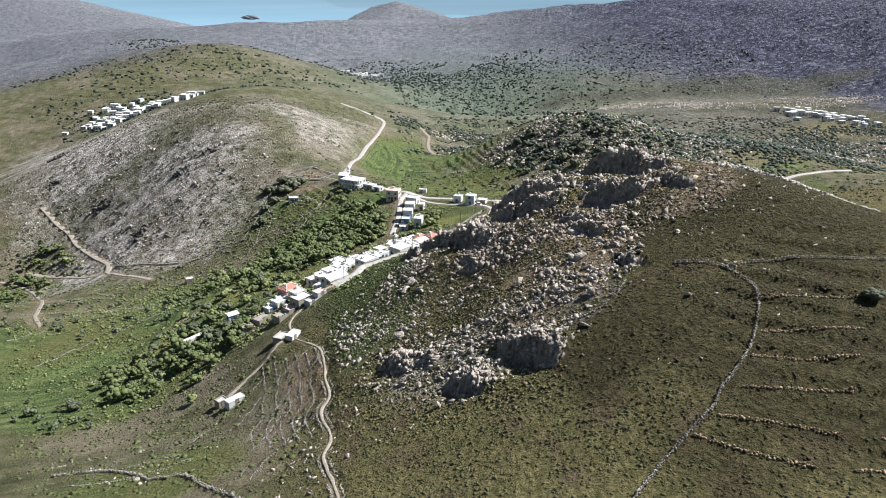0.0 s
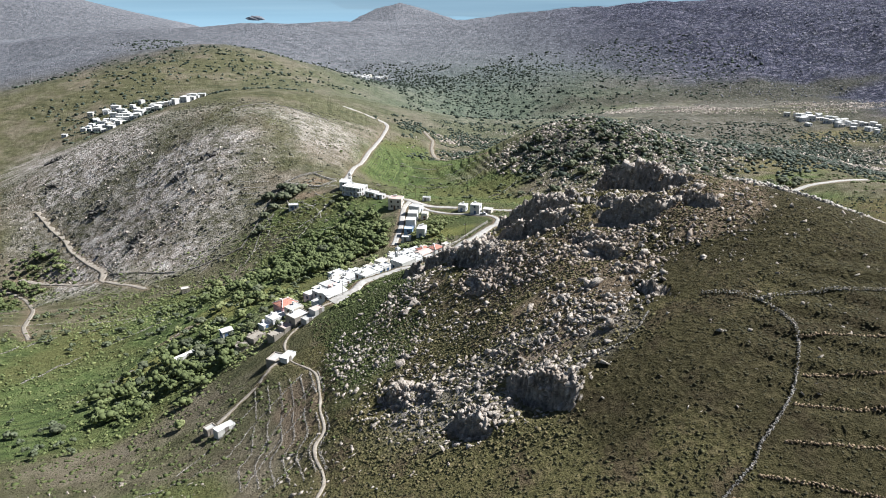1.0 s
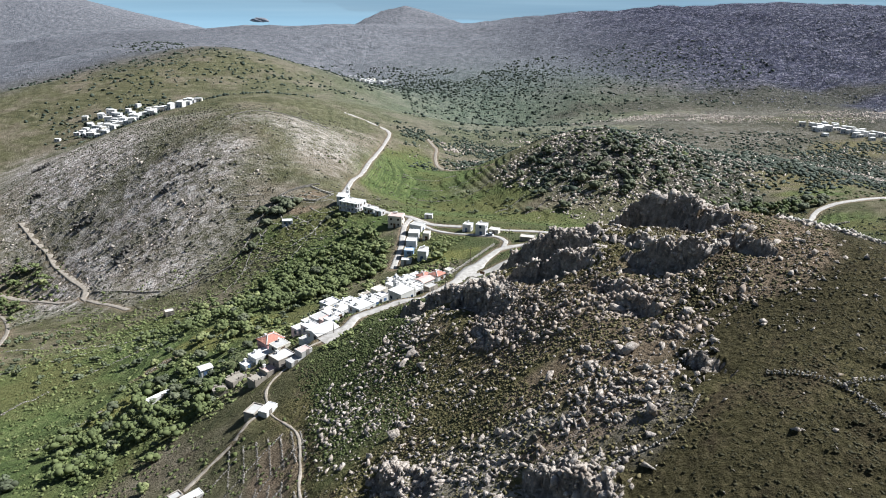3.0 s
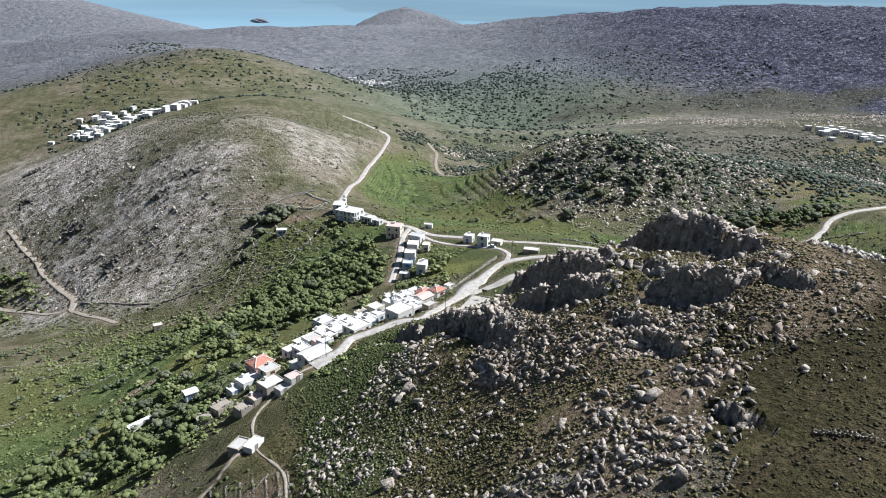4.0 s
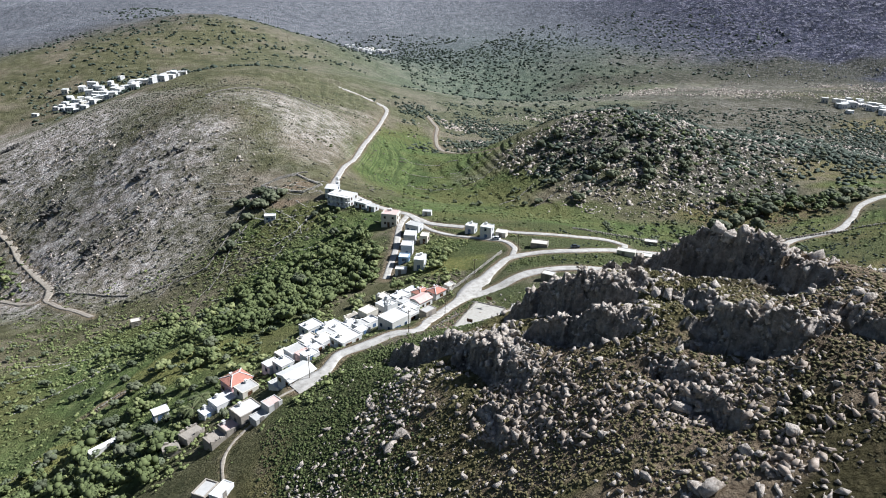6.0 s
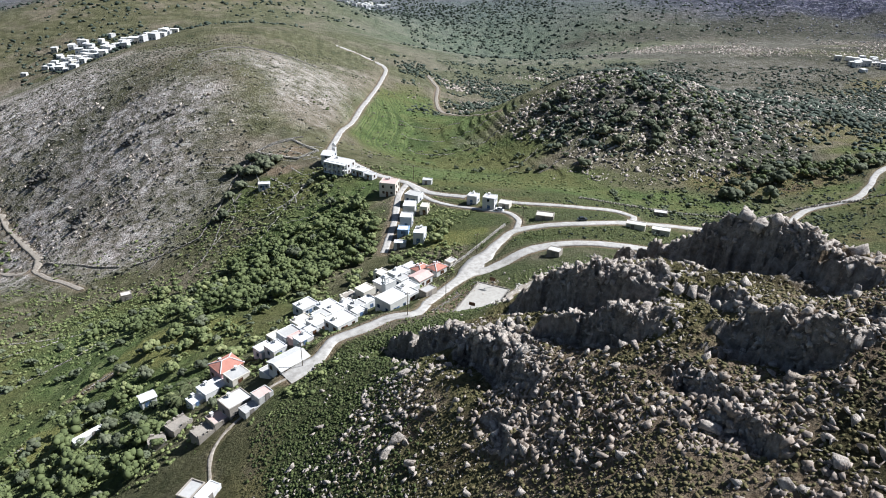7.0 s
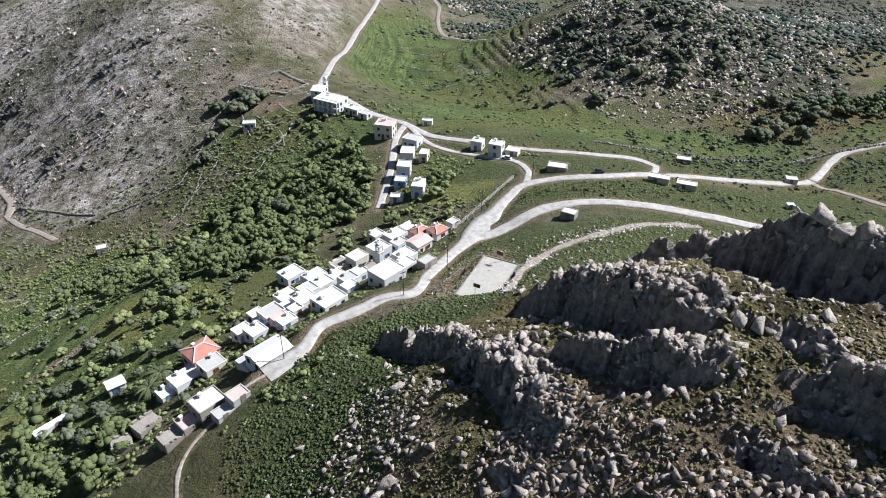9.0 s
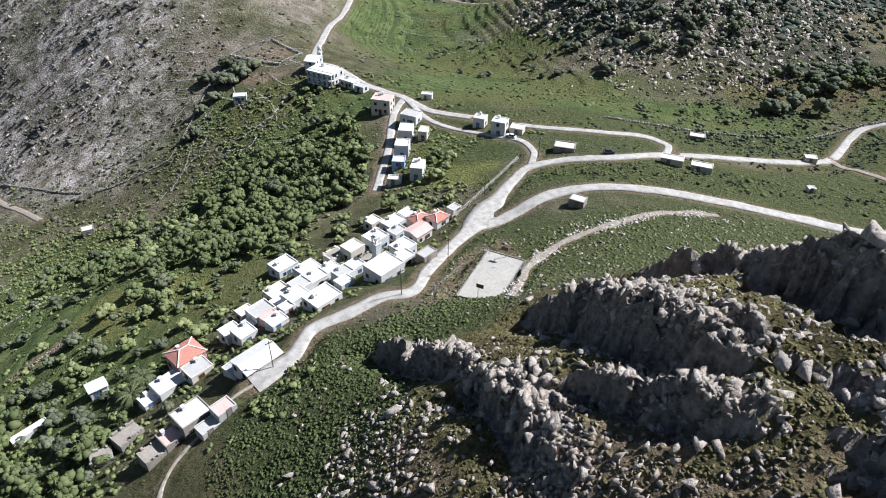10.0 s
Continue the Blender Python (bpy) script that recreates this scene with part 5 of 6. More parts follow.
wave = en.new("ShaderNodeTexWave")
wave.inputs["Scale"].default_value, wave.inputs["Distortion"].default_value = 1.6, 1.5
el.new(ep, wave.inputs["Vector"])
el.new(mix(en, el, noise_node(en, el, 0.9, 5, 0.7, ep), (0.36, 0.15, 0.11), (0.52, 0.26, 0.20)), eb.inputs["Base Color"])
bump(en, el, eb, wave.outputs[1], 0.06, 0.7)
glass_m, _, _, qb = material("dark_window_glass", 0.12, 0.5)
qb.inputs["Base Color"].default_value = (0.02, 0.025, 0.03, 1)
wood_m = {"blue": plain("blue_painted_wood", (0.10, 0.16, 0.27), 0.1, 0.5), "brown": plain("brown_wood", (0.13, 0.07, 0.04), 0.15, 0.6), "green": plain("green_wood", (0.05, 0.12, 0.08), 0.1, 0.5), "grey": plain("weathered_wood", (0.22, 0.20, 0.18), 0.15, 0.8)}


def box(bm, x0, x1, y0, y1, z0, z1, bevel=0.0):
    r = bmesh.ops.create_cube(bm, size=1.0, matrix=Matrix.Translation(((x0 + x1) / 2, (y0 + y1) / 2, (z0 + z1) / 2)) @ Matrix.Diagonal((x1 - x0, y1 - y0, z1 - z0, 1)))
    if bevel:
        edges = list({e for v in r["verts"] for e in v.link_edges})
        bmesh.ops.bevel(bm, geom=edges, offset=bevel, segments=2, affect="EDGES", profile=0.5)
    return bm


def boxes(*rows, bevel=0.0):
    bm = bmesh.new()
    for r in rows:
        box(bm, *r, bevel=bevel)
    return bm


def made(name, bm, mat):
    me = bpy.data.meshes.new(name)
    bm.to_mesh(me)
    bm.free()
    me.materials.append(mat)
    return me


# windows and doors face -y, with their plane at y = 0
frame_me = {k: made("window_frame", boxes((-0.55, -0.42, -0.10, 0.06, 0, 1.3), (0.42, 0.55, -0.10, 0.06, 0, 1.3), (-0.42, 0.42, -0.10, 0.06, 1.18, 1.3), (-0.42, 0.42, -0.10, 0.06, 0, 0.1), (-0.03, 0.03, -0.07, 0.05, 0.1, 1.18)), m) for k, m in wood_m.items()}
pane_me = made("pane", boxes((-0.42, 0.42, -0.04, 0.02, 0.1, 1.18)), glass_m)
sill_me = made("sill", boxes((-0.68, 0.68, -0.2, 0.04, -0.1, -0.004)), PAINT["pale"])
door_me = {k: made("door", boxes((-0.5, 0.5, -0.06, 0.05, -1.0, 2.05), (-0.62, -0.5, -0.1, 0.05, -1.0, 2.17), (0.5, 0.62, -0.1, 0.05, -1.0, 2.17), (-0.5, 0.5, -0.1, 0.05, 2.05, 2.17)), m) for k, m in wood_m.items()}
handle_me = made("handle", boxes((0.32, 0.42, -0.13, -0.06, 0.95, 1.05)), wood_m["grey"])
chimney_me = made("chimney", boxes((-0.35, 0.35, -0.35, 0.35, -0.1, 1.1), (-0.45, 0.45, -0.45, 0.45, 1.1, 1.25), bevel=0.04), PAINT["white"])
tank_bm = bmesh.new()
bmesh.ops.create_cone(tank_bm, cap_ends=True, segments=14, radius1=0.45, radius2=0.45, depth=1.5, matrix=Matrix.Translation((0, 0, 0.75)) @ Matrix.Rotation(radians(90), 4, "Y"))
box(tank_bm, -0.6, -0.5, -0.4, 0.4, 0, 0.4)
box(tank_bm, 0.5, 0.6, -0.4, 0.4, 0, 0.4)
tank_me = made("water_tank", tank_bm, PAINT["pale"])


def opening_row(house, length, depth, h, turn, rng, trim, storeys, n):
    """Windows along one wall; turn names the wall's outward side."""
    for level in range(storeys):
        for i in range(n):
            u = (i + 0.5) / n * length - length / 2 + rng.uniform(-0.2, 0.2)
            zz = 0.95 + level * 2.9
            if zz + 1.5 > h:
                continue
            m = pose(0, 0, 0, 0, 0, turn) @ pose(u, -depth / 2, zz)
            w = share("window", frame_me[trim], house, m)
            share("pane", pane_me, w, Matrix.Identity(4))
            share("sill", sill_me, w, Matrix.Identity(4))


def house(x, y, w, d, h, rot, walls, roof, trim, label, top="flat", group="houses of the village", seed=0, extras="c", name="house", z=None):
    rng = np.random.default_rng(seed + int(abs(x) * 17 + abs(y) * 5))
    hs = tagged(new(name), label, name.replace("_", " "), group=group)
    base = float(ground_z(x, y)) if z is None else z
    hs.matrix_basis = pose(x, y, base, 0, 0, rot)
    if group == "houses of the lower village" and h > 2.2:
        w, d, h = w * 1.05, d * 1.05, h * 0.78
    a, b = w / 2, d / 2
    part("wall", boxes((-a, a, -b, b, -3.2, h), bevel=0.09), PAINT[walls], hs)
    if top == "flat":
        t, p_h = 0.24, rng.uniform(0.22, 0.42)
        part("roof", boxes((-a + t, a - t, -b + t, b - t, h - 0.1, h + 0.09), bevel=0.02), PAINT[roof], hs)
        part("parapet", boxes((-a - 0.05, a + 0.05, -b - 0.05, -b + t, h + 0.003, h + p_h), (-a - 0.05, a + 0.05, b - t, b + 0.05, h + 0.003, h + p_h),
                              (-a - 0.05, -a + t, -b + t, b - t, h + 0.003, h + p_h), (a - t, a + 0.05, -b + t, b - t, h + 0.003, h + p_h), bevel=0.05), PAINT[walls], hs)
    elif top == "hip":
        bm = bmesh.new()
        o, rise = 0.3, d * 0.24
        low = [bm.verts.new(v) for v in ((-a - o, -b - o, h), (a + o, -b - o, h), (a + o, b + o, h), (-a - o, b + o, h))]
        r = max(0.3, a - b * 0.8)
        ridge = [bm.verts.new((-r, 0, h + rise)), bm.verts.new((r, 0, h + rise))]
        und = [bm.verts.new(v.co - Vector((0, 0, 0.18))) for v in low]
        for f in ((low[0], low[1], ridge[1], ridge[0]), (low[1], low[2], ridge[1]), (low[2], low[3], ridge[0], ridge[1]), (low[3], low[0], ridge[0])):
            bm.faces.new(f)
        bm.faces.new(und[::-1])
        for i in range(4):
            bm.faces.new((und[i], und[(i + 1) % 4], low[(i + 1) % 4], low[i]))
        rf = part("roof", bm, tile_m, hs, "orange-red clay tile roof")
        for p0, p1 in (((-a - o, -b - o, h), (-r, 0, h + rise)), ((a + o, -b - o, h), (r, 0, h + rise)), ((a + o, b + o, h), (r, 0, h + rise)), ((-a - o, b + o, h), (-r, 0, h + rise)), ((-r, 0, h + rise), (r, 0, h + rise))):
            v = Vector(p1) - Vector(p0)
            bm = boxes((-0.12, 0.12, -0.1, 0.14, 0, v.length))
            cap = part("ridge_cap", bm, PAINT["white"], rf)
            cap.matrix_basis = Matrix.Translation(p0) @ v.to_track_quat("Z", "Y").to_matrix().to_4x4()
    elif top == "gable":
        bm = bmesh.new()
        o, rise = 0.3, d * 0.16
        pts = [(-a - o, -b - o, h), (a + o, -b - o, h), (a + o, 0, h + rise), (-a - o, 0, h + rise), (-a - o, b + o, h), (a + o, b + o, h)]
        up, dn = [bm.verts.new(q) for q in pts], [bm.verts.new((q[0], q[1], q[2] - 0.2)) for q in pts]
        for k in ((0, 1, 2, 3), (3, 2, 5, 4)):
            bm.faces.new([up[i] for i in k])
            bm.faces.new([dn[i] for i in reversed(k)])
        for i, j in ((0, 1), (1, 2), (2, 5), (5, 4), (4, 3), (3, 0)):
            bm.faces.new((up[j], up[i], dn[i], dn[j]))
        part("roof", bm, tile_m if roof == "tile" else PAINT[roof], hs)
        for sx in (-a, a - 0.3):
            bm = bmesh.new()
            tri = [bm.verts.new((sx + e, yy, zz)) for e in (0, 0.3) for yy, zz in ((-b, h - 0.02), (b, h - 0.02), (0, h + rise - 0.16))]
            bm.faces.new(tri[:3][::-1])
            bm.faces.new(tri[3:])
            for i in range(3):
                bm.faces.new((tri[i], tri[(i + 1) % 3], tri[3 + (i + 1) % 3], tri[3 + i]))
            part("gable_wall", bm, PAINT[walls], hs)
    elif top == "open":
        for i in range(9):
            u = -a + (i + 0.5) / 9 * w
            part("broken_wall", boxes((u - w / 18, u + w / 18, -b, -b + 0.5, h - 0.02, h + rng.uniform(0.1, 0.9))), PAINT[walls], hs)
            if rng.random() < 0.7:
                part("broken_wall", boxes((u - w / 18, u + w / 18, b - 0.5, b, h - 0.02, h + rng.uniform(0.1, 0.8))), PAINT[walls], hs)
        part("rubble_floor", boxes((-a + 0.5, a - 0.5, -b + 0.5, b - 0.5, h - 0.3, h + 0.03)), PAINT["stone"], hs)
        return hs
    storeys = 2 if h > 5 else 1
    for turn, length, depth in ((0, w, d), (180, w, d), (90, d, w), (270, d, w)):
        n = max(1, int(length / 3.0))
        opening_row(hs, length, depth, h, turn, rng, trim, storeys, n)
    dr = share("door", door_me[trim], hs, pose(rng.uniform(-0.15, 0.15) * w, -b, 0))
    share("handle", handle_me, dr, Matrix.Identity(4))
    if "c" in extras and rng.random() < 0.6:
        share("chimney", chimney_me, hs, pose(a * rng.uniform(-0.6, 0.6), b * 0.6, h))
    if "t" in extras:
        share("water_tank", tank_me, hs, pose(-a * 0.4, b * 0.3, h + 0.1, 0, 0, 20))
    return hs


R = 49
V = "houses of the lower village"
WHITE, SCREED = "whitewashed cube house with flat white roof", "whitewashed house with flat grey screed roof"
house(-65.0, 268.5, 7.0, 6.0, 5.6, R, "rose", "pale", "brown", "two-storey rose house with clay tile hip roof", "hip", V)
house(-60.3, 263.0, 5.6, 4.6, 3.3, R, "cream", "grey", "brown", "low annex with flat grey roof beside the tiled house", "flat", V)
house(-66.6, 261.0, 7.6, 4.8, 3.0, R, "white", "white", "brown", "long low whitewashed house below the tiled house", "flat", V)
house(-70.6, 257.0, 3.8, 3.6, 2.4, R, "white", "white", "blue", "small white terrace room", "flat", V)
house(-54.8, 244.6, 6.6, 5.4, 4.6, R, "stone", "pale", "grey", "stone house with pale flat roof by the footpath", "flat", V)
house(-58.3, 241.0, 4.6, 4.2, 2.6, R, "stone", "pink", "grey", "small masonry store with pinkish roof", "flat", V)
house(-61.4, 237.6, 4.8, 4.4, 2.2, R, "stone", "stone", "grey", "roofless stone ruin at the edge of the lane", "open", V)
house(-47.6, 244.4, 4.4, 3.6, 1.6, R, "grey", "pink", "grey", "flat concrete terrace house dug into the bank", "flat", V, extras="")
house(-50.2, 241.0, 4.2, 3.2, 1.6, R, "grey", "grey", "grey", "low concrete cistern room beside the lane", "flat", V, extras="")
house(-43.8, 258.2, 8.8, 5.8, 3.6, R, "white", "pale", "brown", "whitewashed house with low pale gable roof by the road", "gable", V)
house(-49.3, 258.4, 3.6, 5.4, 1.0, R, "pale", "grey", "grey", "paved front terrace of the road house", "flat", V, extras="")
house(-55.6, 275.4, 4.6, 4.4, 3.6, R, "white", "cream", "blue", WHITE, "flat", V)
house(-51.4, 273.0, 4.6, 4.6, 3.6, R, "white", "white", "blue", WHITE, "flat", V)
house(-49.4, 281.8, 5.8, 4.8, 4.4, R, "white", "grey", "brown", SCREED, "flat", V)
house(-54.6, 284.6, 4.0, 3.4, 3.6, R, "cream", "cream", "green", "small cream house with flat roof", "flat", V)
house(-46.2, 278.4, 4.2, 3.6, 2.6, R, "pink", "pink", "brown", "low house with pinkish terrace roof", "flat", V, extras="")
house(-43.6, 275.2, 4.6, 3.6, 2.6, R, "white", "white", "blue", WHITE, "flat", V)
house(-51.0, 278.6, 3.6, 3.4, 2.0, R, "white", "white", "blue", "walled white forecourt room", "flat", V, extras="")
house(-47.4, 291.4, 5.8, 4.8, 4.4, R, "cream", "cream", "green", "cream two-room house with pale flat roof", "flat", V)
house(-41.2, 286.2, 5.6, 4.8, 4.4, R, "white", "cream", "brown", "white house with cream flat roof", "flat", V)
house(-41.4, 292.4, 4.8, 4.4, 4.4, R, "white", "grey", "blue", SCREED, "flat", V)
house(-46.2, 286.8, 3.2, 3.0, 2.6, R, "white", "white", "blue", WHITE, "flat", V, extras="")
house(-42.6, 281.6, 3.6, 3.0, 2.2, R, "white", "white", "brown", WHITE, "flat", V, extras="")
house(-33.2, 281.4, 7.6, 6.0, 3.6, R, "white", "pale", "brown", "broad house with stepped pale roof near the road", "flat", V, extras="t")
house(-50.2, 309.2, 6.6, 5.4, 3.8, R, "white", "white", "blue", WHITE, "flat", V, extras="ct")
house(-41.6, 303.6, 6.2, 5.0, 3.8, R, "white", "white", "blue", WHITE, "flat", V)
house(-38.0, 296.4, 5.6, 4.4, 3.8, R, "white", "white", "brown", WHITE, "flat", V)
house(-34.6, 300.6, 4.6, 3.8, 3.8, R, "white", "white", "blue", WHITE, "flat", V)
house(-30.2, 295.6, 4.6, 4.2, 3.8, R, "white", "grey", "grey", SCREED, "flat", V)
house(-27.6, 299.8, 4.4, 3.8, 3.8, R, "white", "white", "blue", WHITE, "flat", V)
house(-29.2, 291.0, 4.2, 3.2, 2.6, R, "white", "pale", "blue", SCREED, "flat", V, extras="")
house(-35.0, 311.0, 5.4, 4.4, 3.4, R, "cream", "stone", "grey", "old stone house with fallen roof", "open", V)
house(-29.8, 311.4, 5.2, 4.6, 5.4, R, "cream", "cream", "brown", "tall cream house with worn flat roof", "flat", V)
house(-24.8, 305.6, 4.0, 3.6, 2.4, R, "stone", "stone", "grey", "low ruined stone store", "open", V)
house(-18.8, 293.2, 8.0, 6.6, 5.2, R, "pale", "white", "blue", "large whitewashed hall with broad flat roof", "flat", V, extras="")
house(-14.8, 307.4, 5.8, 5.0, 4.6, R, "white", "white", "blue", WHITE, "flat", V, extras="ct")
house(-14.2, 300.8, 5.0, 4.0, 3.6, R, "white", "pale", "brown", SCREED, "flat", V)
house(-23.6, 316.2, 5.8, 5.2, 5.4, R, "white", "pale", "blue", "tall whitewashed house with pale flat roof", "flat", V)
house(-19.4, 327.4, 6.6, 4.6, 4.6, R, "white", "white", "blue", WHITE, "flat", V)
house(-26.2, 331.6, 4.4, 4.0, 3.6, R, "cream", "cream", "brown", "small cream house at the garden edge", "flat", V)
house(-17.6, 321.0, 4.6, 3.6, 3.8, R, "white", "grey", "blue", SCREED, "flat", V)
house(-15.4, 333.0, 4.6, 3.8, 3.8, R, "white", "white", "brown", WHITE, "flat", V)
house(-11.2, 326.2, 5.6, 5.0, 4.6, R, "cream", "pale", "brown", "cream house with clay tile hip roof", "hip", V)
house(-5.6, 325.4, 5.2, 4.6, 4.0, R, "white", "pale", "brown", "white house with clay tile hip roof near the junction", "hip", V)
house(-11.0, 317.6, 6.2, 5.0, 4.4, R, "white", "pink", "brown", "white house with faded pink gable roof", "gable", V)
house(-0.6, 331.4, 3.6, 2.8, 2.4, R, "cream", "grey", "grey", "small roadside shed with grey roof", "flat", V, extras="", name="shed")
house(-7.9, 300.4, 4.8, 3.2, 2.6, R, "stone", "grey", "grey", "grey-roofed shed on the street", "flat", V, extras="", name="shed")

U = "houses of the upper lane"
house(-30.6, 416.4, 8.0, 7.0, 6.2, -12, "cream", "pink", "brown", "two-storey cream house with pink roof terrace", "flat", U, extras="ct")
house(-18.2, 404.6, 7.0, 5.6, 3.8, -25, "white", "grey", "blue", "house with large flat grey roof at the lane's head", "flat", U)
house(-19.4, 391.6, 5.4, 6.4, 4.6, -4, "white", "white", "blue", WHITE, "flat", U)
house(-20.0, 379.4, 5.2, 5.6, 4.8, -4, "white", "white", "blue", "whitewashed house with blue shutters", "flat", U)
house(-20.8, 371.4, 4.6, 4.6, 2.6, -4, "blue", "pale", "blue", "low blue-washed courtyard room", "flat", U, extras="")
house(-21.4, 359.6, 4.8, 3.0, 2.0, -4, "white", "white", "grey", "low white garden store", "flat", U, extras="", name="shed")
house(-13.4, 361.4, 4.4, 6.6, 4.6, -8, "white", "white", "blue", "white house with stepped roof terraces", "flat", U, extras="ct")
house(-12.6, 390.0, 3.4, 5.0, 3.6, -10, "cream", "cream", "brown", "narrow cream house with flat roof", "flat", U)
house(9.0, 394.6, 4.6, 4.4, 3.8, -20, "white", "white", "blue", WHITE, "flat", "houses by the lane")
house(16.0, 386.0, 5.4, 4.8, 5.4, -20, "white", "white", "blue", "two-storey white house by the lane", "flat", "houses by the lane")
house(22.6, 386.0, 5.0, 4.4, 2.4, -20, "cream", "pale", "grey", "low garage with pale roof", "flat", "houses by the lane", extras="", name="shed")
house(-12.8, 427.0, 4.6, 2.8, 2.4, -8, "white", "white", "grey", "small white shed at the meadow edge", "flat", "field sheds", extras="", name="shed")
house(37.6, 366.4, 7.2, 4.8, 2.0, -14, "stone", "cream", "grey", "long stone stable with pale flat roof", "flat", "field sheds", extras="", name="shed")
house(35.6, 322.6, 4.6, 3.6, 2.4, -28, "stone", "pale", "grey", "little stone hut with pale roof", "flat", "field sheds", extras="", name="shed")
house(95.0, 399.0, 6.0, 4.0, 2.2, -18, "stone", "pale", "grey", "stone farm shed with pale roof beside the east road", "flat", "field sheds", extras="", name="shed")
house(72.6, 357.6, 7.4, 3.6, 2.4, -20, "cream", "pale", "grey", "long low cream farm building", "flat", "field sheds", extras="", name="shed")
house(82.0, 355.0, 7.0, 3.6, 2.2, -20, "cream", "white", "grey", "cream roadside building with white roof", "flat", "field sheds", extras="", name="shed")
house(135.2, 386.8, 4.4, 3.2, 2.0, -10, "cream", "pale", "grey", "small cream hut at the road bend", "flat", "field sheds", extras="", name="shed")
house(118.0, 350.0, 2.6, 2.2, 1.6, 0, "white", "white", "grey", "tiny white well house in the field", "flat", "field sheds", extras="", name="shed")
house(-151.0, 381.6, 4.6, 3.8, 2.8, 30, "stone", "cream", "grey", "stone hut with pale roof below the bare hill", "flat", "field sheds", extras="", name="shed")
house(-104.8, 259.0, 9.0, 2.2, 1.4, 52, "pale", "white", "grey", "long white garden shelter among trees", "flat", "field sheds", extras="", name="shed")
house(-71.4, 246.4, 5.6, 4.0, 2.6, 55, "stone", "stone", "grey", "roofless stone ruin in the gardens", "open", V)
house(-75.6, 241.6, 4.6, 4.0, 2.2, 30, "stone", "stone", "grey", "collapsed stone cottage overgrown with weeds", "open", V)
house(-56.4, 215.6, 5.0, 3.4, 2.4, 70, "stone", "grey", "grey", "stone barn at the head of the footpath", "flat", V, extras="", name="shed")
house(-51.6, 213.2, 5.0, 2.8, 2.3, 68, "white", "white", "grey", "white-roofed barn at the head of the footpath", "flat", V, extras="", name="shed")
house(-64.6, 185.0, 5.8, 2.6, 1.8, 48, "pale", "white", "grey", "long white-roofed shed on the terraces", "flat", "field sheds", extras="", name="shed")
house(-70.0, 188.0, 3.2, 2.6, 1.8, 48, "stone", "grey", "grey", "little stone pen beside the shed", "flat", "field sheds", extras="", name="shed")
house(-99.8, 447.4, 6.0, 4.0, 2.8, 10, "white", "white", "blue", "small white chapel house among terraces", "flat", "field sheds", extras="")


def arch_panel(w, h, thick, n=10):
    """A wall panel with an arched opening through it, centred on x, base at z 0."""
    bm = bmesh.new()
    r = w * 0.34
    spring = h * 0.55
    inner = [(-r, 0.0), (-r, spring)] + [(-r * math.cos(q), spring + r * math.sin(q)) for q in np.linspace(0, np.pi, n)[1:-1]] + [(r, spring), (r, 0.0)]
    outer = [(-w / 2, 0.0), (-w / 2, spring)] + [(max(-w / 2, min(w / 2, -w / 2 * math.cos(q) * 1.42)), h if 0.25 < q / np.pi < 0.75 else spring + (h - spring) * min(1, math.sin(q) * 1.42)) for q in np.linspace(0, np.pi, n)[1:-1]] + [(w / 2, spring), (w / 2, 0.0)]
    rings = []
    for yy in (0.0, thick):
        rings.append(([bm.verts.new((px, yy, pz)) for px, pz in inner], [bm.verts.new((px, yy, pz)) for px, pz in outer]))
    (i0, o0), (i1, o1) = rings
    for k in range(len(inner) - 1):
        bm.faces.new((o0[k], o0[k + 1], i0[k + 1], i0[k]))
        bm.faces.new((i1[k], i1[k + 1], o1[k + 1], o1[k]))
        bm.faces.new((i0[k], i0[k + 1], i1[k + 1], i1[k]))
        bm.faces.new((o1[k], o1[k + 1], o0[k + 1], o0[k]))
    return bm


def bell_tower(x, y, h, rot, label):
    t = tagged(new("bell_tower"), label, "bell tower")
    t.matrix_basis = pose(x, y, float(ground_z(x, y)), 0, 0, rot)
    part("shaft", boxes((-0.9, 0.9, -0.9, 0.9, -3, h), bevel=0.08), PAINT["white"], t)
    part("cornice", boxes((-1.1, 1.1, -1.1, 1.1, h, h + 0.25), bevel=0.06), PAINT["white"], t)
    for k in range(4):
        a = part("arch", arch_panel(1.6, 2.0, 0.3), PAINT["white"], t)
        a.matrix_basis = pose(0, 0, h + 0.25, 0, 0, 90 * k) @ pose(0, -0.85, 0)
    part("cap", boxes((-1.0, 1.0, -1.0, 1.0, h + 2.25, h + 2.5), (-0.6, 0.6, -0.6, 0.6, h + 2.5, h + 3.0), (-0.06, 0.06, -0.06, 0.06, h + 3.0, h + 4.0), (-0.35, 0.35, -0.05, 0.05, h + 3.5, h + 3.62)), PAINT["white"], t)
    bmb = bmesh.new()
    bmesh.ops.create_cone(bmb, cap_ends=True, segments=10, radius1=0.4, radius2=0.15, depth=0.6, matrix=Matrix.Translation((0, 0, h + 1.3)))
    box(bmb, -0.04, 0.04, -0.7, 0.7, h + 1.55, h + 1.65)
    part("bell", bmb, wood_m["brown"], t)
    return t


bell_tower(-22.0, 304.4, 7.0, R, "slender white bell tower above the village hall")
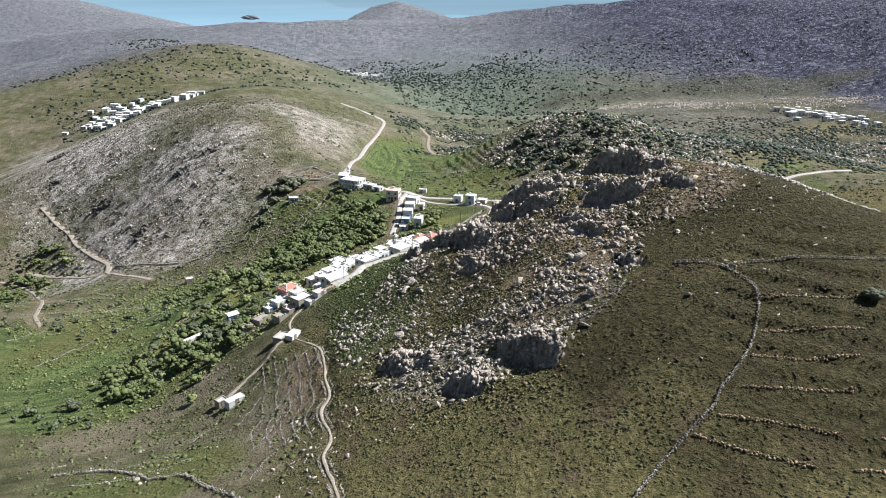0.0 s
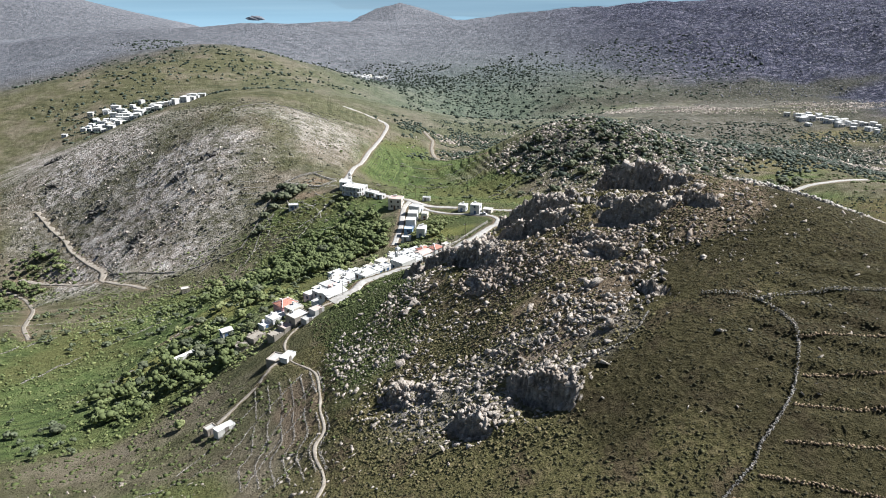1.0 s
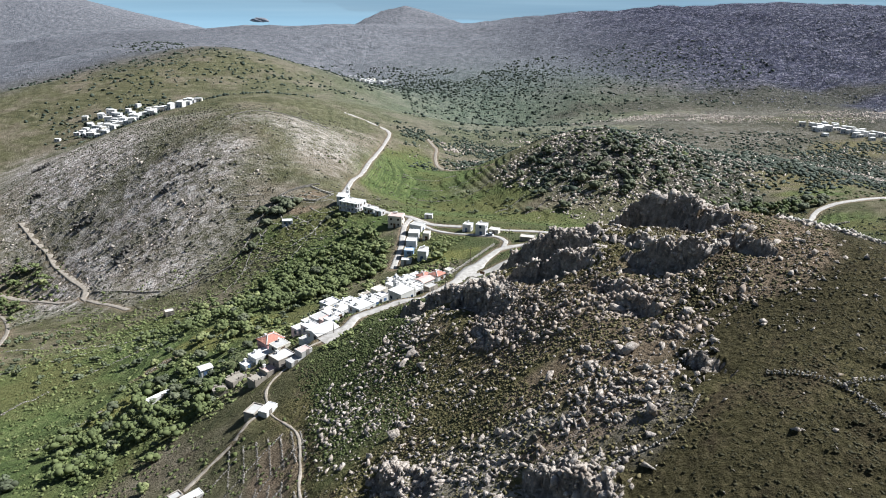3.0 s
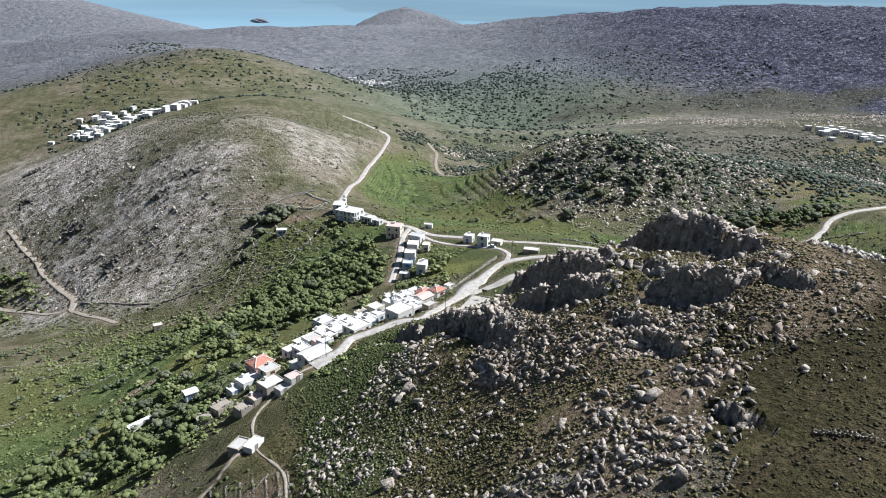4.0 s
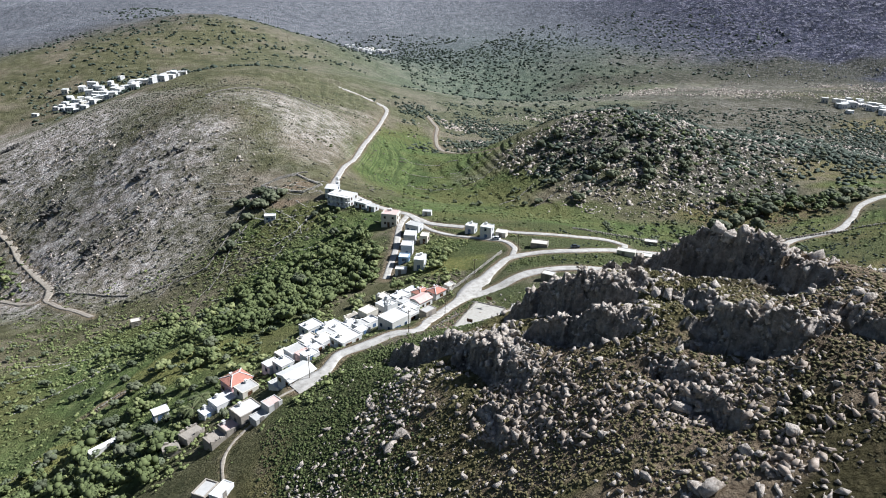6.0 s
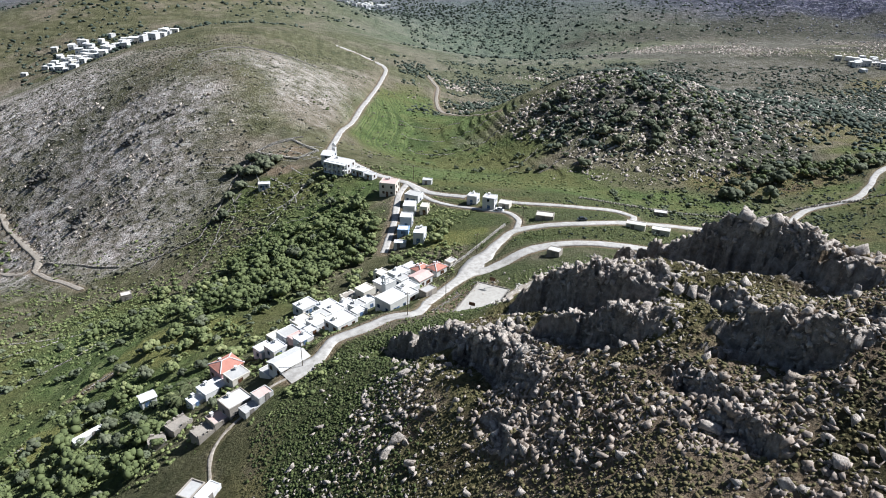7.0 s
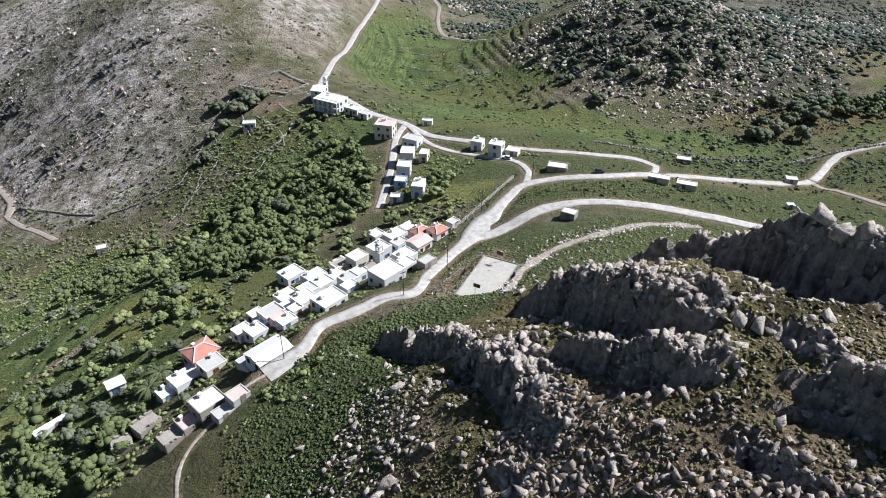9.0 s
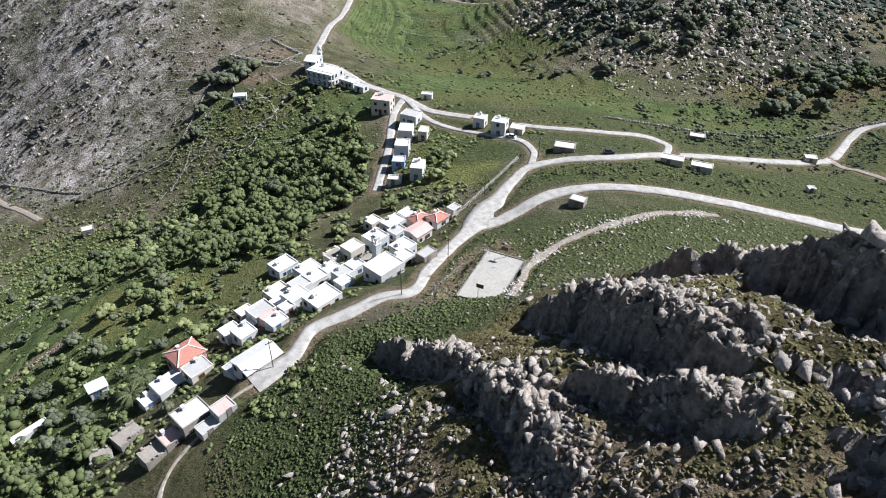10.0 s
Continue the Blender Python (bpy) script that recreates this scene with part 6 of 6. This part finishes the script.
# the church with its two-storey arcaded house
house(-67.4, 463.0, 5.6, 8.0, 5.6, -14, "white", "white", "blue", "white church nave beside the upper road", "gable", "church buildings", name="church", extras="")
bell_tower(-65.4, 469.2, 6.6, -14, "white church bell tower beside the upper road")
ah = house(-59.2, 449.6, 13.5, 7.6, 5.8, -27, "white", "white", "brown", "large two-storey white parish house with arcades", "flat", "church buildings", extras="ct")
for level in (0.0, 2.9):
    for k in range(5):
        a = part("arch", arch_panel(2.6, 2.7, 0.35), PAINT["white"], ah)
        a.matrix_basis = pose(-5.4 + k * 2.7, -5.6, level + 0.1)
    part("balcony", boxes((-6.8, 6.8, -5.75, -3.8, level - 0.2, level + 0.1), bevel=0.03), PAINT["white"], ah)
part("porch_roof", boxes((-6.8, 6.8, -5.75, -3.8, 5.62, 5.85), bevel=0.03), PAINT["white"], ah)
house(-48.0, 443.0, 8.0, 5.0, 3.0, -32, "white", "pale", "brown", "white annex with paved terrace roof", "flat", "church buildings", extras="t")
house(-42.0, 437.6, 5.0, 4.2, 2.6, -32, "white", "grey", "brown", "low white outbuilding by the upper road", "flat", "church buildings", extras="")
ch = house(-90.2, 268.4, 4.4, 3.4, 3.0, 40, "white", "white", "blue", "tiny white chapel alone among garden trees", "gable", "field sheds", name="chapel", extras="")


def far_house(x, y, w, d, h, rot, group, rng):
    hs = tagged(new("house"), "white cube house in a distant village", "house", group=group)
    hs.matrix_basis = pose(x, y, float(ground_z(x, y)), 0, 0, rot)
    part("wall", boxes((-w / 2, w / 2, -d / 2, d / 2, -4, h)), PAINT["white" if rng.random() < 0.8 else "cream"], hs)
    part("roof", boxes((-w / 2 - 0.1, w / 2 + 0.1, -d / 2 - 0.1, d / 2 + 0.1, h, h + 0.3)), PAINT["white" if rng.random() < 0.6 else "pale"], hs)
    for k in range(2):
        wn_ = share("window", frame_me["blue"], hs, pose(-w / 4 + k * w / 2, -d / 2, 1.0) @ Matrix.Diagonal((1.3, 1, 1.3, 1)))
        share("pane", pane_me, wn_, Matrix.Identity(4))


rng = np.random.default_rng(5)
FAR_VILLAGES = [("houses of the hillside village", 66, (-445, 905), (-375, 880), 34), ("houses of the hillside village", 36, (-385, 935), (-285, 800), 16),
                ("houses of the dale village", 32, (-238, 1640), (-138, 1600), 16), ("houses of the plateau village", 46, (445, 940), (540, 900), 18)]
for group, n, (x0, y0), (x1, y1), spread in FAR_VILLAGES:
    for i in range(n):
        f = rng.uniform(0, 1)
        far_house(x0 + (x1 - x0) * f + rng.normal(0, spread * 0.5), y0 + (y1 - y0) * f + rng.normal(0, spread * 0.8), rng.uniform(5, 9), rng.uniform(4.5, 7.5), rng.uniform(3, 6.5), rng.uniform(-35, 35), group, rng)

# ---- dry-stone walls ----
pale_wall_m = plain("limewashed_stone", (0.50, 0.47, 0.42), 0.2, 0.95, 2.0)
earth_m = plain("terrace_earth", (0.30, 0.225, 0.15), 0.25, 0.95, 2.0)
wall_m = plain("dry_stone", (0.33, 0.305, 0.27), 0.28, 0.95, 2.5)


def stone_wall(pts, h, thick, label, step=0.55, gaps=0.0, mat=None):
    rng = np.random.default_rng(int(abs(pts[0][0]) * 7 + pts[0][1]))
    line = spline(pts, step)
    if gaps:
        line = line[value_noise(np.arange(len(line)) / 9.0, np.zeros(len(line)), 55) > -1 + 2 * gaps]
    rows = []
    for level in range(max(1, round(h / 0.45))):
        for side in (-0.25, 0.25):
            q = line + rng.normal(0, 0.08, line.shape) + side * thick * np.array([0.7, 0.7])
            rows.append(np.column_stack([q, ground_z(q[:, 0], q[:, 1]) + 0.15 + level * 0.42]))
    at = np.concatenate(rows)
    sizes = rng.uniform(0.26, 0.44, len(at)) * (thick / 0.7)
    ob = strew("stone_wall", stones_1, at, sizes, mat or wall_m, label, "wall", rng, 0.4, (1.15, 1.0, 0.8), kind="")
    tagged(ob, group="dry-stone walls")


FIELD = "grey dry-stone field wall across the heath"
stone_wall([(61, 139), (64, 133), (63, 126), (58, 116), (53, 110), (49, 106), (47, 103), (42, 99), (35, 93), (30, 88), (22, 80)], 0.9, 0.48, FIELD)
stone_wall([(61, 139), (67, 140), (81, 140), (94, 139), (112, 136)], 0.7, 0.42, FIELD)
stone_wall([(61, 139), (58, 142), (52, 145)], 0.7, 0.42, FIELD)
stone_wall([(26, 135), (35, 137), (42, 145)], 0.5, 0.6, "low broken wall climbing to the tor", gaps=0.35)
for pts in ([(64, 128), (76, 127), (88, 126), (104, 124)], [(61, 119), (72, 118), (84, 117), (100, 115)], [(57, 113), (68, 111), (80, 110), (98, 107)],
            [(53, 106), (64, 104), (76, 103), (94, 100)], [(47, 101), (58, 97), (70, 93), (90, 90)], [(42, 98), (50, 93), (58, 89), (67, 87), (84, 84)]):
    stone_wall(pts, 0.35, 0.62, "crumbling earth and stone terrace bank on the heath slope", gaps=0.25, mat=earth_m)
stone_wall([(75, 210), (78, 202), (79, 192), (85, 186), (94, 182), (104, 180), (114, 174)], 0.7, 1.2, "tumbled pale wall along the brow of the ridge", gaps=0.15, mat=pale_wall_m)
stone_wall([(-108, 157), (-94, 157), (-80, 148), (-73, 141), (-64, 139), (-53, 127), (-42, 116), (-36, 108)], 0.8, 0.6, "rough terrace wall on the near slope")
for pts in ([(-36, 190), (-44, 176), (-47, 162)], [(-44, 198), (-54, 182), (-58, 166)], [(-38, 172), (-44, 158), (-46, 144)], [(-56, 196), (-66, 178), (-72, 166)], [(-34, 150), (-40, 138), (-43, 126)],
            [(-60, 165), (-72, 158), (-88, 156)], [(-66, 150), (-82, 146), (-98, 148)]):
    stone_wall(pts, 0.45, 0.5, "narrow terrace wall on the stepped slope", gaps=0.15)
for off in (4.5, 8.0, 11.5, 15.5, 20.0):
    stone_wall([(x - off, y + 0.25 * off) for x, y in FOOTPATH[7:14]], 0.55, 0.42, "narrow terrace wall on the stepped slope", gaps=0.22)
for off in (-1.2, 1.2):
    stone_wall([(x + off, y) for x, y in FOOTPATH[7:]], 0.42, 0.5, "low wall lining the old footpath", gaps=0.3)
stone_wall([(-302, 526), (-276, 501), (-255, 480), (-234, 459), (-225, 446), (-224, 437)], 0.5, 0.5, "retaining wall above the western track")
stone_wall([(-224, 440), (-195, 424), (-160, 412), (-128, 420)], 0.8, 0.8, "old boundary wall at the foot of the bare hill", gaps=0.2)
stone_wall([(-128, 420), (-122, 445), (-118, 468), (-108, 490), (-90, 505)], 0.8, 0.8, "boundary wall between hill and terraces", gaps=0.1)
stone_wall([(-150, 404), (-135, 440), (-122, 470)], 0.6, 0.7, "straggling wall climbing the bare hill", gaps=0.3)
for pts in ([(-118, 436), (-96, 428), (-74, 420)], [(-112, 420), (-92, 412), (-66, 408)], [(-106, 404), (-86, 396), (-60, 394)], [(-98, 455), (-84, 440), (-78, 425)], [(-104, 478), (-88, 470), (-76, 474)], [(-108, 470), (-92, 488), (-76, 492)], [(-114, 385), (-92, 380), (-66, 378)]):
    stone_wall(pts, 0.5, 0.5, "garden terrace wall above the village", gaps=0.2, mat=pale_wall_m)
stone_wall([(-1, 327), (6, 338), (14, 350), (21, 362)], 1.3, 0.55, "pale roadside retaining wall of the field", step=0.35, mat=pale_wall_m)
for pts in ([(-30, 545), (-10, 540), (15, 548), (30, 560)], [(-36, 575), (-12, 566), (12, 574), (28, 588)], [(-40, 605), (-16, 596), (4, 602)], [(30, 500), (44, 512), (58, 530), (66, 548)], [(50, 488), (66, 506), (80, 522)]):
    stone_wall(pts, 0.6, 0.9, "low meadow terrace wall", gaps=0.2, step=0.9)
for pts in ([(-175, 262), (-160, 300), (-140, 330)], [(-205, 290), (-190, 318), (-165, 345)], [(-185, 345), (-150, 350)], [(-225, 330), (-200, 345)], [(-140, 240), (-128, 262)], [(-122, 288), (-112, 300)]):
    stone_wall(pts, 0.6, 0.9, "overgrown terrace wall in the valley", gaps=0.25, step=0.9)
for pts in ([(150, 420), (185, 432), (230, 430)], [(250, 590), (300, 620), (370, 640)], [(290, 560), (350, 575), (420, 600)], [(60, 412), (100, 418), (140, 424)], [(-180, 600), (-150, 640), (-110, 660)]):
    stone_wall(pts, 0.8, 1.2, "field boundary wall of the plateau", gaps=0.15, step=1.2)

stony("bank_rubble", np.random.default_rng(88), 700, [(13, 270, 2, 9, -10), (22, 291, 2.4, 9, -35), (42, 307, 12, 2.4, 24), (64, 317, 13, 2.4, 14)], 0.2, 0.9, stones_1, "pale rubble heaped along the bank track", lambda x, y: x > -99, wobble=0.8, size=6, mat=pale_wall_m)

# ---- the court and its yard ----
cx, cy, crx, cry, cturn, cz = COURT
court = tagged(new("court"), "pale concrete playing court with low kerb", "court")
court.matrix_basis = pose(cx, cy, cz, 0, 0, cturn)
part("slab", boxes((-crx + 1.4, crx, -cry + 2, cry, -0.8, 0.12), bevel=0.02), PAINT["concrete"], court)
for row in ((-crx + 1.2, -crx + 1.4, -cry + 1.8, cry + 0.2), (crx, crx + 0.2, -cry + 1.8, cry + 0.2), (-crx + 1.4, crx, -cry + 1.8, -cry + 2), (-crx + 1.4, crx, cry, cry + 0.2)):
    part("kerb", boxes((*row, -0.5, 0.35)), wall_m, court)

yard_m = pose(cx, cy, cz, 0, 0, cturn)


def in_yard(x, y):
    q = yard_m @ Vector((x, y, 0))
    return q.x, q.y


for pts in ([(-11, -8), (-11, 0), (-10.5, 9)], [(-11, -8), (-7, -8.6), (-3.8, -8.8)], [(-10.5, 9), (-7, 10), (-4.2, 10.6)], [(-4.4, -8.4), (-4.4, 0), (-4.4, 10.2)], [(5.9, -8.6), (6.0, 0), (5.9, 10.6)]):
    stone_wall([in_yard(*q) for q in pts], 0.8, 0.45, "rough stone wall round the yard beside the court")
hoop = tagged(new("basketball_stand"), "thin metal basketball stand with dark board", "basketball stand", group="stands of the court")
part("post", boxes((-0.06, 0.06, -0.06, 0.06, 0, 3.0)), wood_m["grey"], hoop)
part("arm", boxes((-0.05, 0.05, 0.06, 1.0, 2.85, 2.97)), wood_m["grey"], hoop)
part("board", boxes((-0.9, 0.9, 1.0, 1.06, 2.7, 3.8)), wood_m["brown"], hoop)
rim_bm = bmesh.new()
bmesh.ops.create_cone(rim_bm, segments=14, radius1=0.24, radius2=0.24, depth=0.04, matrix=Matrix.Translation((0, 1.34, 2.95)))
part("rim", rim_bm, tile_m, hoop)
hoop.matrix_basis = yard_m @ pose(0.8, -7.9, 0.12)
copy_thing(hoop, yard_m @ pose(0.8, 9.9, 0.12, 0, 0, 180))

# ---- street poles ----
pole_m = plain("creosoted_pole", (0.10, 0.075, 0.055), 0.15, 0.85)
pole = tagged(new("utility_pole"), "brown wooden utility pole beside the road", "utility pole", group="utility poles")
bm = bmesh.new()
bmesh.ops.create_cone(bm, cap_ends=True, segments=8, radius1=0.11, radius2=0.08, depth=8.6, matrix=Matrix.Translation((0, 0, 3.7)))
part("post", bm, pole_m, pole)
part("crossarm", boxes((-0.8, 0.8, -0.06, 0.06, 7.3, 7.45)), pole_m, pole)
for k in (-0.7, 0.7):
    part("insulator", boxes((k - 0.06, k + 0.06, -0.06, 0.06, 7.45, 7.68)), PAINT["white"], pole)
pole.matrix_basis = pose(-39.5, 255.5, float(ground_z(-39.5, 255.5)), 0, 0, 40)
for x, y in ((-13, 278), (-2, 299), (9, 338), (28, 361), (-20, 434)):
    copy_thing(pole, pose(x, y, float(ground_z(x, y)), 0, 0, 30))

# ---- palms by the tiled house ----
palm_m = leaf_material("palm_fronds", (0.050, 0.062, 0.028), (0.090, 0.105, 0.048), (0.160, 0.170, 0.085), 0.2)


def palm(x, y, h, seed):
    rng = np.random.default_rng(seed)
    t = tagged(new("palm_tree"), "bushy date palm beside the tiled house", "palm tree", group="palms of the garden")
    t.location = (x, y, float(ground_z(x, y)))
    bm = bmesh.new()
    for k in range(9):
        bmesh.ops.create_cone(bm, cap_ends=True, segments=9, radius1=0.26, radius2=0.33, depth=h / 9, matrix=Matrix.Translation((0, 0, (k + 0.5) * h / 9 - 0.2)))
    part("trunk", bm, bark_m, t)
    for k in range(30):
        bm = bmesh.new()
        n = 9
        rise = rng.uniform(0.15, 0.95)
        length = rng.uniform(3.0, 4.0)
        spine = [Vector((length * s, 0, length * (rise * s - 0.75 * s * s))) for s in np.linspace(0, 1, n)]
        for i in range(n - 1):
            wdt = 0.55 * math.sin(math.pi * min(0.95, (i + 0.8) / n))
            for sgn in (-1, 1):
                a, b = spine[i], spine[i + 1]
                bm.faces.new([bm.verts.new(q) for q in (a, b, b + Vector((0.25, sgn * wdt, -0.18)))])
        fr = part("frond", bm, palm_m, t)
        fr.matrix_basis = pose(0, 0, h - 0.3, 0, 0, k * 137.5)


palm(-74.6, 264.0, 4.6, 1)
palm(-75.4, 258.6, 4.0, 2)

# ---- parked cars ----
car_glass = glass_m
tyre_m = plain("tyre_rubber", (0.03, 0.03, 0.03), 0.1, 0.9)


def car(x, y, rot, paint, label):
    c = tagged(new("car"), label, "car", group="parked cars")
    c.matrix_basis = pose(x, y, float(ground_z(x, y)) + 0.2, 0, 0, rot)
    bm = boxes((-2.0, 2.0, -0.82, 0.82, 0.3, 0.85), bevel=0.14)
    part("body", bm, paint, c)
    bm = bmesh.new()
    low = [bm.verts.new(v) for v in ((-1.5, -0.74, 0.84), (1.0, -0.74, 0.84), (1.0, 0.74, 0.84), (-1.5, 0.74, 0.84))]
    top = [bm.verts.new(v) for v in ((-1.1, -0.6, 1.42), (0.45, -0.6, 1.42), (0.45, 0.6, 1.42), (-1.1, 0.6, 1.42))]
    for i in range(4):
        bm.faces.new((low[i], low[(i + 1) % 4], top[(i + 1) % 4], top[i]))
    bm.faces.new(top)
    part("windows", bm, car_glass, c)
    part("roof", boxes((-1.08, 0.43, -0.58, 0.58, 1.424, 1.47), bevel=0.02), paint, c)
    for wx in (-1.25, 1.25):
        for wy in (-0.8, 0.8):
            bm = bmesh.new()
            bmesh.ops.create_cone(bm, cap_ends=True, segments=14, radius1=0.31, radius2=0.31, depth=0.2, matrix=Matrix.Translation((wx, wy, 0.31)) @ Matrix.Rotation(radians(90), 4, "X"))
            part("wheel", bm, tyre_m, c)


car(20.0, 381.2, 150, plain("white_car_paint", (0.7, 0.7, 0.7), 0.02, 0.3), "white parked car at the lane's bend")
car(52.0, 361.8, 8, plain("dark_car_paint", (0.05, 0.06, 0.07), 0.02, 0.3), "dark parked car by the street")

# ---- rocky islet in the bay ----
v, f = BALLS[4]
u = v * (1 + 0.22 * value_noise(v[:, 0] * 2.4 + v[:, 2] * 3, v[:, 1] * 2.4, 5) + 0.10 * value_noise(v[:, 0] * 7, v[:, 1] * 7 + v[:, 2] * 4, 6))[:, None]
u[:, 2] = np.maximum(u[:, 2], -0.1)
islet_me = raw_mesh("islet", u * (52, 24, 22), f, far_rock_m)
isl = tagged(new("islet", islet_me), "low dark rocky islet in the pale bay", "islet")
isl.location = (-1152.0, 4400.0, -122.0)

# ---- garden shrubs between the houses ----
spots = np.array([o.matrix_basis.translation[:2] for o in scene.objects if o.parent is None and o.name.split(".")[0] in ("house", "shed", "church", "chapel", "bell_tower", "court")])


def off_houses(x, y):
    d = np.hypot(x[:, None] - spots[None, :, 0], y[:, None] - spots[None, :, 1]).min(1)
    return (d > 4.6) & (verge_at(x, y) < 0.15)


rng = np.random.default_rng(77)
scrub("garden_shrubs", rng, 420, [(-52, 262, 22, 30, 40), (-38, 292, 18, 30, -40), (-14, 318, 16, 20, 0), (-18, 385, 14, 50, 0), (14, 388, 20, 10, 0), (-55, 450, 24, 18, 0), (-8, 345, 14, 12, 0)],
      1.0, 2.6, tufts, green_m, "green garden shrubs between the houses", off_houses)
scrub("roadside_shrubs", rng, 260, [(2, 290, 8, 24, -27), (30, 345, 30, 8, 0), (60, 352, 50, 8, 0), (-20, 266, 14, 6, 30), (0, 335, 6, 10, 30)], 0.6, 1.5, tufts, slope_m, "green shrubs along the road verges", off_houses)

rng = np.random.default_rng(91)
for x, y, z in sample(rng, 24, [(-58, 288, 7, 14, -45), (-48, 316, 8, 12, -45), (-30, 332, 10, 8, -40), (-74, 270, 8, 10, 0), (-72, 252, 9, 8, 0), (-27, 384, 4, 30, 0), (-58, 430, 20, 8, -30), (-66, 440, 12, 5, -20)], off_houses, 10, 0.4):
    tree(x, y, rng.uniform(1.1, 2.1), rng, crowns + carob_crowns, "leafy fruit tree close behind the white houses", "fruit trees of the village")

# ---- planted rows on the garden terraces ----
def planted_rows(x0, y0, dx, dy, rows, gap, label, seed):
    """Parallel rows of plants from (x0, y0), each along (dx, dy)."""
    r = np.random.default_rng(seed)
    d = np.array([dx, dy], float)
    side = np.array([-dy, dx]) / np.hypot(dx, dy)
    pts = []
    for k in range(rows):
        n = int(np.hypot(dx, dy) / 1.1)
        f = r.uniform(0, 1, n)[:, None]
        pts.append(np.array([x0, y0]) + f * d + side * (k * gap) + r.normal(0, 0.25, (n, 2)))
    p = np.concatenate(pts)
    p = p[(verge_at(p[:, 0], p[:, 1]) < 0.05) & (r.uniform(0, 1, len(p)) < 0.8)]
    at = np.column_stack([p, ground_z(p[:, 0], p[:, 1])])
    strew("garden_rows", tufts, at, r.uniform(0.6, 1.5, len(at)), green_m, label, "crops", r, 0.15, (1, 1, 0.7))


planted_rows(-108, 392, 42, -6, 9, 4.2, "rows of beans and vines on the garden terraces", 3)
planted_rows(-66, 380, 30, 4, 8, 4.0, "rows of vines above the valley grove", 4)
planted_rows(-14, 352, 24, 30, 7, 2.6, "rows of flowering broad beans in the lane field", 6)
planted_rows(-125, 410, 30, 14, 6, 4.4, "rows of low bushes beside the hill wall", 5)
for pts in ([(-110, 452), (-98, 446), (-84, 444), (-74, 440)], [(-96, 486), (-84, 478), (-74, 470)], [(-114, 474), (-106, 458), (-98, 440)], [(-88, 462), (-80, 452), (-72, 450)], [(-118, 448), (-112, 430), (-118, 410), (-124, 392)], [(-80, 432), (-86, 416), (-92, 402)]):
    stone_wall(pts, 0.6, 0.55, "pale garden wall beside the terraces", gaps=0.1, mat=pale_wall_m)

# ---- the walled yard and terraces beside the church ----
YARD = "pale wall round the terraced yard beside the church"
for pts in ([(-113, 484), (-104, 492), (-95, 499)], [(-95, 499), (-86, 491), (-77, 483)], [(-77, 483), (-81, 478), (-86, 472)], [(-86, 472), (-98, 477), (-113, 484)]):
    stone_wall(pts, 1.2, 0.7, YARD, mat=pale_wall_m)
for k in range(6):
    stone_wall([(-148 + k, 492 - 6 * k), (-136 + k, 489 - 6 * k), (-126 + k, 488 - 6 * k)], 0.45, 0.5, "narrow retaining wall of the hillside terraces", gaps=0.1, mat=pale_wall_m)
stone_wall([(-73, 444), (-78, 436), (-82, 428), (-92, 420)], 0.9, 0.6, "straight garden wall below the parish house", mat=pale_wall_m)
stone_wall([(-113, 447), (-118, 430), (-118, 411), (-120, 398)], 1.0, 0.6, "dark garden boundary wall between hill and gardens")
planted_rows(-95, 438, 20, 5, 4, 3.0, "rows of young vines below the white farmhouse", 8)
